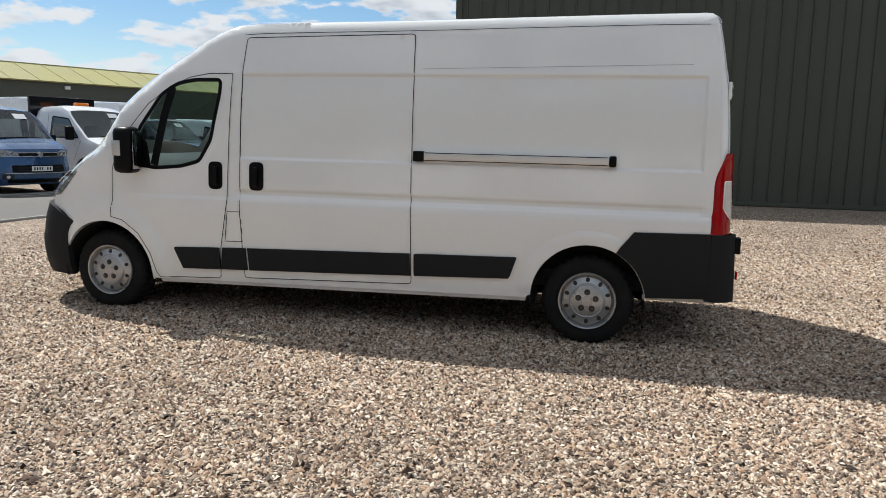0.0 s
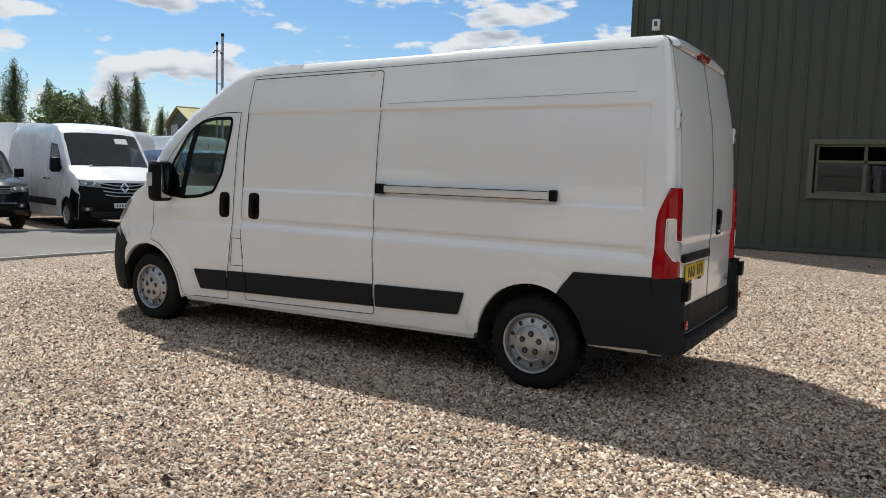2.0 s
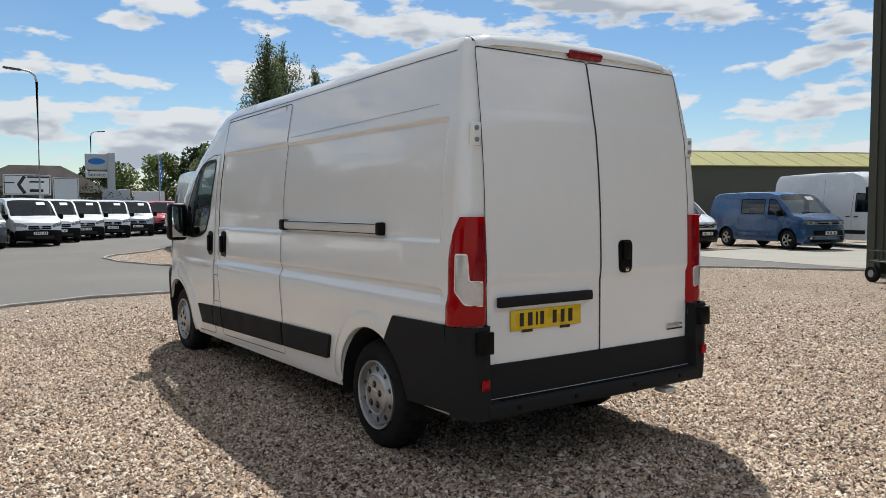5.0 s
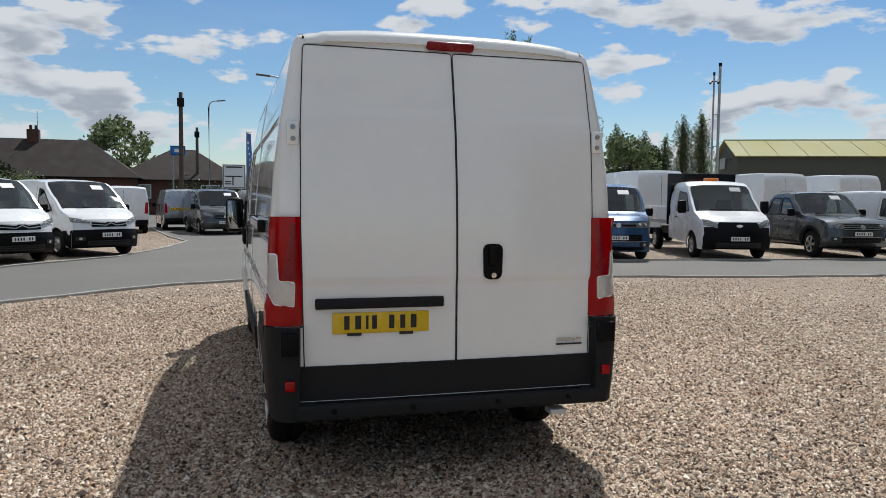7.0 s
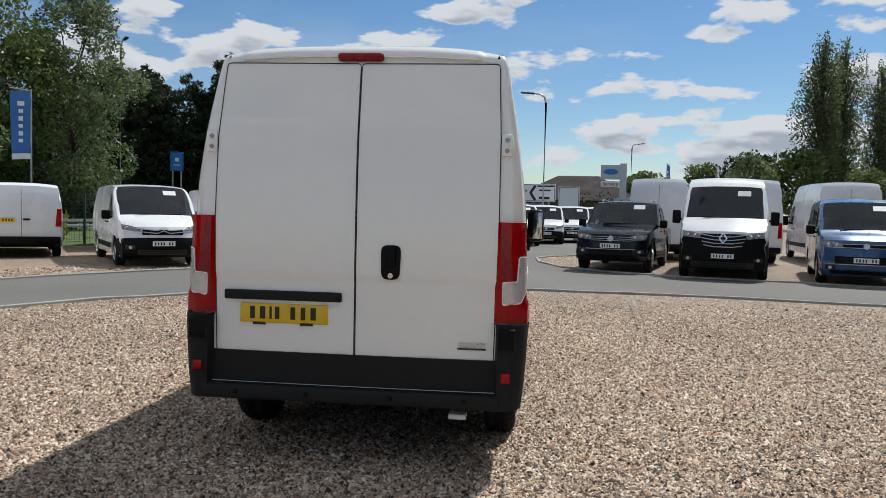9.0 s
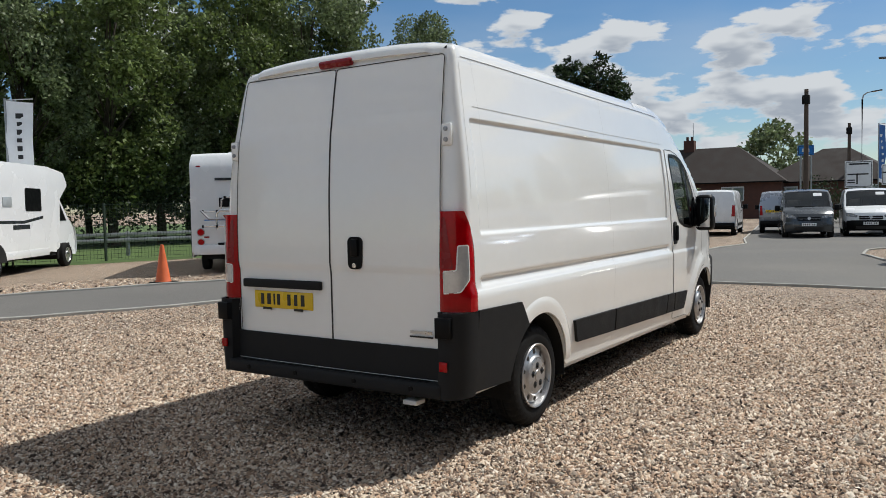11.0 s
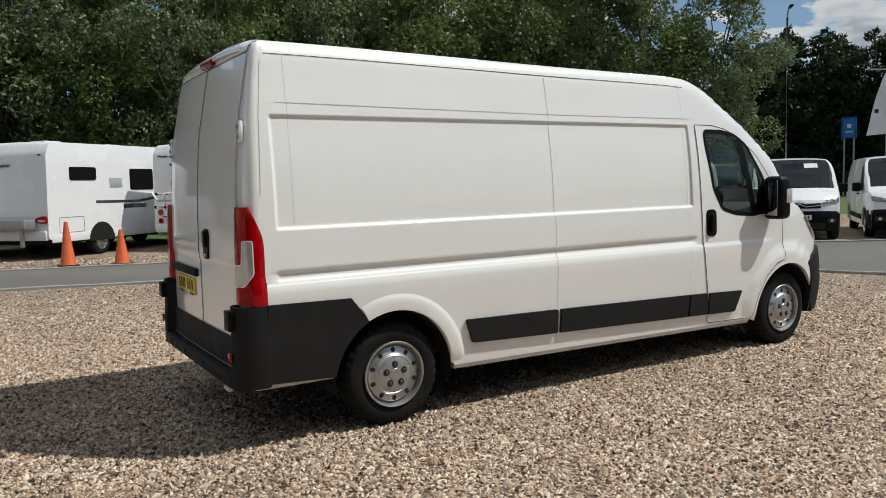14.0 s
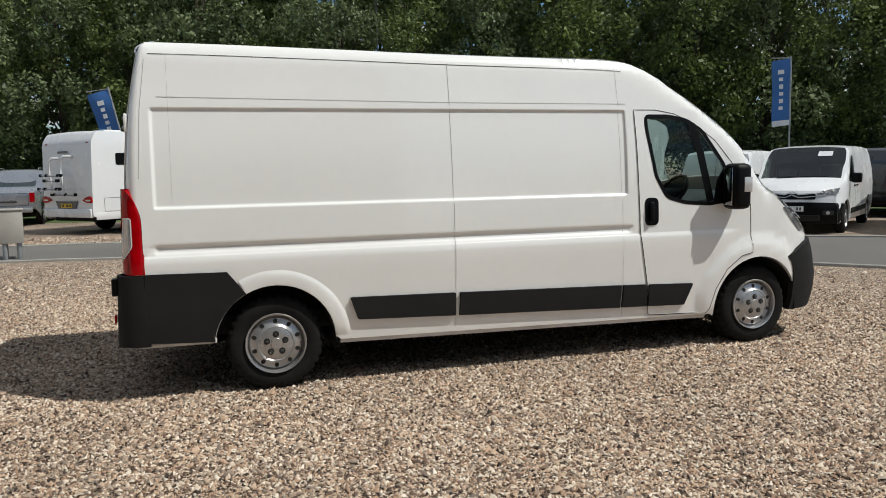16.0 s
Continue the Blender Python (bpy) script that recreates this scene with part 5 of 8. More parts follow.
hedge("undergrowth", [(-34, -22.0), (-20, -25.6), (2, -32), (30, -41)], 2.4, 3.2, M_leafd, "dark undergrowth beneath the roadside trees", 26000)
hedge("shrub", [(-20.6, -17.2), (-19.4, -17.6)], 0.8, 1.5, M_leafy, "rounded yellow-green shrub beyond the fence", 5000)
hedge("garden_hedge", [(-46, -4), (-47, 9)], 1.2, 2.6, M_leafd, "dark clipped hedge along the far road", 7000)
hedge("shrub", [(-50, -18), (-48, -12)], 1.5, 3.0, M_leaf2, "pale flowering garden shrubs by the houses", 6000)

# ---- parked vehicles (each built with its front towards +x, then placed) ----
WHEELS = {}


def fleet_wheel(parent, x, y, s, r, style):
    key = (round(r, 3), style)
    if key not in WHEELS:
        ty = lathe_bm([(r * 0.60, -0.01), (r * 0.66, 0.0), (r * 0.86, -0.004), (r * 0.97, -0.03), (r, -0.06), (r, -0.17), (r * 0.9, -0.21), (r * 0.55, -0.2)], 36, caps=False)
        a = bpy.data.meshes.new("tyre")
        ty.to_mesh(a)
        ty.free()
        a.materials.append(M_tyre)
        if style == "steel":
            rb = lathe_bm([(r * 0.61, -0.02), (r * 0.60, 0.0), (r * 0.54, -0.03), (r * 0.36, -0.02), (r * 0.30, 0.0), (0.0, 0.006)], 28)
            for k in range(8):
                q = 2 * math.pi * k / 8
                join(rb, box_bm((0.035, 0.004, 0.03), (r * 0.45 * math.cos(q), -0.018, r * 0.45 * math.sin(q)), 0, (0, math.degrees(-q), 0)))
        else:
            rb = lathe_bm([(r * 0.62, -0.02), (r * 0.61, 0.0), (r * 0.56, -0.012), (r * 0.55, -0.06)], 28, caps=False)
            for k in range(5):
                q = 2 * math.pi * k / 5
                for d in (-0.16, 0.16):
                    join(rb, box_bm((r * 0.52, 0.025, 0.035), (r * 0.30 * math.cos(q + d * 0.7), -0.012, r * 0.30 * math.sin(q + d * 0.7)), 0.006, (0, math.degrees(-q - d), 0)))
            join(rb, lathe_bm([(r * 0.16, -0.02), (r * 0.15, 0.004), (0, 0.006)], 12))
        b = bpy.data.meshes.new("rim")
        rb.to_mesh(b)
        rb.free()
        b.materials.append(M_steel)
        bd = lathe_bm([(r * 0.56, -0.07), (0, -0.07)], 20)
        c = bpy.data.meshes.new("brake_disc")
        bd.to_mesh(c)
        bd.free()
        c.materials.append(M_dark)
        for m in (a, b, c):
            m.polygons.foreach_set("use_smooth", [True] * len(m.polygons))
            m.set_sharp_from_angle(angle=radians(35))
        WHEELS[key] = (a, b, c)
    w = empty("wheel")
    w.parent = parent
    w.matrix_basis = Matrix.Translation((x, y, r - 0.005)) @ Matrix.Diagonal((1, s, 1, 1))
    for nm, m in zip(("tyre", "rim", "brake_disc"), WHEELS[key]):
        new(nm, m).parent = w


class Shell:
    """Body surface of one vehicle, from its centre-line outline."""

    def __init__(self, top, half, L, taper=0.20, x_taper=None, tumble=0.10, z_belt=1.0, pull=0.22, round_top=0.07):
        self.top, self.half, self.L = top, half, L
        self.xf = max(p[0] for p in top)
        self.x1 = x_taper if x_taper is not None else self.xf - 1.3
        self.taper, self.tumble, self.z_belt, self.pull, self.rt = taper, tumble, z_belt, pull, round_top
        self.zmax = max(p[1] for p in top)
        self.edge = [(x - self.b(x), z) for x, z in top]
        self.roof_z = smooth_lerp(sorted({round(x, 4): z for x, z in self.edge if z > 0.55 * self.zmax or x > 0}.items()))

    def b(self, x):
        q = max(0.0, (x - self.x1) / (self.xf - self.x1))
        return self.pull * q * q

    def y(self, x, z):
        q = max(0.0, (x - self.x1) / (self.xf - self.x1))
        w = self.half * (1 - self.taper * q**2.6)
        up = max(0.0, z - self.z_belt) / (self.zmax - self.z_belt + 1e-6)
        w -= self.tumble * up**1.5 + 0.03 * max(0.0, (0.5 - z) / 0.5)
        d = self.roof_z(x) - z
        if d < self.rt and z > 0.6:
            k = 1 - max(0.0, d) / self.rt
            w -= self.rt * 0.6 * (1 - math.sqrt(max(0.0, 1 - k * k)))
        return w

    def side(self, s, off=0.0):
        return lambda x, z: (x, s * (self.y(x, z) + off), z)

    def across(self, x, z, t, off=0.0):
        xe = x - self.b(x)
        rise = 0.045 * (1 - abs(t) ** 3) if z > 0.75 * self.zmax else 0.02 * (1 - abs(t) ** 3)
        return (xe + self.b(x) * (1 - abs(t) ** 2.2) + off, self.y(xe, z) * t, z + rise)

    def ribbon(self, i, j, t0=-1.0, t1=1.0, n=12, off=0.0):
        line = []
        for (xa, za), (xb, zb) in zip(self.top[i:j], self.top[i + 1:j + 1]):
            k = max(2, int(math.hypot(xb - xa, zb - za) / 0.12))
            line += [(xa + (xb - xa) * q / k, za + (zb - za) * q / k) for q in range(k)]
        line.append(self.top[j])
        return grid_bm([[self.across(x, z, t, off) for t in np.linspace(t0, t1, n + 1)] for x, z in line], True)

    def front(self, off=0.01):
        """Lays (y, z) onto the front face."""
        f = [(z, x) for x, z in self.top if x > self.xf - 0.75 and z < 0.66 * self.zmax]
        f = smooth_lerp(sorted({round(z, 3): x for z, x in f}.items()))

        def at(y, z):
            x = f(z)
            xe = x - self.b(x)
            t = max(-1.0, min(1.0, y / self.y(xe, z)))
            return (xe + self.b(x) * (1 - abs(t) ** 2.2) + off, y, z)
        return at

    def rear(self, off=0.01):
        f = [(z, x) for x, z in self.top if x < -self.L / 2 + 0.5 and z < self.zmax - 0.02]
        f = smooth_lerp(sorted({round(z, 3): x for z, x in f}.items()))
        return lambda y, z: (f(z) - off, y, z)


def mirrored(poly):
    return [(-y, z) for y, z in poly][::-1]


def plate_on(parent, at, y, z, w, h, mat, sign, label):
    x = at(y, z)[0]
    p = part("number_plate", box_bm((0.012, w, h), (x + 0.008 * sign, y, z), 0.003), mat, parent, label, False)
    for k in range(7):
        if k != 4:
            part("plate_bar", box_bm((0.003, w * 0.06, h * 0.6), (x + 0.0155 * sign, y + (k - 3) * w * 0.125, z)), M_ink, p, "", False)


def vehicle(kind, x, y, heading, paint, label, category="van", axle=True, dress=None, group="", steel=True, stub=False):
    """kind names a body shape; x, y is the middle of the front axle when axle is set, of the rear axle otherwise."""
    K = KINDS[kind]
    L, half, r = K["L"], K["half"], K["r"]
    sh = Shell(K["top"], half, L, **K.get("shell", {}))
    xf, xr = K["axles"]
    h = radians(heading)
    ref = xf if axle else xr
    name = K["name"]
    v = empty(name, pose(x - ref * math.cos(h), y - ref * math.sin(h), 0, 0, 0, heading), label, category, group)
    zb = K.get("sill", 0.30)
    ar = r + 0.075
    arch_f = arc(xf, r, ar, 190, -10, 14)
    arch_r = arc(xr, r, ar, 190, -10, 14)
    e = sh.edge
    bottom = [(xr - ar - 0.06, zb)] + arch_r + [(xf - ar - 0.03, zb)] + arch_f
    outline = e + bottom[::-1]
    wins = [rounded(w, 0.04, 3) for w in K["windows"]]
    for s in (-1, 1):
        part("side_panel", skin(outline, sh.side(s), wins, 0.11, (0, -s * 0.04, 0), flip=(s > 0)), paint, v)
        for w in wins:
            g = part("side_window", skin(w, sh.side(s, -0.008), (), 0.12, flip=(s > 0)), K.get("glass", M_glassd), v, "dark tinted side window")
            part("window_seal", strip(w, 0.035, sh.side(s, 0.004), True), M_black, g)
        for d in K["seams"]:
            part("door_gap", strip(d, 0.010, sh.side(s, 0.003)), M_seal, v)
        for hx, hz in K["handles"]:
            part("door_handle", box_bm((0.16, 0.03, 0.035), (hx, s * (sh.y(hx, hz) + 0.012), hz), 0.01), K.get("trim", M_black) if paint in (M_white2, M_white) else paint, v)
        if K.get("strip"):
            x0, x1, z0, z1 = K["strip"]
            part("side_moulding", skin([(x0, z0), (x1, z0), (x1, z1), (x0, z1)], sh.side(s, 0.015), (), 0.3, (0, -s * 0.02, 0), flip=(s > 0)), M_grey, v)
        if K.get("flare"):
            for cx in (xf, xr):
                part("arch_flare", strip(arc(cx, r, ar + 0.03, 178, 2, 14), 0.07, sh.side(s, 0.02)), M_black, v)
        mx, mz = K["mirror"]
        my = sh.y(mx, mz)
        part("door_mirror", box_bm((0.13, 0.20, K.get("mirror_h", 0.22)), (mx, s * (my + 0.14), mz), 0.04, None, None, 2), K.get("mirror_mat", M_black), v, "door mirror")
        part("mirror_arm", box_bm((0.07, 0.14, 0.05), (mx, s * (my + 0.02), mz - 0.06), 0.015), M_black, v)
    i = K["cuts"]
    part("rear_panel", sh.ribbon(0, i[0]), paint, v)
    part("roof", sh.ribbon(i[0], i[1]), paint, v)
    part("windscreen", sh.ribbon(i[1], i[2], -0.93, 0.93), K.get("screen", M_glassd), v, "dark reflecting windscreen")
    for a, c in ((-1.0, -0.93), (0.93, 1.0)):
        part("windscreen_pillar", sh.ribbon(i[1], i[2], a, c, 2), paint, v)
    part("bonnet", sh.ribbon(i[2], i[3]), paint, v)
    part("front_panel", sh.ribbon(i[3], i[4]), paint, v)
    part("front_bumper", sh.ribbon(i[4], len(sh.top) - 1), K.get("bumper", M_black), v, "front bumper")
    bl = [p for p in sh.edge if p[0] > xf and p[1] <= K["bump_z"] + 0.02]
    if K.get("bump_side", True):
        poly = [(max(p[0] for p in arch_f) + 0.005, 0.30)] + [p for p in arch_f if p[0] > xf + 0.2 and 0.30 < p[1] < K["bump_z"]][::-1] + [(xf + ar * 0.55 + 0.1, K["bump_z"])] + [p for p in sorted(bl, key=lambda q: -q[1])]
        poly = [p for k, p in enumerate(poly) if k == 0 or math.hypot(p[0] - poly[k - 1][0], p[1] - poly[k - 1][1]) > 0.01]
        for s in (-1, 1):
            part("bumper_corner", skin(poly, sh.side(s, 0.010), (), 0.08, flip=(s > 0)), K.get("bumper", M_black), v)
    # inside
    cx0, cz = K["cab"]
    if kind == "pickup":
        part("rear_screen", skin(rect(-0.62, 0.62, 1.27, 1.66, 0.06), lambda a, c: (-1.05 + 0.23 * (c - 1.20) / 0.54 - 0.012, a, c), (), 0.15, (0.01, 0, 0)), M_glassd, v, "dark rear screen of the cab")
        part("tailgate_gap", strip(rect(-0.76, 0.76, 0.66, 1.06, 0.03), 0.010, sh.rear(0.006), True), M_seal, v)
        part("tailgate_lettering_bar", skin(rect(-0.42, 0.42, 0.76, 0.82, 0.01), sh.rear(0.008), (), 0.1), M_greyp, v)
        part("rear_bumper", box_bm((0.20, half * 1.8, 0.16), (-L / 2 - 0.02, 0, 0.52), 0.04), M_galv, v, "silver step bumper")
        plate_on(v, lambda a, c: (-L / 2 - 0.125, a, c), 0, 0.53, 0.50, 0.10, M_yellow, -1, "yellow rear number plate")
    else:
        part("cab_bulkhead", box_bm((0.04, half * 1.7, sh.zmax - 0.62), (cx0, 0, (sh.zmax + 0.42) / 2)), M_interior, v)
    part("dashboard", box_bm((0.5, half * 1.66, 0.36), (K["dash"], 0, cz - 0.06), 0.06), M_interior, v)
    for yy in (-half * 0.48, half * 0.48):
        part("seat", box_bm((0.16, 0.46, 0.72), (cx0 + 0.35, yy, cz + 0.12), 0.06, (0, -10, 0)), M_seat, v)
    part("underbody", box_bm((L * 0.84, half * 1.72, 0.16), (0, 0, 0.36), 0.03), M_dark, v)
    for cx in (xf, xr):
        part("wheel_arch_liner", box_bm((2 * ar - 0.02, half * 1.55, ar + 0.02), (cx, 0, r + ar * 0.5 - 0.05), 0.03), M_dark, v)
        for s in (-1, 1):
            fleet_wheel(v, cx, s * (half - 0.02), s, r, "steel" if steel else "alloy")
    # front face
    fr = sh.front
    for poly in (K["lamp"], mirrored(K["lamp"])):
        lamp = part("headlamp", skin(poly, fr(0.014), (), 0.05, (-0.03, 0, 0)), M_head, v, "clear headlamp")
        cy, cz2 = sum(p[0] for p in poly) / len(poly), sum(p[1] for p in poly) / len(poly)
        for dy in (-0.09, 0.07):
            q = fr(0.016)(cy + dy, cz2 - 0.005)
            refl = lathe_bm([(0.040, 0.0), (0.036, 0.006), (0.026, -0.002), (0.0, -0.008)], 12)
            bmesh.ops.rotate(refl, cent=(0, 0, 0), matrix=Euler((0, 0, radians(-90))).to_matrix(), verts=refl.verts)
            bmesh.ops.translate(refl, vec=q, verts=refl.verts)
            part("lamp_reflector", refl, M_chrome, lamp, "bright round reflector")
    for poly, mt in K["grille"]:
        part("grille", skin(poly, fr(0.012), (), 0.06, (-0.02, 0, 0)), mt, v)
    for (y0, y1, z) in K["bars"]:
        part("grille_bar", skin([(y0, z - 0.007), (y1, z - 0.007), (y1, z + 0.007), (y0, z + 0.007)], fr(0.022), (), 0.08, (-0.012, 0, 0)), M_bar, v, "bright grille bar")
    for k, line in enumerate(K.get("chrome", ())):
        part("grille_bar", strip(line, 0.022, fr(0.026)), M_bar, v, "bright curved grille bar")
    for fy, fz in K.get("fog", ()):
        for sg in (-1, 1):
            part("fog_lamp_bezel", skin(rect(sg * fy - 0.10, sg * fy + 0.10, fz - 0.05, fz + 0.05, 0.02), fr(0.013), (), 0.05, (-0.02, 0, 0)), M_ink, v, "dark fog lamp recess")
            part("fog_lamp", skin(arc(sg * fy, fz, 0.036, 0, 330, 11), fr(0.019), (), 0.03, (-0.006, 0, 0)), M_clear, v, "small round fog lamp")
    for sz in K.get("slats", ()):
        part("bumper_slat", skin([(-0.52, sz - 0.012), (0.52, sz - 0.012), (0.52, sz + 0.012), (-0.52, sz + 0.012)], fr(0.020), (), 0.08, (-0.02, 0, 0)), M_grey, v, "dark slat in the lower grille")
    if K.get("roof_rail"):
        for sg in (-1, 1):
            rx0, rx1, ry, rz = K["roof_rail"]
            part("roof_rail", tube_bm([(rx0 - 0.08, sg * ry, rz - 0.05), (rx0, sg * ry, rz), (rx1, sg * ry, rz), (rx1 + 0.08, sg * ry, rz - 0.05)], 0.016, 6), M_bar, v, "slim satin roof rail")
            part("side_step", tube_bm([(-0.95, sg * (half - 0.02), 0.42), (0.95, sg * (half - 0.02), 0.42)], 0.04, 8), M_black, v, "black tubular side step")
    if K.get("diamond"):
        dz, dr = K["diamond"]
        part("emblem", strip([(0, dz - dr), (dr * 0.72, dz), (0, dz + dr), (-dr * 0.72, dz)], 0.034, fr(0.032), True), M_chrome, v, "bright diamond emblem")
    if K.get("emblem"):
        ez, er = K["emblem"]
        part("emblem", skin(arc(0, ez, er, 0, 345, 14), fr(0.030), (), 0.05, (-0.01, 0, 0)), M_steel, v, "round bright emblem")
    plate_on(v, fr(0.018), 0, K["plate_z"], 0.50, 0.11, M_plate, 1, "white front number plate")
    # wipers and price card
    wx, wz = sh.top[i[2]]
    part("wiper", box_bm((0.03, half * 1.1, 0.02), (wx - 0.02, 0.05, wz + 0.035), 0.005, (0, 0, 3)), M_black, v)
    if K.get("card", True):
        (xa, za), (xb, zb2) = sh.top[i[1]], sh.top[i[2]]
        q = 0.25
        px, pz = xa + (xb - xa) * q, za + (zb2 - za) * q
        ang = math.degrees(math.atan2(za - zb2, xb - xa))
        part("price_card", box_bm((0.18, 0.30, 0.004), (px + 0.0, half * 0.42, pz + 0.055), 0, (0, ang, 0)), M_signw, v, "white price card in the windscreen", False)
    # rear face
    rr = sh.rear
    for poly in (K["tail"], mirrored(K["tail"])):
        part("tail_lamp", skin(poly, rr(0.012), (), 0.08, (0.03, 0, 0), flip=True), M_red, v, "red tail lamp")
    if K.get("doors", True):
        part("door_gap", strip([(0, 0.5), (0, sh.zmax - 0.12)], 0.012, rr(0.006)), M_seal, v)
        part("rear_bumper", box_bm((0.14, half * 1.9, 0.20), (-L / 2 + 0.02, 0, 0.46), 0.04), M_black, v, "black rear bumper")
        part("rear_handle", box_bm((0.03, 0.16, 0.05), (rr(0)(0, 1.0)[0] - 0.015, -0.12, 1.0), 0.01), M_black, v)
        plate_on(v, rr(0.016), half * 0.42, 0.98, 0.52, 0.11, M_yellow, -1, "yellow rear number plate")
    if dress:
        dress(v, sh, K)
    return v


def rect(y0, y1, z0, z1, r=0.03):
    return rounded([(y0, z0), (y1, z0), (y1, z1), (y0, z1)], r, 2)


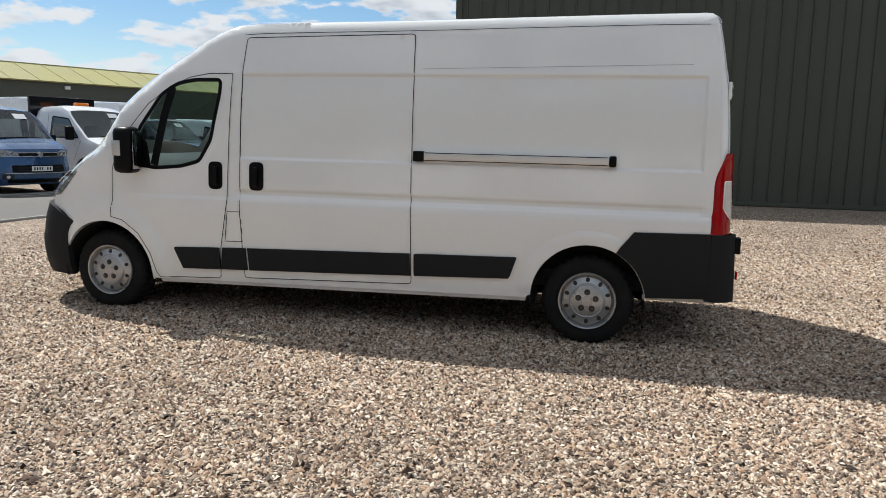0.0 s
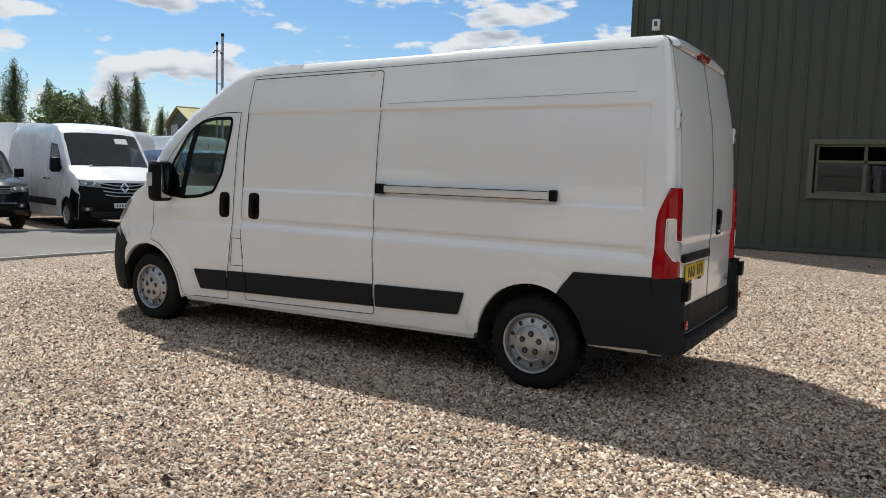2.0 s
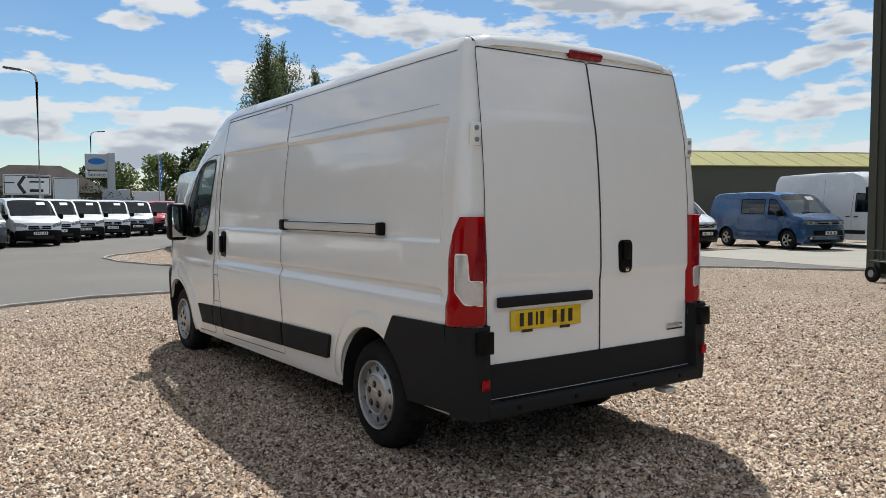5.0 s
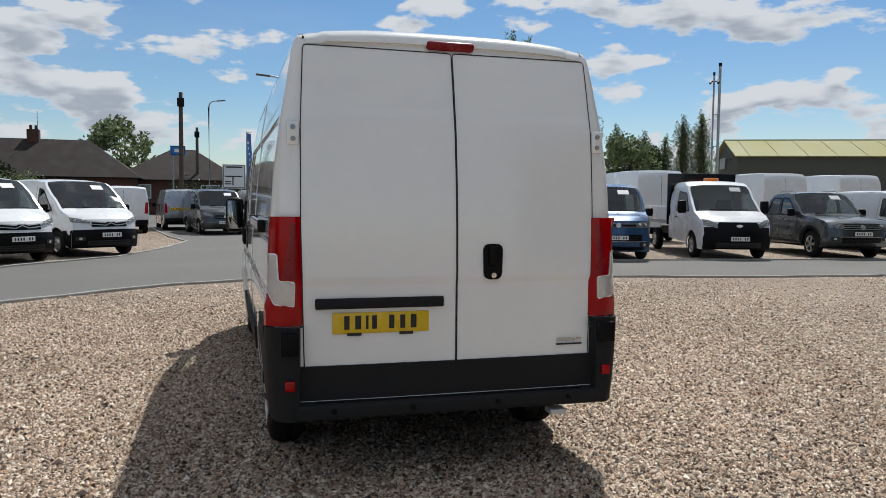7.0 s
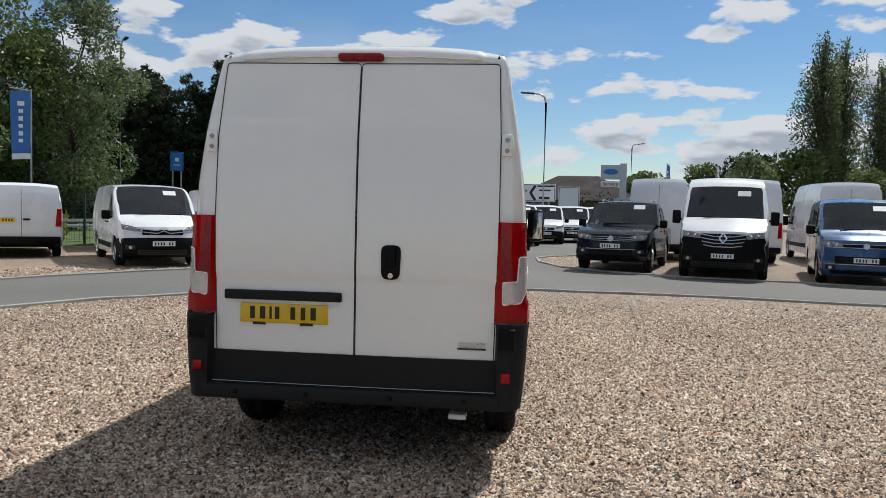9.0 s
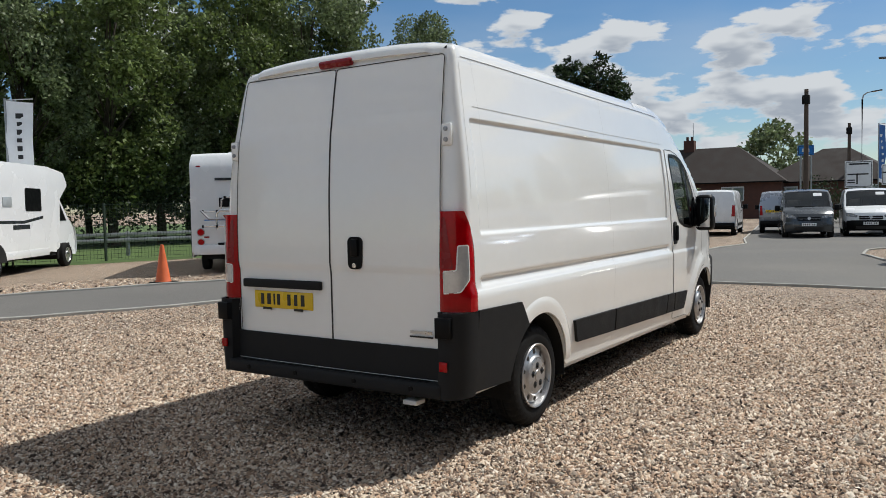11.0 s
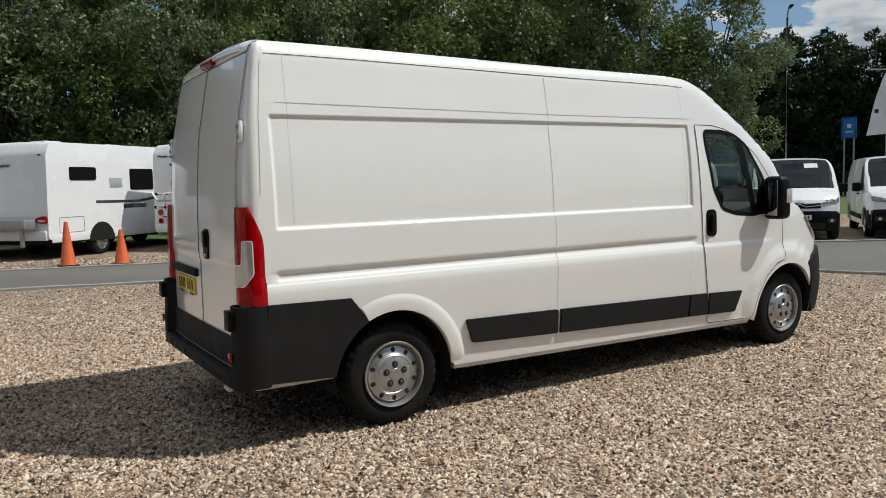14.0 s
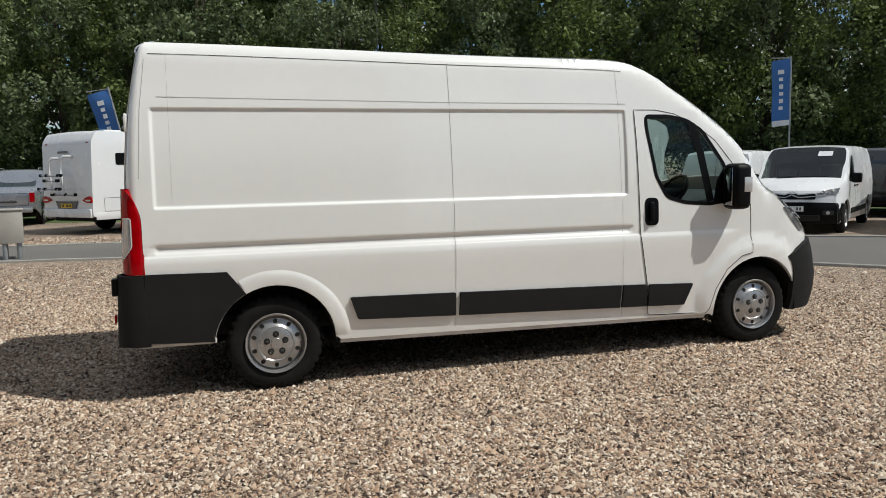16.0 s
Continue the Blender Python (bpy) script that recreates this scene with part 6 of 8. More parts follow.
KINDS = {
    "mid": dict(name="mid_van", L=4.96, half=0.96, r=0.33, axles=(1.56, -1.71), sill=0.28, bump_z=0.66,
                top=[(-2.40, 0.36), (-2.47, 0.60), (-2.47, 1.0), (-2.42, 1.55), (-2.33, 1.82), (-2.18, 1.89), (-1.0, 1.92), (0.3, 1.91), (0.78, 1.86), (1.70, 1.20), (1.82, 1.15), (2.15, 1.05), (2.38, 0.93), (2.44, 0.84), (2.47, 0.68), (2.49, 0.5), (2.45, 0.30), (2.38, 0.22)],
                cuts=(5, 8, 9, 12, 14), windows=[[(0.58, 1.16), (1.38, 1.16), (1.20, 1.34), (0.86, 1.66), (0.62, 1.70)]], seams=[[(0.45, 0.35), (0.42, 1.0), (0.50, 1.74)], [(1.20, 0.62), (1.42, 1.10)], [(-0.75, 0.35), (-0.75, 1.78)]],
                handles=[(0.62, 1.02), (0.25, 1.02)], mirror=(1.22, 1.20), cab=(0.35, 1.02), dash=1.35, strip=(-1.25, 1.05, 0.40, 0.52),
                lamp=[(0.50, 0.83), (0.86, 0.88), (0.88, 1.0), (0.70, 0.97), (0.48, 0.90)], grille=[(rect(-0.46, 0.46, 0.76, 0.88), M_black), (rect(-0.55, 0.55, 0.30, 0.42), M_ink)], bars=[], chrome=([(-0.66, 0.915), (-0.14, 0.865), (0, 0.925), (0.14, 0.865), (0.66, 0.915)], [(-0.62, 0.845), (-0.14, 0.800), (0, 0.860), (0.14, 0.800), (0.62, 0.845)]), fog=[(0.70, 0.47)], slats=(0.34, 0.385), plate_z=0.56, tail=[(0.78, 0.82), (0.92, 0.82), (0.92, 1.28), (0.82, 1.28)],
                shell=dict(pull=0.30, taper=0.20, tumble=0.11)),
    "large": dict(name="large_van", L=5.90, half=1.0, r=0.345, axles=(1.95, -1.75), sill=0.30, bump_z=0.66,
                  top=[(-2.88, 0.38), (-2.94, 0.6), (-2.95, 1.2), (-2.92, 2.0), (-2.86, 2.52), (-2.72, 2.68), (-1.0, 2.72), (0.75, 2.70), (1.22, 2.52), (1.55, 2.10), (2.12, 1.36), (2.30, 1.27), (2.62, 1.15), (2.84, 1.02), (2.90, 0.86), (2.94, 0.66), (2.95, 0.45), (2.88, 0.26)],
                  cuts=(5, 9, 10, 13, 14), windows=[[(1.00, 1.30), (1.88, 1.30), (1.72, 1.55), (1.42, 1.92), (1.02, 1.96)]], seams=[[(0.88, 0.4), (0.84, 1.2), (0.92, 2.1)], [(1.62, 0.68), (1.95, 1.22)], [(-0.42, 0.4), (-0.42, 2.5)]],
                  handles=[(1.05, 1.12), (0.70, 1.12)], mirror=(1.80, 1.42), mirror_h=0.36, cab=(0.75, 1.15), dash=1.75, strip=(-1.3, 1.45, 0.50, 0.64),
                  lamp=[(0.56, 0.84), (0.88, 0.92), (0.90, 1.08), (0.72, 1.04), (0.54, 0.95)], grille=[(rect(-0.50, 0.50, 0.68, 0.95, 0.06), M_black), (rect(-0.6, 0.6, 0.32, 0.46), M_ink)], bars=[(-0.46, 0.46, 0.84)], plate_z=0.56, emblem=(0.90, 0.06), tail=[(0.84, 0.85), (0.96, 0.85), (0.96, 1.35), (0.86, 1.35)],
                  shell=dict(pull=0.26, taper=0.16, tumble=0.13)),
    "master": dict(name="large_van", L=5.55, half=1.03, r=0.345, axles=(1.92, -1.76), sill=0.30, bump_z=0.98,
                   top=[(-2.70, 0.40), (-2.76, 0.6), (-2.77, 1.2), (-2.74, 1.9), (-2.66, 2.34), (-2.52, 2.44), (-1.0, 2.47), (0.5, 2.46), (1.0, 2.38), (1.22, 2.22), (1.95, 1.46), (2.10, 1.38), (2.42, 1.26), (2.66, 1.14), (2.72, 1.05), (2.76, 0.82), (2.77, 0.5), (2.70, 0.24)],
                   cuts=(5, 9, 10, 13, 14), windows=[[(0.75, 1.38), (1.66, 1.38), (1.5, 1.60), (1.22, 1.94), (0.77, 1.98)]], seams=[[(0.62, 0.4), (0.60, 1.2), (0.66, 2.1)], [(1.48, 0.72), (1.78, 1.30)], [(-0.6, 0.4), (-0.6, 2.3)]],
                   handles=[(0.80, 1.15), (0.45, 1.15)], mirror=(1.62, 1.48), mirror_h=0.34, cab=(0.5, 1.2), dash=1.55, strip=(-1.1, 1.30, 0.52, 0.68),
                   lamp=[(0.52, 0.98), (0.90, 1.02), (0.92, 1.16), (0.62, 1.12), (0.50, 1.07)], grille=[(rounded([(-0.52, 1.10), (-0.40, 0.72), (0.40, 0.72), (0.52, 1.10)], 0.05), M_black), (rect(-0.7, 0.7, 0.30, 0.44), M_ink)], bars=[], chrome=([(-0.54, 1.09), (-0.2, 1.035), (0.2, 1.035), (0.54, 1.09)], [(-0.50, 1.00), (-0.2, 0.955), (0.2, 0.955), (0.50, 1.00)], [(-0.47, 0.915), (-0.2, 0.875), (0.2, 0.875), (0.47, 0.915)], [(-0.43, 0.83), (-0.2, 0.795), (0.2, 0.795), (0.43, 0.83)]), fog=[(0.78, 0.50)], slats=(0.34, 0.40), plate_z=0.58, diamond=(1.0, 0.115), tail=[(0.86, 0.85), (0.98, 0.85), (0.98, 1.40), (0.88, 1.40)],
                   shell=dict(pull=0.24, taper=0.15, tumble=0.14)),
    "bus": dict(name="compact_van", L=4.95, half=0.95, r=0.34, axles=(1.50, -1.52), sill=0.27, bump_z=0.46,
                top=[(-2.38, 0.36), (-2.46, 0.6), (-2.47, 1.0), (-2.40, 1.55), (-2.30, 1.86), (-2.14, 1.95), (-1.0, 1.98), (0.4, 1.97), (0.92, 1.88), (1.68, 1.25), (1.82, 1.19), (2.15, 1.12), (2.36, 1.02), (2.42, 0.90), (2.46, 0.70), (2.47, 0.48), (2.43, 0.30), (2.36, 0.22)],
                cuts=(5, 8, 9, 12, 15), windows=[[(0.60, 1.20), (1.42, 1.20), (1.22, 1.42), (0.92, 1.72), (0.62, 1.75)], [(-0.75, 1.22), (0.42, 1.22), (0.42, 1.74), (-0.75, 1.74)]], seams=[[(0.50, 0.35), (0.50, 1.80)], [(1.18, 0.66), (1.42, 1.15)], [(-0.85, 0.35), (-0.85, 1.80)]],
                handles=[(0.66, 1.08)], mirror=(1.28, 1.25), cab=(-0.9, 1.05), dash=1.35, bumper=None, bump_side=False,
                lamp=[(0.48, 0.86), (0.84, 0.88), (0.86, 1.02), (0.62, 1.0), (0.46, 0.96)], grille=[(rect(-0.47, 0.47, 0.86, 0.97, 0.02), M_black), (rect(-0.62, 0.62, 0.52, 0.68), M_black), (rect(-0.7, 0.7, 0.28, 0.36), M_black)], bars=[(-0.8, 0.8, 0.875), (-0.47, 0.47, 0.955), (-0.75, 0.75, 0.50)], fog=[(0.70, 0.42)], slats=(0.56, 0.62), plate_z=0.60, emblem=(0.915, 0.065), tail=[(0.78, 0.85), (0.90, 0.85), (0.90, 1.25), (0.80, 1.25)],
                shell=dict(pull=0.24, taper=0.15, tumble=0.11)),
    "pickup": dict(name="pickup_truck", L=5.25, half=0.97, r=0.385, axles=(1.62, -1.48), sill=0.36, bump_z=0.62,
                   top=[(-2.56, 0.55), (-2.62, 0.7), (-2.62, 1.06), (-2.58, 1.12), (-1.10, 1.13), (-1.05, 1.20), (-0.82, 1.74), (-0.66, 1.80), (0.0, 1.83), (0.30, 1.80), (1.02, 1.22), (1.25, 1.17), (1.8, 1.13), (2.35, 1.05), (2.52, 0.97), (2.58, 0.80), (2.62, 0.62), (2.60, 0.45), (2.50, 0.34)],
                   cuts=(4, 9, 10, 14, 16), windows=[[(-0.92, 1.18), (-0.18, 1.18), (-0.20, 1.68), (-0.68, 1.68)], [(-0.08, 1.18), (0.82, 1.20), (0.66, 1.36), (0.28, 1.66), (-0.10, 1.69)]], seams=[[(-0.13, 0.45), (-0.13, 1.72)], [(0.92, 0.55), (0.88, 1.16)], [(-1.06, 0.9), (-1.08, 1.12)]],
                   handles=[(0.05, 1.05), (-0.75, 1.05)], mirror=(0.78, 1.26), cab=(-1.0, 1.05), dash=0.78, flare=True, bumper=None, doors=False,
                   lamp=[(0.50, 0.84), (0.86, 0.86), (0.88, 0.98), (0.66, 0.98), (0.50, 0.95)], grille=[(rect(-0.48, 0.48, 0.80, 0.96, 0.02), M_black), (rect(-0.55, 0.55, 0.46, 0.60), M_black)], bars=[(-0.50, 0.50, 0.83), (-0.50, 0.50, 0.875), (-0.50, 0.50, 0.925), (-0.62, 0.62, 0.615)], fog=[(0.72, 0.56)], slats=(0.49, 0.53), roof_rail=(-0.62, 0.12, 0.66, 1.90), plate_z=0.70, emblem=(0.88, 0.075), tail=[(0.80, 0.78), (0.95, 0.78), (0.95, 1.08), (0.80, 1.08)],
                   shell=dict(pull=0.22, taper=0.12, tumble=0.14, z_belt=1.12)),
    "small": dict(name="small_van", L=4.42, half=0.92, r=0.315, axles=(1.34, -1.38), sill=0.26, bump_z=0.60,
                  top=[(-2.12, 0.36), (-2.20, 0.6), (-2.20, 1.0), (-2.14, 1.5), (-2.06, 1.74), (-1.92, 1.82), (-0.8, 1.84), (0.3, 1.82), (0.62, 1.74), (1.36, 1.16), (1.5, 1.11), (1.85, 1.02), (2.08, 0.90), (2.14, 0.80), (2.18, 0.62), (2.20, 0.45), (2.15, 0.28), (2.08, 0.22)],
                  cuts=(5, 8, 9, 12, 14), windows=[[(0.40, 1.10), (1.15, 1.10), (0.98, 1.28), (0.66, 1.56), (0.42, 1.60)]], seams=[[(0.28, 0.35), (0.28, 1.66)], [(1.0, 0.60), (1.18, 1.05)], [(-0.72, 0.35), (-0.72, 1.70)]],
                  handles=[(0.45, 0.98), (0.10, 0.98)], mirror=(1.02, 1.14), cab=(0.15, 0.98), dash=1.1,
                  lamp=[(0.46, 0.74), (0.82, 0.80), (0.83, 0.93), (0.64, 0.90), (0.44, 0.82)], grille=[(rect(-0.40, 0.40, 0.66, 0.80, 0.03), M_black), (rect(-0.5, 0.5, 0.30, 0.42), M_ink)], bars=[(-0.38, 0.38, 0.73)], plate_z=0.52, emblem=(0.75, 0.06), tail=[(0.76, 0.80), (0.88, 0.80), (0.88, 1.22), (0.79, 1.22)],
                  shell=dict(pull=0.26, taper=0.20, tumble=0.11)),
}
for k_ in ("bus", "pickup"):
    KINDS[k_].pop("bumper")


def painted(kind, paint):
    KINDS[kind]["bumper"] = paint


ROW_A, ROW_B, ROW_C, ROW_D = "vehicles facing the service road", "vans by the bend", "vans along the far lane", "tall vans parked behind"
painted("pickup", M_darkblue)
vehicle("pickup", -13.55, 3.38, -16, M_darkblue, "dark blue-black double-cab pickup truck on gravel beside the road", "pickup", group=ROW_A, steel=False)
vehicle("master", -12.15, 5.78, -15, M_white2, "white high-roof panel van with a black grille and bumper", "van", group=ROW_A)
painted("bus", M_blue)
vehicle("bus", -11.6, 8.75, -16, M_blue, "metallic blue windowed compact van with bright grille bars", "van", group=ROW_A, steel=False)
painted("pickup", M_greyp)
vehicle("pickup", -11.1, 15.85, -12, M_greyp, "dark grey double-cab pickup truck on gravel", "pickup", group=ROW_A, steel=False)
vehicle("mid", -11.3, 19.3, -6, M_white2, "white mid-size panel van facing the road", "van", group=ROW_A)


def tipper_dress(v, sh, K):
    part("beacon_bar", box_bm((0.16, 0.42, 0.10), (0.55, 0, 2.19), 0.03, None, None, 3), M_orange, v, "orange flashing-light bar")
    part("beacon_base", box_bm((0.10, 0.30, 0.05), (0.55, 0, 2.115), 0.01), M_black, v)
    part("headboard", box_bm((0.08, 2.06, 1.55), (-0.28, 0, 1.62), 0.015), M_darkblue, v, "dark load headboard", False)
    part("load_bed", box_bm((2.75, 2.06, 0.10), (-1.70, 0, 0.92), 0.01), M_galv, v, "", False)
    for s in (-1, 1):
        for k in range(3):
            part("drop_side", box_bm((0.90, 0.05, 0.42), (-0.80 - 0.92 * k, s * 1.02, 1.18), 0.012), M_white2, v, "white drop side", False)
    part("tailboard", box_bm((0.05, 2.02, 0.42), (-3.06, 0, 1.18), 0.012), M_white2, v, "", False)
    for k in range(12):
        part("cab_guard_bar", box_bm((0.02, 0.03, 0.62), (-0.20, -0.7 + k * 0.127, 1.75)), M_galv, v, "", False)


KINDS["tipper"] = dict(KINDS["large"], name="tipper_truck", top=[(-0.10, 0.46), (-0.14, 0.6), (-0.15, 1.2), (-0.14, 1.9), (-0.06, 2.02), (0.10, 2.09), (0.5, 2.11), (0.9, 2.09), (1.18, 1.98), (1.5, 1.66), (1.98, 1.28), (2.18, 1.22), (2.56, 1.12), (2.80, 1.0), (2.88, 0.86), (2.94, 0.70), (2.95, 0.45), (2.88, 0.26)],
                       cuts=(4, 8, 10, 13, 14), windows=[[(0.55, 1.28), (1.72, 1.28), (1.50, 1.52), (1.28, 1.78), (0.60, 1.84)]], seams=[[(0.42, 0.45), (0.42, 1.92)], [(1.55, 0.68), (1.82, 1.2)]], handles=[(0.60, 1.10)], mirror=(1.62, 1.38), cab=(0.0, 1.1), dash=1.55, doors=False, strip=None,
                       grille=[(rounded([(-0.52, 1.0), (-0.62, 0.62), (0.62, 0.62), (0.52, 1.0)], 0.05), M_black), (rect(-0.6, 0.6, 0.32, 0.46), M_ink)], tail=[(0.80, 0.50), (0.84, 0.50), (0.84, 0.54), (0.80, 0.54)])


def tipper(x, y, heading, label):
    K = KINDS["tipper"]
    sh = Shell(K["top"], 1.0, 5.9, **K["shell"])
    xf, xr, r, ar = 1.95, -1.75, 0.345, 0.42
    h = radians(heading)
    v = empty("tipper_truck", pose(x - xf * math.cos(h), y - xf * math.sin(h), 0, 0, 0, heading), label, "truck", ROW_A)
    outline = sh.edge + arc(xf, r, ar, -10, 190, 14) + [(1.45, 0.40)]
    wins = [rounded(w, 0.04, 3) for w in K["windows"]]
    for s in (-1, 1):
        part("side_panel", skin(outline, sh.side(s), wins, 0.11, (0, -s * 0.04, 0), flip=(s > 0)), M_white2, v)
        for w in wins:
            g = part("side_window", skin(w, sh.side(s, -0.008), (), 0.12, flip=(s > 0)), M_glassd, v, "dark side window")
            part("window_seal", strip(w, 0.035, sh.side(s, 0.004), True), M_black, g)
        for d in K["seams"]:
            part("door_gap", strip(d, 0.010, sh.side(s, 0.003)), M_seal, v)
        part("door_handle", box_bm((0.16, 0.03, 0.035), (0.6, s * (sh.y(0.6, 1.1) + 0.012), 1.1), 0.01), M_black, v)
        part("door_mirror", box_bm((0.14, 0.22, 0.36), (1.62, s * 1.16, 1.40), 0.04), M_black, v, "black door mirror")
    i = K["cuts"]
    for nm, a, c, mt in (("cab_back", 0, i[0], M_white2), ("roof", i[0], i[1], M_white2), ("bonnet", i[2], i[3], M_white2), ("front_panel", i[3], i[4], M_white2), ("front_bumper", i[4], 17, M_black)):
        part(nm, sh.ribbon(a, c), mt, v)
    part("windscreen", sh.ribbon(i[1], i[2], -0.93, 0.93), M_glassd, v, "dark reflecting windscreen")
    for a, c in ((-1.0, -0.93), (0.93, 1.0)):
        part("windscreen_pillar", sh.ribbon(i[1], i[2], a, c, 2), M_white2, v)
    part("dashboard", box_bm((0.5, 1.6, 0.36), (1.55, 0, 1.05), 0.06), M_interior, v)
    for yy in (-0.48, 0.48):
        part("seat", box_bm((0.16, 0.46, 0.72), (0.35, yy, 1.25), 0.06, (0, -10, 0)), M_seat, v)
    part("chassis", box_bm((5.4, 0.9, 0.22), (-0.2, 0, 0.62), 0.02), M_dark, v)
    part("wheel_arch_liner", box_bm((0.8, 1.5, 0.45), (xf, 0, 0.55), 0.03), M_dark, v)
    for cx in (xf, xr):
        for s in (-1, 1):
            fleet_wheel(v, cx, s * 0.98, s, r, "steel")
    fr = sh.front
    for poly in (K["lamp"], mirrored(K["lamp"])):
        lamp = part("headlamp", skin(poly, fr(0.014), (), 0.05, (-0.03, 0, 0)), M_head, v, "clear headlamp")
        cy, cz2 = sum(p[0] for p in poly) / len(poly), sum(p[1] for p in poly) / len(poly)
        for dy in (-0.09, 0.07):
            q = fr(0.016)(cy + dy, cz2 - 0.005)
            refl = lathe_bm([(0.040, 0.0), (0.036, 0.006), (0.026, -0.002), (0.0, -0.008)], 12)
            bmesh.ops.rotate(refl, cent=(0, 0, 0), matrix=Euler((0, 0, radians(-90))).to_matrix(), verts=refl.verts)
            bmesh.ops.translate(refl, vec=q, verts=refl.verts)
            part("lamp_reflector", refl, M_chrome, lamp, "bright round reflector")
    for poly, mt in K["grille"]:
        part("grille", skin(poly, fr(0.012), (), 0.06, (-0.02, 0, 0)), mt, v)
    part("emblem", skin([(0.09 * math.cos(a), 0.90 + 0.04 * math.sin(a)) for a in np.linspace(0, 6.0, 14)], fr(0.03), (), 0.05, (-0.01, 0, 0)), M_chrome, v)
    plate_on(v, fr(0.018), 0, 0.56, 0.50, 0.11, M_plate, 1, "white front number plate")
    part("price_card", box_bm((0.16, 0.30, 0.004), (1.32, 0.42, 1.90), 0, (0, 45, 0)), M_signw, v, "white price card in the windscreen", False)
    part("wiper", box_bm((0.03, 1.1, 0.02), (1.96, 0.05, 1.33), 0.005, (0, 0, 3)), M_black, v)
    tipper_dress(v, sh, K)
    return v


tipper(-11.45, 12.25, -16, "white drop-side tipper truck with an orange beacon bar")
# tall vans behind, tails towards the road
for x, y, hd in ((-18.9, 5.5, 172), (-18.4, 8.3, 172), (-19.0, 11.6, 172), (-18.8, 14.9, 172), (-18.9, 20.6, 172), (-18.9, 24.3, 172)):
    vehicle("large", x - 1.2, y, hd, M_white2, "tall white panel van parked with its rear doors to the road", "van", axle=False, group=ROW_D)
# vans by the bend
vehicle("mid", -10.5, -7.9, 37, M_white2, "white mid-size panel van with a black lower bumper", "van", group=ROW_B)
vehicle("mid", -12.65, -6.05, 40, M_white2, "white mid-size panel van with a black lower bumper", "van", group=ROW_B)
vehicle("mid", -14.7, -4.45, 36, M_white2, "white mid-size panel van with a black lower bumper", "van", group=ROW_B)
vehicle("mid", -11.8, -12.3, 215, M_white2, "white mid-size panel van seen from its rear doors", "van", axle=False, group=ROW_B)
painted("mid", M_greyp)
vehicle("mid", -15.9, -11.2, 215, M_greyp, "dark grey mid-size van parked facing the trees", "van", axle=False, group=ROW_B)
painted("mid", M_black)
vehicle("mid", -27.55, -5.2, 188, M_white2, "white mid-size panel van seen from its rear doors", "van", axle=False, group=ROW_C)
vehicle("mid", -28.7, -8.6, 188, M_white2, "white mid-size panel van seen from its rear doors", "van", axle=False, group=ROW_C)
painted("small", M_silver)
vehicle("small", -30.6, -3.0, 190, M_silver, "silver small van seen from the rear", "van", axle=False, group=ROW_C)
painted("small", M_greyp)
vehicle("small", -26.0, -1.3, 12, M_greyp, "dark grey small van with a bright emblem", "van", group=ROW_C, steel=False)
painted("small", M_black)
for x, y, hd, pm, lb in ((-27.3, 0.7, 8, M_white2, "white small van with a dark lower bumper"), (-30.2, 1.9, 2, M_white2, "white small van with a dark lower bumper"), (-32.4, 3.3, -2, M_white2, "white small van with a dark lower bumper"),
                         (-34.4, 4.9, -4, M_white2, "white small van with a dark lower bumper"), (-36.3, 6.5, -4, M_silver, "silver small van in the row"), (-38.4, 8.6, -4, M_redp, "bright red small van in the row"), (-40.8, 10.0, -4, M_silver, "pale silver small car in the row"), (-43.5, 12.2, -4, M_white2, "white small van with a dark lower bumper")):
    vehicle("small", x, y, hd, pm, lb, "van", group=ROW_C)
# beyond the green building's corner
painted("bus", M_blue)
vehicle("bus", -8.55, 22.3, -15, M_blue, "bright blue compact van on the concrete apron", "van", steel=False)
vehicle("large", -6.9, 25.2, -15, M_white2, "tall white panel van beside the blue van", "van", steel=False)
painted("pickup", M_silver)
vehicle("pickup", 8.55, -22.6, -93, M_silver, "silver pickup truck with its tailgate to the road", "pickup", axle=False, steel=False)


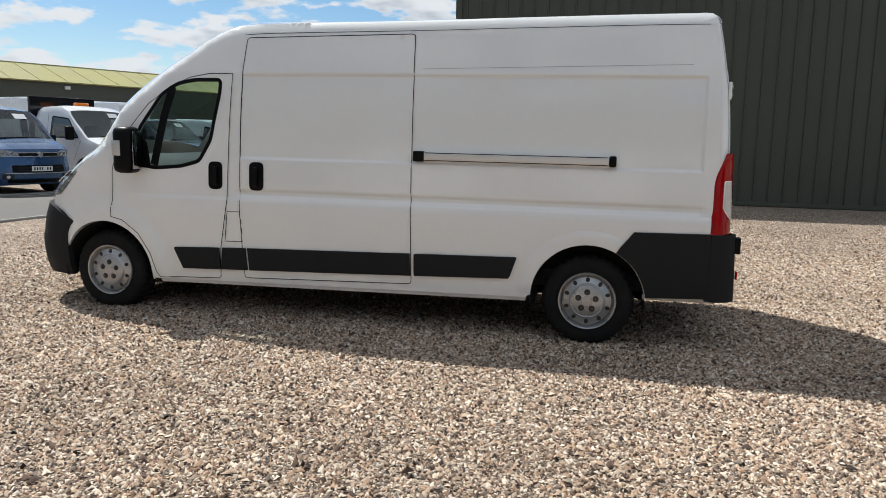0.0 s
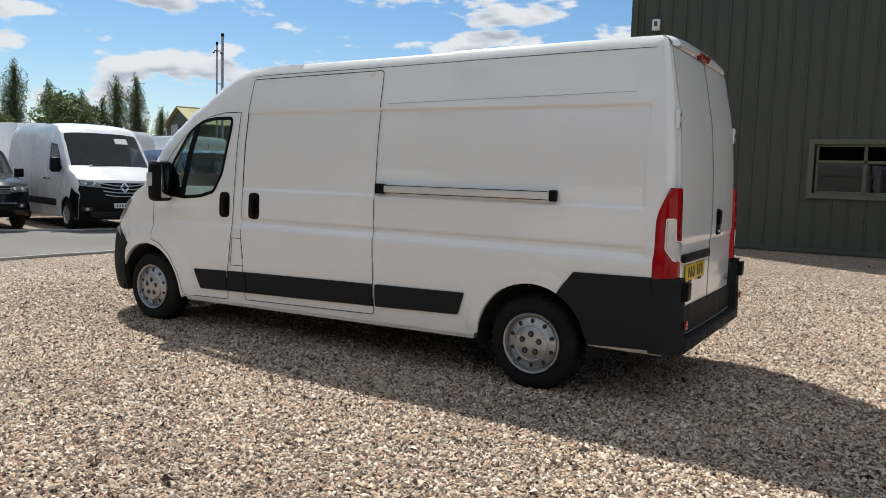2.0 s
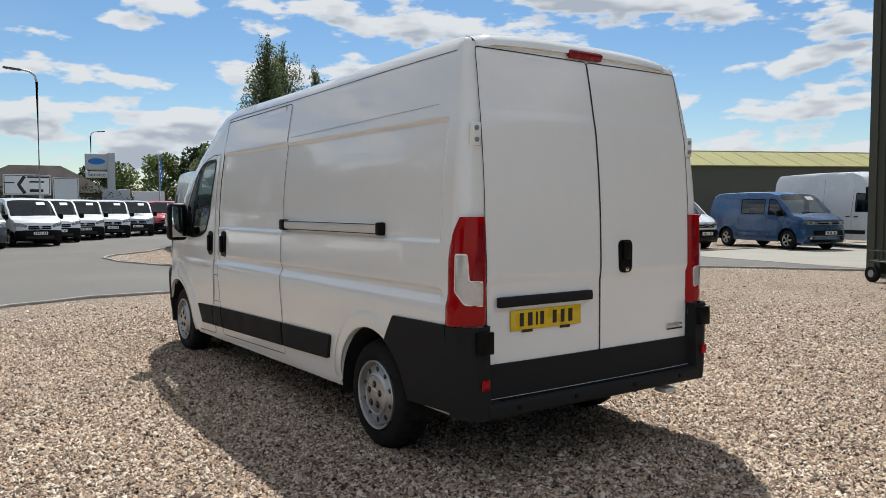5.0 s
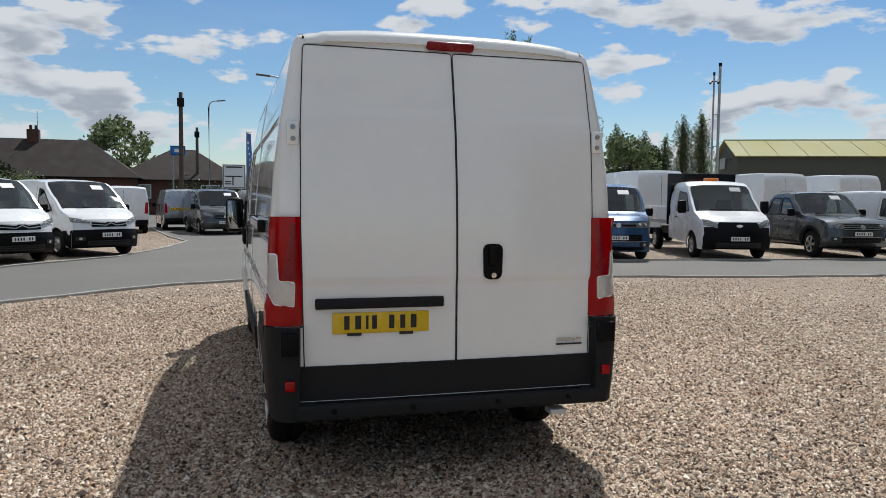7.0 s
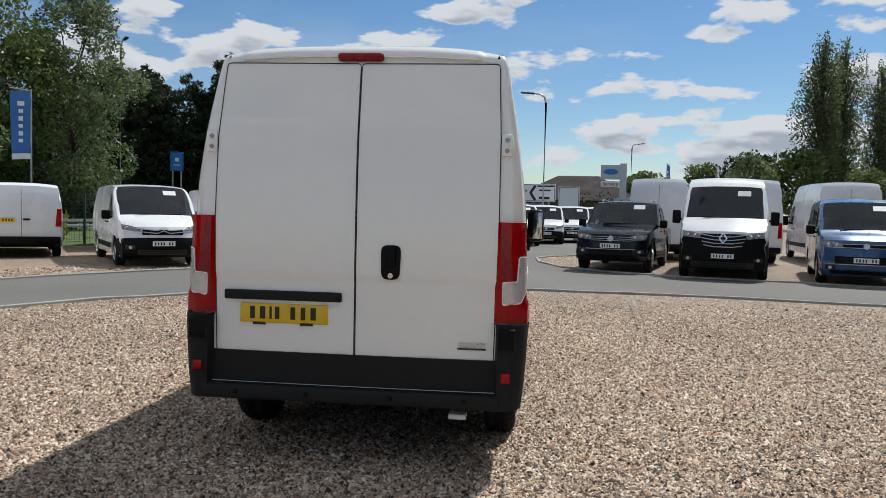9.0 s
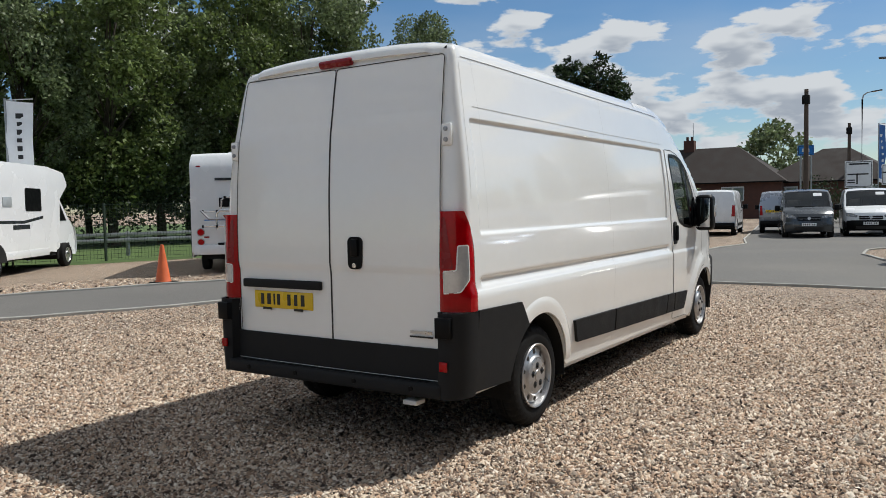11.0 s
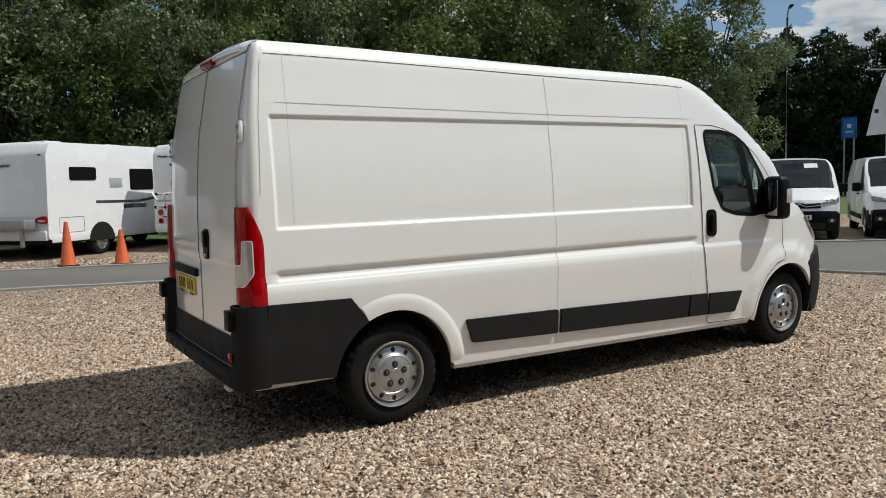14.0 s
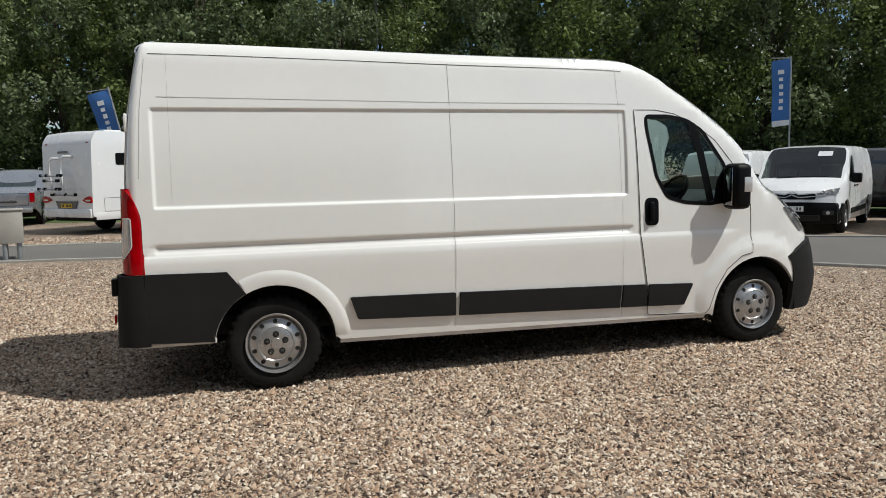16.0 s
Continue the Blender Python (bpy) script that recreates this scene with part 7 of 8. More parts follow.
# ---- motorhomes ----
def motorhome(x, y, heading, label, rack="", stripe=None, rear_win=False, L=6.9, H=2.75):
    """x, y: the middle of the rear wall at the ground."""
    h = radians(heading)
    v = empty("motorhome", pose(x + 0.5 * L * math.cos(h), y + 0.5 * L * math.sin(h), 0, 0, 0, heading), label, "motorhome", "motorhomes by the trees")
    half, zb = 1.14, 0.48
    x0, x1 = -L / 2, L / 2
    body = rounded([(x0, zb), (x0 + 0.02, 1.2), (x0 + 0.06, H - 0.27), (x0 + 0.22, H), (x1 - 2.2, H + 0.02), (x1 - 1.2, H - 0.10), (x1 - 0.95, H - 0.45), (x1 - 1.5, 1.9), (x1 - 1.62, 0.55), (x1 - 2.0, zb)], 0.10, 4)
    rw = -L / 2 + 1.75
    S = lambda xx, zz: half - 0.05 * max(0.0, (zz - 2.5) / 0.35) ** 2
    spans = ((1.15, 1.95, 1.66, 2.08), (3.3, 4.2, 1.58, 2.16)) if rear_win else ((0.75, 1.65, 1.86, 2.18), (2.9, 3.85, 1.60, 2.16))
    wins = [rounded([(x0 + p, r), (x0 + q, r), (x0 + q, t), (x0 + p, t)], 0.06, 3) for p, q, r, t in spans]
    for s in (-1, 1):
        part("side_wall", skin(body, lambda a, c, s=s: (a, s * S(a, c), c), (), 0.25, flip=(s > 0)), M_white2, v)
        for w in wins:
            part("side_window", skin(w, lambda a, c, s=s: (a, s * (S(a, c) + 0.012), c), (), 0.2, (0, -s * 0.02, 0), flip=(s > 0)), M_black, v, "dark acrylic window")
        part("locker_hatch", strip(rounded([(x0 + 0.35, 0.62), (x0 + 1.15, 0.62), (x0 + 1.15, 0.98), (x0 + 0.35, 0.98)], 0.04, 2), 0.012, lambda a, c, s=s: (a, s * (S(a, c) + 0.004), c), True), M_galv, v)
        part("fridge_vent", box_bm((0.45, 0.02, 0.24), (x0 + 2.35, s * (half + 0.005), 1.80), 0.008), M_signg, v)
        part("wheel_spat", skin(arc(rw, 0.36, 0.46, 0, 180, 12) + [(rw - 0.46, 0.36)], lambda a, c, s=s: (a, s * (half + 0.006), c), (), 0.2, flip=(s > 0)), M_dark, v)
        part("skirt", box_bm((L - 2.4, 0.03, 0.20), (x0 + (L - 2.4) / 2 + 0.1, s * (half - 0.01), 0.50), 0.01), M_white2, v)
        if stripe:
            part("side_stripe", strip([(x0 + 1.6, 1.32), (x0 + 3.2, 1.30), (x0 + 4.3, 1.42)], 0.07, lambda a, c, s=s: (a, s * (S(a, c) + 0.004), c)), stripe, v, "printed side stripe")
            part("side_lettering_bar", strip([(x0 + 2.6, 1.18), (x0 + 3.5, 1.18)], 0.11, lambda a, c, s=s: (a, s * (S(a, c) + 0.004), c)), stripe, v)
        for cx in (rw, x1 - 1.0):
            fleet_wheel(v, cx, s * (half - 0.03), s, 0.34, "steel")
    n = len(body)
    ring = densify(body, 0.3)
    part("shell", grid_bm([[(a, t * S(a, c), c + 0.03 * (1 - t * t) * (1 if c > 2.6 else 0)) for t in np.linspace(-1, 1, 7)] for a, c in ring + ring[:1]]), M_white2, v)
    # cab
    cab = [(x1 - 1.7, 0.45), (x1 - 1.7, 1.95), (x1 - 1.2, 1.98), (x1 - 0.55, 1.35), (x1 - 0.15, 1.15), (x1 - 0.02, 0.9), (x1, 0.5), (x1 - 0.1, 0.3)]
    for s in (-1, 1):
        part("cab_side", skin(cab, lambda a, c, s=s: (a, s * (0.98 - 0.1 * max(0, a - x1 + 0.5)), c), (), 0.25, flip=(s > 0)), M_white2, v)
        part("cab_window", skin([(x1 - 1.5, 1.30), (x1 - 0.72, 1.30), (x1 - 1.15, 1.80), (x1 - 1.5, 1.82)], lambda a, c, s=s: (a, s * 0.992, c), (), 0.2, (0, -s * 0.01, 0), flip=(s > 0)), M_black, v, "dark cab window")
    part("cab_shell", grid_bm([[(a, t * 0.98, c) for t in np.linspace(-1, 1, 5)] for a, c in densify(cab, 0.2, False)]), M_white2, v)
    part("cab_arch", box_bm((0.9, 2.0, 0.45), (x1 - 1.0, 0, 0.45), 0.05), M_dark, v)
    part("underbody", box_bm((L - 0.6, 1.9, 0.2), (-0.1, 0, 0.45)), M_dark, v)
    for k in range(2):
        part("roof_vent", box_bm((0.55, 0.5, 0.10), (x0 + 1.4 + 2.2 * k, 0.1, H + 0.06), 0.03), M_white2, v)
    # rear wall
    xr = x0 + 0.02
    part("rear_bumper", box_bm((0.10, 2.2, 0.24), (x0 + 0.0, 0, 0.58), 0.03), M_white2, v)
    rear = lambda off: (lambda a, c: (xr + off, a, c))
    for s in (-1, 1):
        if rear_win or rack == "bikes":
            for rz, rr in ((0.99, 0.075), (0.76, 0.068)):
                part("lamp_bezel", skin(arc(s * 0.93, rz, rr + 0.02, 0, 345, 16), rear(-0.022), (), 0.1, (0.03, 0, 0)), M_bar, v)
                part("tail_lamp", skin(arc(s * 0.93, rz, rr, 0, 345, 16), rear(-0.034), (), 0.1, (0.02, 0, 0)), M_red, v, "round red tail lamp")
            part("marker_reflector", box_bm((0.014, 0.12, 0.035), (xr - 0.02, s * 0.80, 0.875), 0.004), M_redlow, v)
        else:
            part("tail_lamp", skin(rounded([(s * q[0], q[1]) for q in ((0.72, 0.92), (0.86, 1.00), (1.06, 1.04), (1.135, 1.0), (1.135, 0.86), (0.92, 0.86))], 0.03, 3), rear(-0.045), (), 0.06, (0.09, 0, 0)), M_red, v, "swept red tail lamp")
            part("lamp_insert", skin([(s * 0.90, 0.90), (s * 1.08, 0.90), (s * 1.10, 0.945), (s * 0.86, 0.945)], rear(-0.050), (), 0.06, (0.01, 0, 0)), M_clear, v, "clear band of the tail lamp")
        part("marker_lamp", box_bm((0.02, 0.10, 0.04), (xr + 0.05, s * 0.95, H - 0.3), 0.006), M_redlow, v)
    if rack == "ladder":
        part("plate_recess", skin([(-0.50, 0.90), (-0.38, 0.63), (0.38, 0.63), (0.50, 0.90)], rear(-0.050), (), 0.1, (0.02, 0, 0)), M_greyp, v, "grey panel round the plate")
    if rear_win:
        part("name_panel", skin([(0.62, H - 0.30), (0.46, H - 0.42), (-0.46, H - 0.42), (-0.62, H - 0.30)], rear(0.02), (), 0.1, (0.03, 0, 0)), M_greyp, v, "dark name panel as a plain bar")
        for yy in (0.78, -0.80):
            part("high_vent", box_bm((0.02, 0.24, 0.03), (xr + 0.03, yy, H - 0.32), 0.004), M_black, v)
        part("rear_hatch", strip(rect(-0.72, -0.28, 0.62, 0.98, 0.02), 0.012, rear(-0.012), True), M_galv, v)
        part("panel_line", strip([(1.1, 1.10), (-1.1, 1.10)], 0.012, rear(-0.010)), M_galv, v)
    pl = part("number_plate", box_bm((0.012, 0.52, 0.11), (xr - 0.055, 0, 0.78), 0.003), M_yellow, v, "yellow rear number plate", False)
    for k in (-3, -2, -1, 0, 2, 3):
        part("plate_bar", box_bm((0.003, 0.042, 0.066), (xr - 0.063, k * 0.065, 0.78)), M_ink, pl, "", False)
    part("lettering_bar", box_bm((0.006, 0.46, 0.06), (xr - 0.0, 0.35 if rack == "bikes" else 0.12, 2.22)), M_greyp, v, "dark maker's lettering as a bar", False)
    if rear_win:
        rw_ob = part("rear_window", skin(rounded([(-0.13, 1.45), (-0.57, 1.45), (-0.57, 2.06), (-0.13, 2.06)], 0.08, 4), rear(-0.02), (), 0.1, (0.04, 0, 0)), M_black, v, "dark rear window")
        part("window_frame", strip(rounded([(-0.13, 1.45), (-0.57, 1.45), (-0.57, 2.06), (-0.13, 2.06)], 0.08, 4), 0.05, rear(-0.024), True), M_greyp, rw_ob, "grey rounded window frame")
    if rack == "bikes" or rear_win:
        rk = part("bike_rack", tube_bm([(xr - 0.28, 0.53, 1.06), (xr - 0.34, 0.53, 1.42), (xr - 0.34, 0.45, 1.50), (xr - 0.34, -0.02, 1.50), (xr - 0.34, -0.10, 1.42), (xr - 0.28, -0.10, 1.06)], 0.024, 8), M_chrome, v, "bright metal bicycle rack")
        part("rack_channel", tube_bm([(xr - 0.38, 0.88, 1.50), (xr - 0.38, 0.70, 1.30), (xr - 0.38, -0.55, 1.30), (xr - 0.38, -0.75, 1.37), (xr - 0.38, -0.86, 1.52)], 0.024, 8), M_galv, rk, "grey wheel channel with raised ends")
        for zz, dd in ((1.47, 0.24), (1.13, 0.30)):
            part("rack_rail", tube_bm([(xr - dd, 0.84, zz), (xr - dd, -0.54, zz)], 0.022, 8), M_chrome, rk)
            for yy in (0.84, 0.53, -0.10, -0.54):
                part("clamp", box_bm((0.07, 0.05, 0.07), (xr - dd, yy, zz), 0.015), M_black, rk, "black plastic clamp")
        part("rack_arm", tube_bm([(xr - 0.03, 0.45, 1.52), (xr - 0.20, 0.42, 1.74), (xr - 0.22, 0.34, 1.79), (xr - 0.22, 0.0, 1.79), (xr - 0.20, -0.10, 1.72), (xr - 0.10, -0.15, 1.56)], 0.020, 8), M_chrome, rk)
        part("rack_arm", tube_bm([(xr - 0.22, 0.16, 1.79), (xr - 0.20, 0.16, 2.02), (xr - 0.16, 0.08, 2.10), (xr - 0.03, 0.0, 2.14)], 0.018, 8), M_chrome, rk)
        for yy, zz in ((0.34, 1.79), (0.12, 1.79), (0.02, 2.13)):
            part("clamp", box_bm((0.08, 0.07, 0.06), (xr - 0.2, yy, zz), 0.015), M_black, rk, "black plastic clamp")
        for yy in (0.53, -0.10):
            part("rack_strut", tube_bm([(xr - 0.0, yy, 1.15), (xr - 0.30, yy, 1.13)], 0.018, 6), M_galv, rk)
        if not rear_win:
            part("dark_rear_panel", box_bm((0.012, 1.0, 0.22), (xr + 0.0, 0, 1.68), 0.005), M_black, v)
            part("blue_stripe", box_bm((0.006, 1.7, 0.022), (xr - 0.006, 0, 1.27)), M_signb, v, "", False)
            part("rear_valance", box_bm((0.03, 1.1, 0.16), (xr - 0.05, 0, 0.66), 0.02), M_black, v)
    if rack == "carrier":
        part("scooter_carrier", box_bm((0.35, 1.7, 0.22), (xr - 0.25, 0, 0.86), 0.02), M_galv, v, "folded metal rear carrier")
        for yy in (-0.6, 0.6):
            part("carrier_leg", box_bm((0.08, 0.08, 0.45), (xr - 0.25, yy, 0.55), 0.01), M_galv, v)
    if rack == "ladder":
        rk = part("rear_rack", tube_bm([(xr + 0.02, -0.30, 2.10), (xr - 0.16, -0.15, 2.10), (xr - 0.20, -0.09, 2.02), (xr - 0.20, -0.09, 1.62), (xr - 0.16, -0.09, 1.10)], 0.030, 8), M_signw, v, "white bent tubular bicycle rack")
        part("rack_upright", tube_bm([(xr + 0.02, 0.25, 2.06), (xr - 0.16, 0.39, 2.06), (xr - 0.20, 0.45, 1.98), (xr - 0.20, 0.45, 1.62), (xr - 0.16, 0.45, 1.10)], 0.030, 8), M_signw, rk)
        for zz, dd, y0, y1 in ((1.60, 0.30, 0.73, -0.23), (1.46, 0.34, 0.50, -0.15), (1.24, 0.36, 0.75, -0.25), (1.08, 0.12, 0.55, -0.55)):
            part("rack_rail", tube_bm([(xr - dd, y0, zz), (xr - dd, y1, zz - 0.03)], 0.020, 8), M_galv, rk)
            for yy in (y0, 0.45, -0.09, y1):
                part("clamp", box_bm((0.08, 0.07, 0.08), (xr - dd, yy, zz), 0.018), M_black, rk, "black plastic clamp")
    return v


motorhome(-6.0, -10.65, 224, "white motorhome with a bright metal bicycle rack on its rear", "bikes", H=2.82)
motorhome(-0.62, -15.05, 218, "white motorhome with a dark rear window and bicycle rack", "bikes", M_greyp, True)
motorhome(3.45, -15.5, 222, "white motorhome with a folded metal rear carrier", "carrier", M_greyp)
motorhome(5.95, -16.6, 220, "white motorhome with a white tubular bicycle rack on its rear", "ladder")

# ---- street furniture ----
def cone(x, y, h=0.75, lean=0, sleeve=False, label="weathered orange traffic cone on a dark base"):
    c = empty("traffic_cone", pose(x, y, 0, lean, 0, 0), label, "cone", "traffic cones")
    part("base", box_bm((0.42, 0.42, 0.04), (0, 0, 0.02), 0.012), M_black if not sleeve else M_cone, c)
    part("cone_body", lathe_bm([(0.17, 0.035), (0.15, 0.07), (0.035, h), (0.022, h + 0.005), (0.0, h + 0.005)], 24, "z"), M_cone, c)
    if sleeve:
        part("reflective_sleeve", lathe_bm([(0.128, h * 0.25), (0.076, h * 0.65), (0.0751, h * 0.651)], 24, "z"), M_conew, c)
    return c


cone(-0.95, -12.2, 1.0)
cone(1.5, -12.3, 0.75)
cone(2.5, -12.75, 0.95)
cone(-3.6, -10.4, 0.80)


def street_lamp(x, y, h, arm_dir, label="tall grey steel street lamp with a flat head"):
    l = empty("street_lamp", pose(x, y, 0, 0, 0, arm_dir), label, "street lamp", "street lamps")
    part("column", tube_bm([(0, 0, 0), (0, 0, 1.2), (0, 0, h - 0.5), (0.08, 0, h - 0.2), (0.3, 0, h - 0.04), (0.7, 0, h + 0.02)], 0.075, 10, True, 0.04), M_lamp, l)
    part("door_base", tube_bm([(0, 0, 0), (0, 0, 1.3)], 0.10, 10), M_lamp, l)
    part("lamp_head", box_bm((0.75, 0.26, 0.09), (1.0, 0, h + 0.03), 0.035, (0, -5, 0)), M_greyp, l)


street_lamp(-41.0, -25.7, 12.0, 45)
street_lamp(-34.5, 1.85, 7.85, 265)
street_lamp(-60.5, -2.3, 9.5, 80)
street_lamp(-80, 12.4, 9.3, 80)
street_lamp(-5.6, -29.3, 11.5, 20, "slim grey steel lamp column before the trees")
for x, y, h in ((-42.0, -3.6, 7.75), (-62, -3.3, 7.4)):
    p = empty("telegraph_pole", pose(x, y, 0), "dark weathered wooden telegraph pole", "pole")
    part("pole", tube_bm([(0, 0, 0), (0, 0, h)], 0.16, 10, True, 0.11), M_wood, p)
    part("top_box", box_bm((0.3, 0.4, 0.5), (0.1, 0, h - 0.6), 0.03), M_dark, p)
# twin flues
fl2 = empty("camera_mast", pose(-27.4, 23.1, 0, 0, 0, -42), "pair of tall galvanised mast poles with dark fittings", "mast")
for dy, h, rr_ in ((-0.16, 8.0, 0.045), (0.12, 8.45, 0.070)):
    part("mast_pole", tube_bm([(0, dy, 0), (0, dy, h)], rr_, 12), M_galv, fl2)
    part("mast_cap", tube_bm([(0, dy, h), (0, dy, h + 0.16)], rr_ + 0.012, 10), M_black, fl2)
for z in (2.5, 4.4, 6.0):
    part("mast_bracket", box_bm((0.05, 0.34, 0.05), (0, 0, z)), M_galv, fl2)
part("cross_arm", box_bm((0.06, 0.42, 0.05), (0, -0.10, 7.7), 0.01), M_black, fl2)
for dy in (-0.32, 0.06):
    part("lamp_fitting", box_bm((0.22, 0.10, 0.10), (0.08, dy, 7.63), 0.02, (0, 30, 0)), M_black, fl2)
part("security_camera", box_bm((0.28, 0.12, 0.12), (0.1, -0.32, 4.25), 0.03), M_signg, fl2)
part("camera_arm", box_bm((0.05, 0.30, 0.04), (0, -0.22, 4.30)), M_galv, fl2)


def flag(x, y, h, turn, mat, ink, label, w=0.72, fh=2.2, lean=0.0, pennant=False, tilt=0.0):
    f = empty("feather_flag", pose(x, y, 0) @ pose(0, 0, 0, 0, tilt, 0) @ pose(0, 0, 0, 0, 0, turn), label, "flag", "advertising flags")
    part("pole", tube_bm([(0, 0, 0), (0, 0, h)], 0.03, 8), M_galv, f)
    part("top_arm", tube_bm([(0, 0, h - 0.05), (w, 0, h)], 0.018, 6), M_galv, f)
    rows = []
    for i in range(13):
        u = i / 12
        wide = 1 - 0.10 * u if not pennant else 0.06 + 0.94 * u ** 0.8
        rows.append([(w * t * wide + lean * u * t, 0.05 * math.sin(3.0 * t + 5 * u) * t + 0.03 * math.sin(9 * u), h - 0.06 - fh * u - 0.05 * t) for t in np.linspace(0, 1, 9)])
    cl = part("cloth", thicken(grid_bm(rows), 0.006), mat, f, "hanging printed cloth")
    if not pennant:
        part("hem", thicken(grid_bm([[(x, y + 0.012, z + 0.16) for x, y, z in rows[-1]], [(x, y + 0.012, z - 0.03) for x, y, z in rows[-1]]]), 0.03), M_flagw, cl, "white hem of the flag", False)
    for k in ((4,) if pennant else range(6)):
        u0 = 0.18 + 0.11 * k
        hh = (0.16 if k % 2 else 0.20)
        part("lettering_bar", box_bm((0.13 if k else 0.20, 0.012, hh * 0.72), (w * 0.48, 0.055 * math.sin(1.5 + 5 * u0) * 0.5 + 0.03 * math.sin(9 * u0) - 0.012, h - 0.1 - fh * u0), 0.0), ink, cl, "", False)
        part("lettering_bar", box_bm((0.13 if k else 0.20, 0.012, hh * 0.72), (w * 0.48, 0.055 * math.sin(1.5 + 5 * u0) * 0.5 + 0.03 * math.sin(9 * u0) + 0.012, h - 0.1 - fh * u0), 0.0), ink, cl, "", False)
    return f


FP = "plain white pennant flag with a small dark mark"
FB, FW = "blue advertising flag with white vertical lettering bars", "white advertising flag with dark vertical lettering bars"
flag(-16.75, -15.4, 5.15, -53, M_flagb, M_flagw, FB, w=0.62, fh=2.2)
flag(-4.95, -18.9, 4.75, 138, M_flagw, M_ink, FW, fh=2.1)
flag(4.25, -20.7, 4.5, -17, M_flagb, M_flagw, FB, fh=1.9, lean=0.0, tilt=12)
flag(-24.4, -10.3, 5.3, -46, M_flagw, M_ink, FP, w=0.68, fh=2.3, pennant=True)
flag(-40.1, 0.15, 5.4, 150, M_flagb, M_flagw, FB, w=0.55, fh=3.0)
flag(-50, 14.5, 5.2, 150, M_flagw, M_ink, FW, w=0.55, fh=2.6)
flag(-46, 10.3, 5.0, 150, M_flagb, M_flagw, FB, w=0.6, fh=2.6)


# road signs
def road_sign(x, y, turn, w, h, z, mat, label, bars=(), arrow=False):
    s = empty("road_sign", pose(x, y, 0, 0, 0, turn), label, "sign")
    for yy in (-w * 0.32, w * 0.32):
        part("post", tube_bm([(-0.06, yy, 0), (-0.06, yy, z + h / 2)], 0.05, 8), M_galv, s)
    b = part("panel", box_bm((0.05, w, h), (0, 0, z), 0.01), mat, s, "", False)
    part("border", strip(rounded([(-w / 2 + 0.05, -h / 2 + 0.05), (w / 2 - 0.05, -h / 2 + 0.05), (w / 2 - 0.05, h / 2 - 0.05), (-w / 2 + 0.05, h / 2 - 0.05)], 0.06, 3), 0.03, lambda a, c: (0.028, a, z + c), True), M_ink, b)
    for (y0, y1, zz, t, m) in bars:
        part("lettering_bar", box_bm((0.006, abs(y1 - y0), t), (0.029, (y0 + y1) / 2, z + zz)), m, b, "", False)
    if arrow:
        part("arrow_head", strip([(-w * 0.05, h * 0.42), (-w * 0.18, 0), (-w * 0.05, -h * 0.42)], 0.15, lambda a, c: (0.029, a, z + c)), M_ink, b)
    return s


road_sign(-38.1, -0.6, 0, 1.25, 1.35, 2.7, M_signw, "white roundabout direction sign with black symbols", [(-0.45, 0.45, 0.52, 0.08, M_ink), (-0.5, 0.45, 0.0, 0.07, M_ink), (-0.10, -0.03, -0.25, 0.5, M_ink), (-0.5, -0.15, -0.3, 0.06, M_ink), (-0.5, -0.15, -0.42, 0.06, M_ink)])
road_sign(-36.5, 1.55, -3, 2.05, 1.0, 2.6, M_signw, "white direction sign with a large black chevron", [(0.0, 0.95, 0.38, 0.08, M_ink), (0.1, 0.75, 0.15, 0.08, M_ink), (0.1, 0.7, -0.28, 0.15, M_ink), (-1.0, -0.55, 0.1, 0.06, M_ink)], True)
road_sign(-37.0, 3.35, -3, 1.2, 1.2, 2.4, M_signg, "grey back of a road sign", [])
road_sign(-43.5, -23.0, 25, 0.85, 1.3, 4.4, M_signb, "small blue parking sign on a post", [(-0.12, 0.12, 0.12, 0.25, M_flagw), (-0.2, 0.2, -0.25, 0.06, M_flagw)])
road_sign(-44, -3.9, 0, 0.9, 0.6, 4.4, M_signb, "small blue sign on a post", [(-0.2, 0.2, 0.0, 0.2, M_flagw)])
# dealer pylon
py = empty("pylon_sign", pose(-47, 6.8, 0, 0, 0, -8), "tall grey dealer sign pylon with a blue oval", "sign")
part("mast", box_bm((0.5, 0.45, 5.0), (0, 0.75, 2.5), 0.02), M_signg, py, "", False)
part("panel", box_bm((0.3, 1.35, 1.0), (0.05, -0.1, 4.4), 0.03), M_signg, py, "", False)
part("oval", thicken(skin([(0.50 * math.cos(a), 0.20 * math.sin(a)) for a in np.linspace(0, 6.1, 22)], lambda a, c: (0.21, -0.1 + a, 4.42 + c), (), 0.15), 0.01), M_signb, py, "blue oval emblem")
part("lower_panel", box_bm((0.26, 1.3, 0.40), (0.05, -0.1, 3.58), 0.02), M_signw, py, "", False)
txt = bpy.data.curves.new("lettering", "FONT")
txt.body, txt.size, txt.align_x, txt.align_y, txt.extrude = "Service", 0.36, "CENTER", "CENTER", 0.004
txt.materials.append(M_ink)
to = new("lettering", txt)
to.parent = py
to.matrix_basis = Matrix.Translation((0.195, -0.1, 3.58)) @ Euler((radians(90), 0, radians(90))).to_matrix().to_4x4()
part("board", box_bm((0.15, 1.7, 1.5), (0.2, 1.0, 1.9), 0.02), M_signg, py, "", False)
part("board", box_bm((0.15, 1.9, 1.3), (0.2, 3.0, 1.9), 0.02), M_signw, py, "", False)


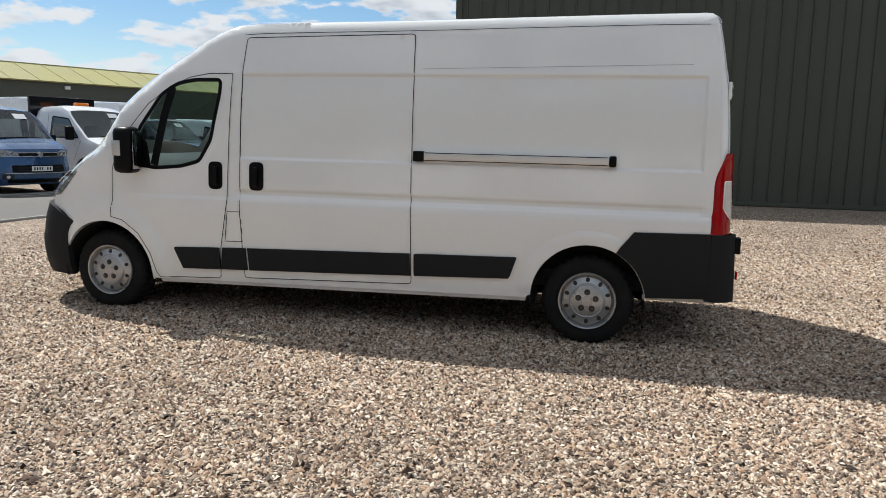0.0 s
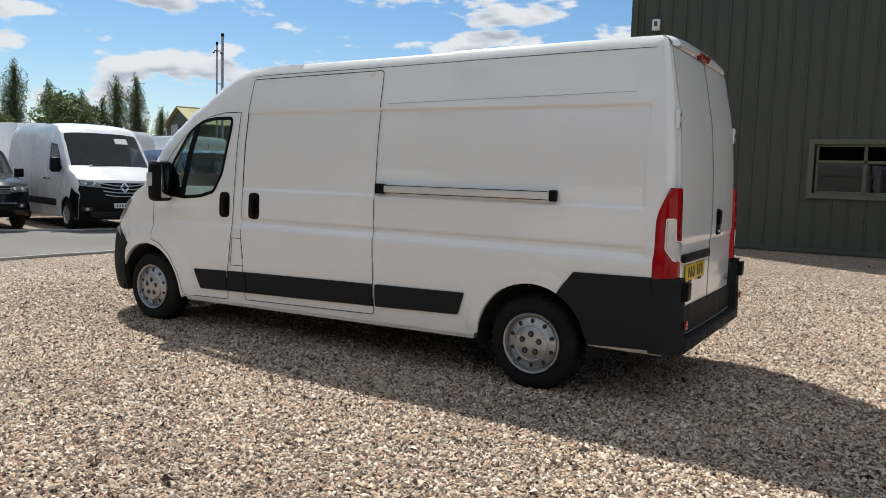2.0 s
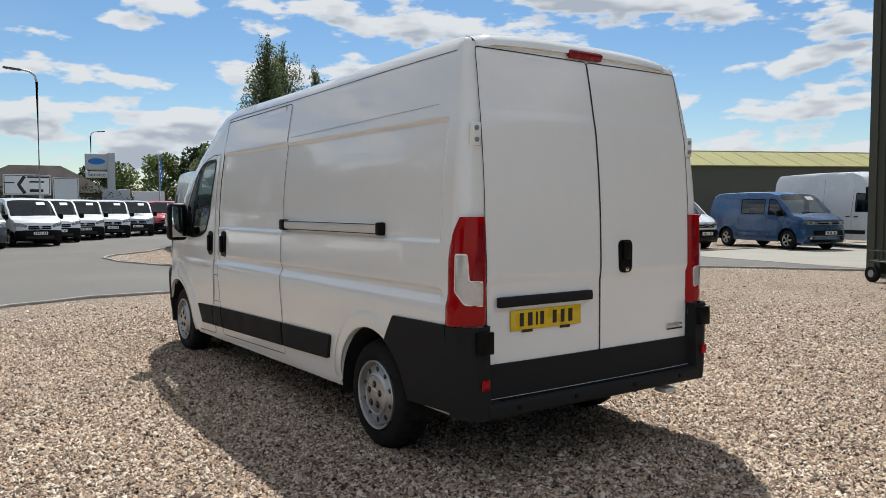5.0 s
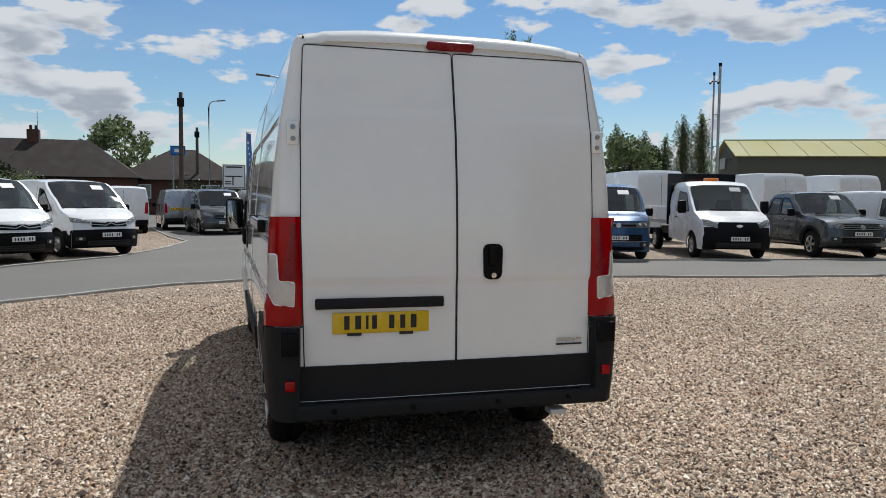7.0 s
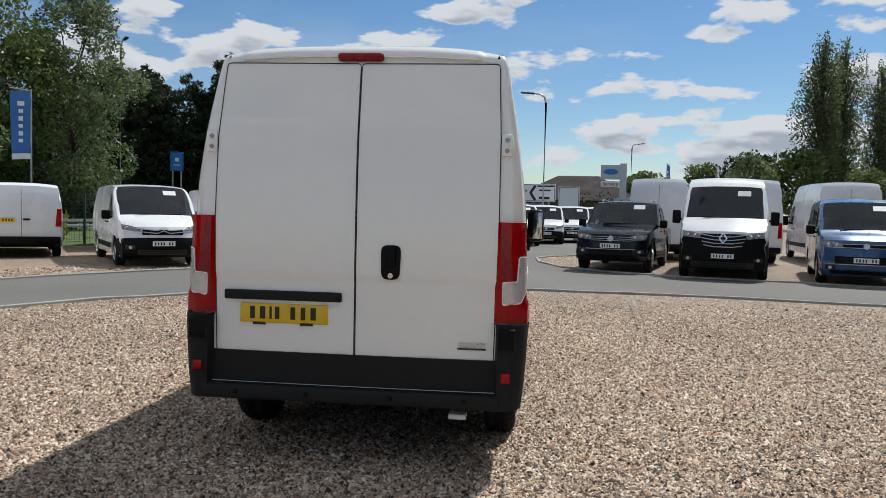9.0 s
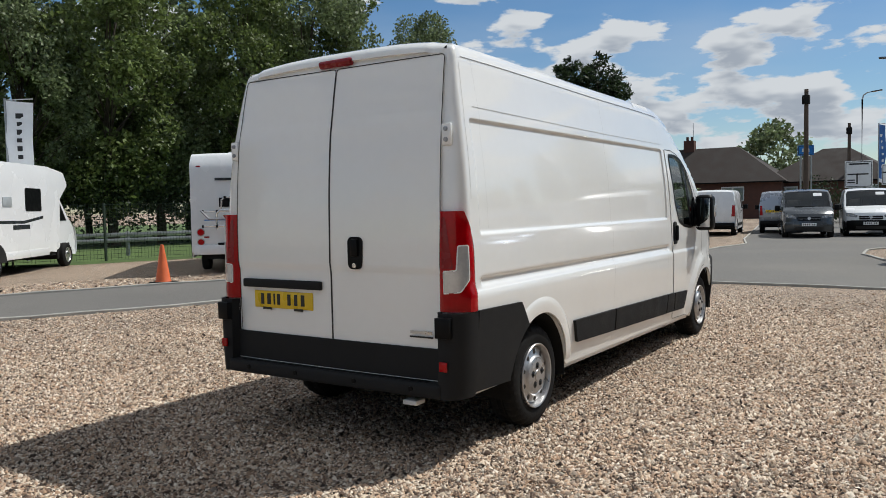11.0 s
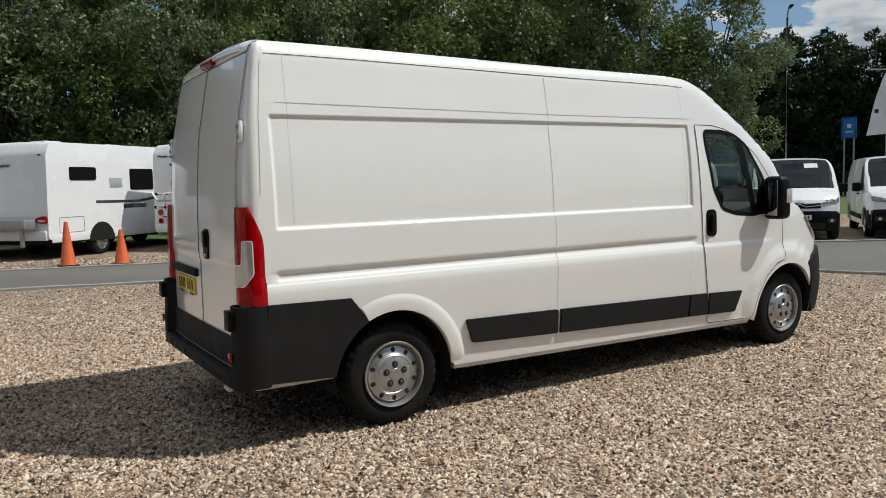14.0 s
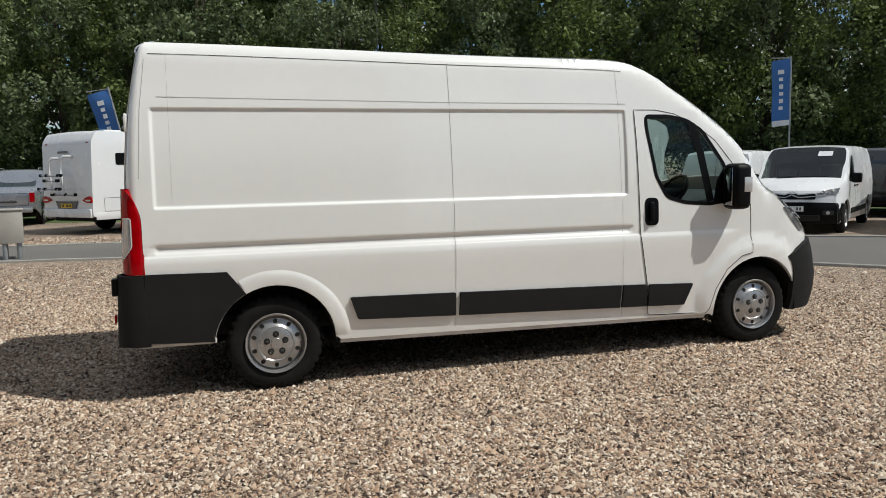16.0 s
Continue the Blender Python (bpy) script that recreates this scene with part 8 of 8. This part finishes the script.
# fence behind the motorhomes
def fence_run(a, b, h=1.8):
    n = max(1, int(math.hypot(b[0] - a[0], b[1] - a[1]) / 2.5))
    f = empty("mesh_fence", None, "dark green steel mesh fence on slim posts", "fence")
    d = (Vector((*b, 0)) - Vector((*a, 0)))
    for k in range(n + 1):
        p = Vector((*a, 0)) + d * k / n
        part("post", box_bm((0.06, 0.06, h), (p.x, p.y, h / 2)), M_darkgreen, f, "", False)
    ang = math.degrees(math.atan2(d.y, d.x))
    mid = Vector((*a, 0)) + d / 2
    for k in range(14):
        part("wire", box_bm((d.length, 0.008, 0.008), (mid.x, mid.y, 0.1 + k * (h - 0.15) / 13), 0, (0, 0, ang)), M_darkgreen, f, "", False)
    bm = bmesh.new()
    m = int(d.length / 0.10)
    u = d.normalized()
    side = Vector((-u.y, u.x, 0)) * 0.004
    for k in range(m):
        p = Vector((*a, 0)) + d * k / m
        vs = [bm.verts.new(p + o + Vector((0, 0, zz))) for zz in (0.05, h - 0.02) for o in (-u * 0.004, u * 0.004)]
        bm.faces.new((vs[0], vs[1], vs[3], vs[2]))
    tagged(part("wire_mesh", bm, M_darkgreen, f, "", False), kind="stuff")


M_darkgreen = material("dark_green_steel", (0.02, 0.035, 0.022), 0.5, 0.0, 0.1)
fence_run((-21, -13.3), (-12.6, -16.6))
fence_run((-12.6, -16.6), (0, -21.3))
fence_run((0, -21.3), (22, -29))
bar = empty("crash_barrier", None, "pale steel crash barrier beyond the fence", "barrier")
b0, b1 = Vector((-27, -14.0, 0)), Vector((-4, -22.6, 0))
ang = math.degrees(math.atan2((b1 - b0).y, (b1 - b0).x))
for z in (0.55, 0.75):
    part("beam", box_bm(((b1 - b0).length, 0.05, 0.13), (*((b0 + b1) / 2 + Vector((0, 0, z))),), 0.02, (0, 0, ang)), M_galv, bar)
for k in range(9):
    p = b0 + (b1 - b0) * k / 8
    part("post", box_bm((0.1, 0.1, 0.85), (p.x, p.y - 0.1, 0.42)), M_galv, bar)
flat("grass_verge", [(-40, -7.5), (-22, -12.0), (-12.4, -15.6), (0.2, -20.3), (22, -28), (50, -37), (50, -90), (-60, -80)], 0.008, M_grass, "rough grass verge beneath the trees", "grass")

# meter cabinet on the gravel
mc = empty("meter_cabinet", pose(5.95, -10.1, 0, 0, 0, 10), "grey electricity cabinet raised on short posts", "cabinet")
part("cabinet_body", box_bm((0.40, 0.50, 0.62), (0, 0, 0.62), 0.015), M_cab, mc)
part("cabinet_lid", box_bm((0.44, 0.54, 0.03), (0, 0, 0.945), 0.008), M_cab, mc)
for dx in (-0.12, 0.12):
    for dy in (-0.17, 0.17):
        part("leg", tube_bm([(dx, dy, 0), (dx, dy, 0.33)], 0.045, 10), M_galv, mc)

# trolley with a cone
tr = empty("garden_trolley", pose(-0.98, 12.35, 0, 0, 0, -22), "dark green wire-sided yard trolley on four fat tyres", "trolley")
part("tray", box_bm((1.05, 0.55, 0.03), (0, 0, 0.40), 0.01), M_darkgreen, tr)
for dy in (-0.28, 0.28):
    for z in (0.44, 0.62):
        part("side_rail", tube_bm([(-0.54, dy, z), (0.54, dy, z)], 0.012, 6), M_darkgreen, tr)
    for k in range(5):
        part("side_bar", tube_bm([(-0.54 + 0.27 * k, dy, 0.40), (-0.54 + 0.27 * k, dy, 0.63)], 0.008, 6), M_darkgreen, tr)
for dx in (-0.54, 0.54):
    part("end_rail", tube_bm([(dx, -0.28, 0.62), (dx, 0.28, 0.62)], 0.012, 6), M_darkgreen, tr)
    part("axle", tube_bm([(dx * 0.75, -0.26, 0.17), (dx * 0.75, 0.26, 0.17)], 0.018, 6), M_darkgreen, tr)
    part("axle_bracket", box_bm((0.06, 0.30, 0.22), (dx * 0.75, 0, 0.28), 0.01), M_darkgreen, tr)
    for dy in (-0.30, 0.30):
        w = part("tyre", lathe_bm([(0.07, -0.04), (0.14, -0.05), (0.17, -0.03), (0.17, 0.03), (0.14, 0.05), (0.07, 0.04)], 24), M_tyre, tr)
        w.location = (dx * 0.75, dy, 0.17)
        hb_ = part("hub", lathe_bm([(0.075, -0.042), (0.03, -0.03), (0.03, 0.03), (0.075, 0.042)], 16), M_galv, w)
tc2 = cone(-1.08, 12.42, 0.42, 0, True, "red and white traffic cone standing in the trolley")
tc2.location.z = 0.415
tc2.scale = (0.45, 0.45, 0.75)


# ---- houses beyond the far road ----
def house(x, y, turn, w, d, eave, ridge, label, hip=True, chimney=True):
    h = empty("house", pose(x, y, 0, 0, 0, turn), label, "house", "houses beyond the road")
    part("wall", box_bm((d, w, eave), (0, 0, eave / 2)), M_brick, h, "", False)
    b = bmesh.new()
    o = 0.4
    in_ = d / 2 if hip else 0.0
    v = [b.verts.new(p) for p in ((-d / 2 - o, -w / 2 - o, eave), (d / 2 + o, -w / 2 - o, eave), (d / 2 + o, w / 2 + o, eave), (-d / 2 - o, w / 2 + o, eave), (0, -w / 2 + in_, ridge), (0, w / 2 - in_, ridge))]
    for f in ((0, 1, 4), (1, 2, 5, 4), (2, 3, 5), (3, 0, 4, 5), (3, 2, 1, 0)):
        b.faces.new([v[i] for i in f])
    part("roof", b, M_tile, h, "brown tiled hipped roof", False)
    part("gutter", box_bm((0.10, w + 0.8, 0.10), (d / 2 + 0.42, 0, eave - 0.02)), M_black, h, "", False)
    if chimney:
        c = part("chimney", box_bm((0.8, 0.9, 1.3), (0, w * 0.02, ridge + 0.1)), M_brick, h, "", False)
        for k in (-0.2, 0.2):
            part("chimney_pot", tube_bm([(0, w * 0.02 + k, ridge + 0.7), (0, w * 0.02 + k, ridge + 1.1)], 0.12, 8), M_brick, c)
        part("aerial", tube_bm([(0, w * 0.02 + 0.3, ridge + 0.7), (0, w * 0.02 + 0.3, ridge + 2.3)], 0.025, 5), M_galv, c)
    for yy in (-w * 0.3, w * 0.28):
        wi = part("window", box_bm((0.06, 1.8, 1.2), (d / 2 + 0.02, yy, eave - 0.95)), M_signw, h, "white framed window", False)
        for q in (-0.45, 0.45):
            part("pane", box_bm((0.03, 0.75, 1.0), (d / 2 + 0.05, yy + q, eave - 0.95)), M_glassd, wi, "", False)


house(-64, -16.6, 2, 17, 8, 3.0, 6.2, "low brick house with a long brown tiled roof")
house(-65.5, -4.6, -4, 10, 8, 2.9, 5.7, "low brick house with a brown hipped roof", True, False)
house(-70, 6, -10, 12, 8, 2.7, 5.2, "low brick house with a brown tiled roof", True, False)
house(-63, -30, 8, 12, 8, 2.9, 6.2, "low brick house with a brown tiled roof")

# ---- loose stones ----
def stones(name, n, region, size, seed, label, mat, far=False):
    rng = np.random.default_rng(seed)
    p = np.stack([rng.uniform(region[0], region[1], n), rng.uniform(region[2], region[3], n)], 1)
    # keep to the yard: inside the curving kerb
    edge_x = NEAR[15:0:-1]
    lim_x = np.interp(p[:, 1], [q[1] for q in edge_x], [q[0] for q in edge_x])
    lim_y = np.interp(p[:, 0], [q[0] for q in NEAR[13:18]], [q[1] for q in NEAR[13:18]])
    ok = (p[:, 0] > lim_x + 0.06) & (p[:, 1] > lim_y + 0.06) & (p[:, 1] < BY - 0.08)
    if far:
        lim_f = np.interp(p[:, 0], [q[0] for q in FAR_S[11:0:-1]], [q[1] for q in FAR_S[11:0:-1]])
        ok = (p[:, 1] < lim_f - 0.08) & (p[:, 1] > lim_f - 2.6)
    # thinning out towards the border of the region
    border = np.minimum.reduce([p[:, 0] - region[0], region[1] - p[:, 0], p[:, 1] - region[2], region[3] - p[:, 1]])
    if not far:
        ok &= rng.uniform(0, 1, n) < np.clip(border / 2.0, 0.0, 1.0)
    p = p[ok]
    n = len(p)
    # a chip's visible crown; its foot is sunk in the bed
    base = np.array([(1, 0, -0.35), (-1, 0, -0.35), (0, 1, -0.35), (0, -1, -0.35), (0, 0, 1)], float)
    tri = np.array([(0, 2, 4), (2, 1, 4), (1, 3, 4), (3, 0, 4)])
    s = size * np.exp(rng.normal(0, 0.24, n))
    dims = np.stack([s * rng.uniform(1.1, 1.8, n), s * rng.uniform(0.6, 0.95, n), s * rng.uniform(0.55, 1.15, n)], 1)
    v = base[None] * (1 + rng.uniform(-0.22, 0.22, (n, 5, 1))) + rng.uniform(-0.36, 0.36, (n, 5, 3))
    v = v * dims[:, None, :]
    # random turns: tilt, then yaw
    a, b = rng.normal(0, 0.4, n), rng.uniform(0, 2 * np.pi, n)
    ca, sa, cb, sb = np.cos(a)[:, None], np.sin(a)[:, None], np.cos(b)[:, None], np.sin(b)[:, None]
    y, z = v[..., 1] * ca - v[..., 2] * sa, v[..., 1] * sa + v[..., 2] * ca
    x2, y2 = v[..., 0] * cb - y * sb, v[..., 0] * sb + y * cb
    v = np.stack([x2 + p[:, 0:1], y2 + p[:, 1:2], z + (dims[:, 2] * rng.uniform(0.0, 1.0, n))[:, None]], -1)
    f = (np.arange(n)[:, None, None] * 5 + tri[None]).reshape(-1, 3)
    ob = numpy_mesh(name, v.reshape(-1, 3), f, mat)
    return tagged(ob, label, "gravel", kind="stuff")


stones("gravel_stones", 530000, (-4.9, 6.4, -5.4, 5.3), 0.0086, 1, "loose pinkish and grey gravel stones around the van", M_stone)
stones("gravel_stones", 120000, (-6.5, 9.5, -8.6, 8.6), 0.0105, 2, "loose pinkish and grey gravel stones of the yard", M_stone)
stones("gravel_stones", 20000, (-7.6, 14.0, -9.5, 13.4), 0.0125, 3, "scattered larger gravel stones of the yard", M_stone)
stones("gravel_stones", 40000, (-10.0, 12.0, -16.5, -6.0), 0.016, 4, "loose pale gravel strip beyond the road", M_stone, True)
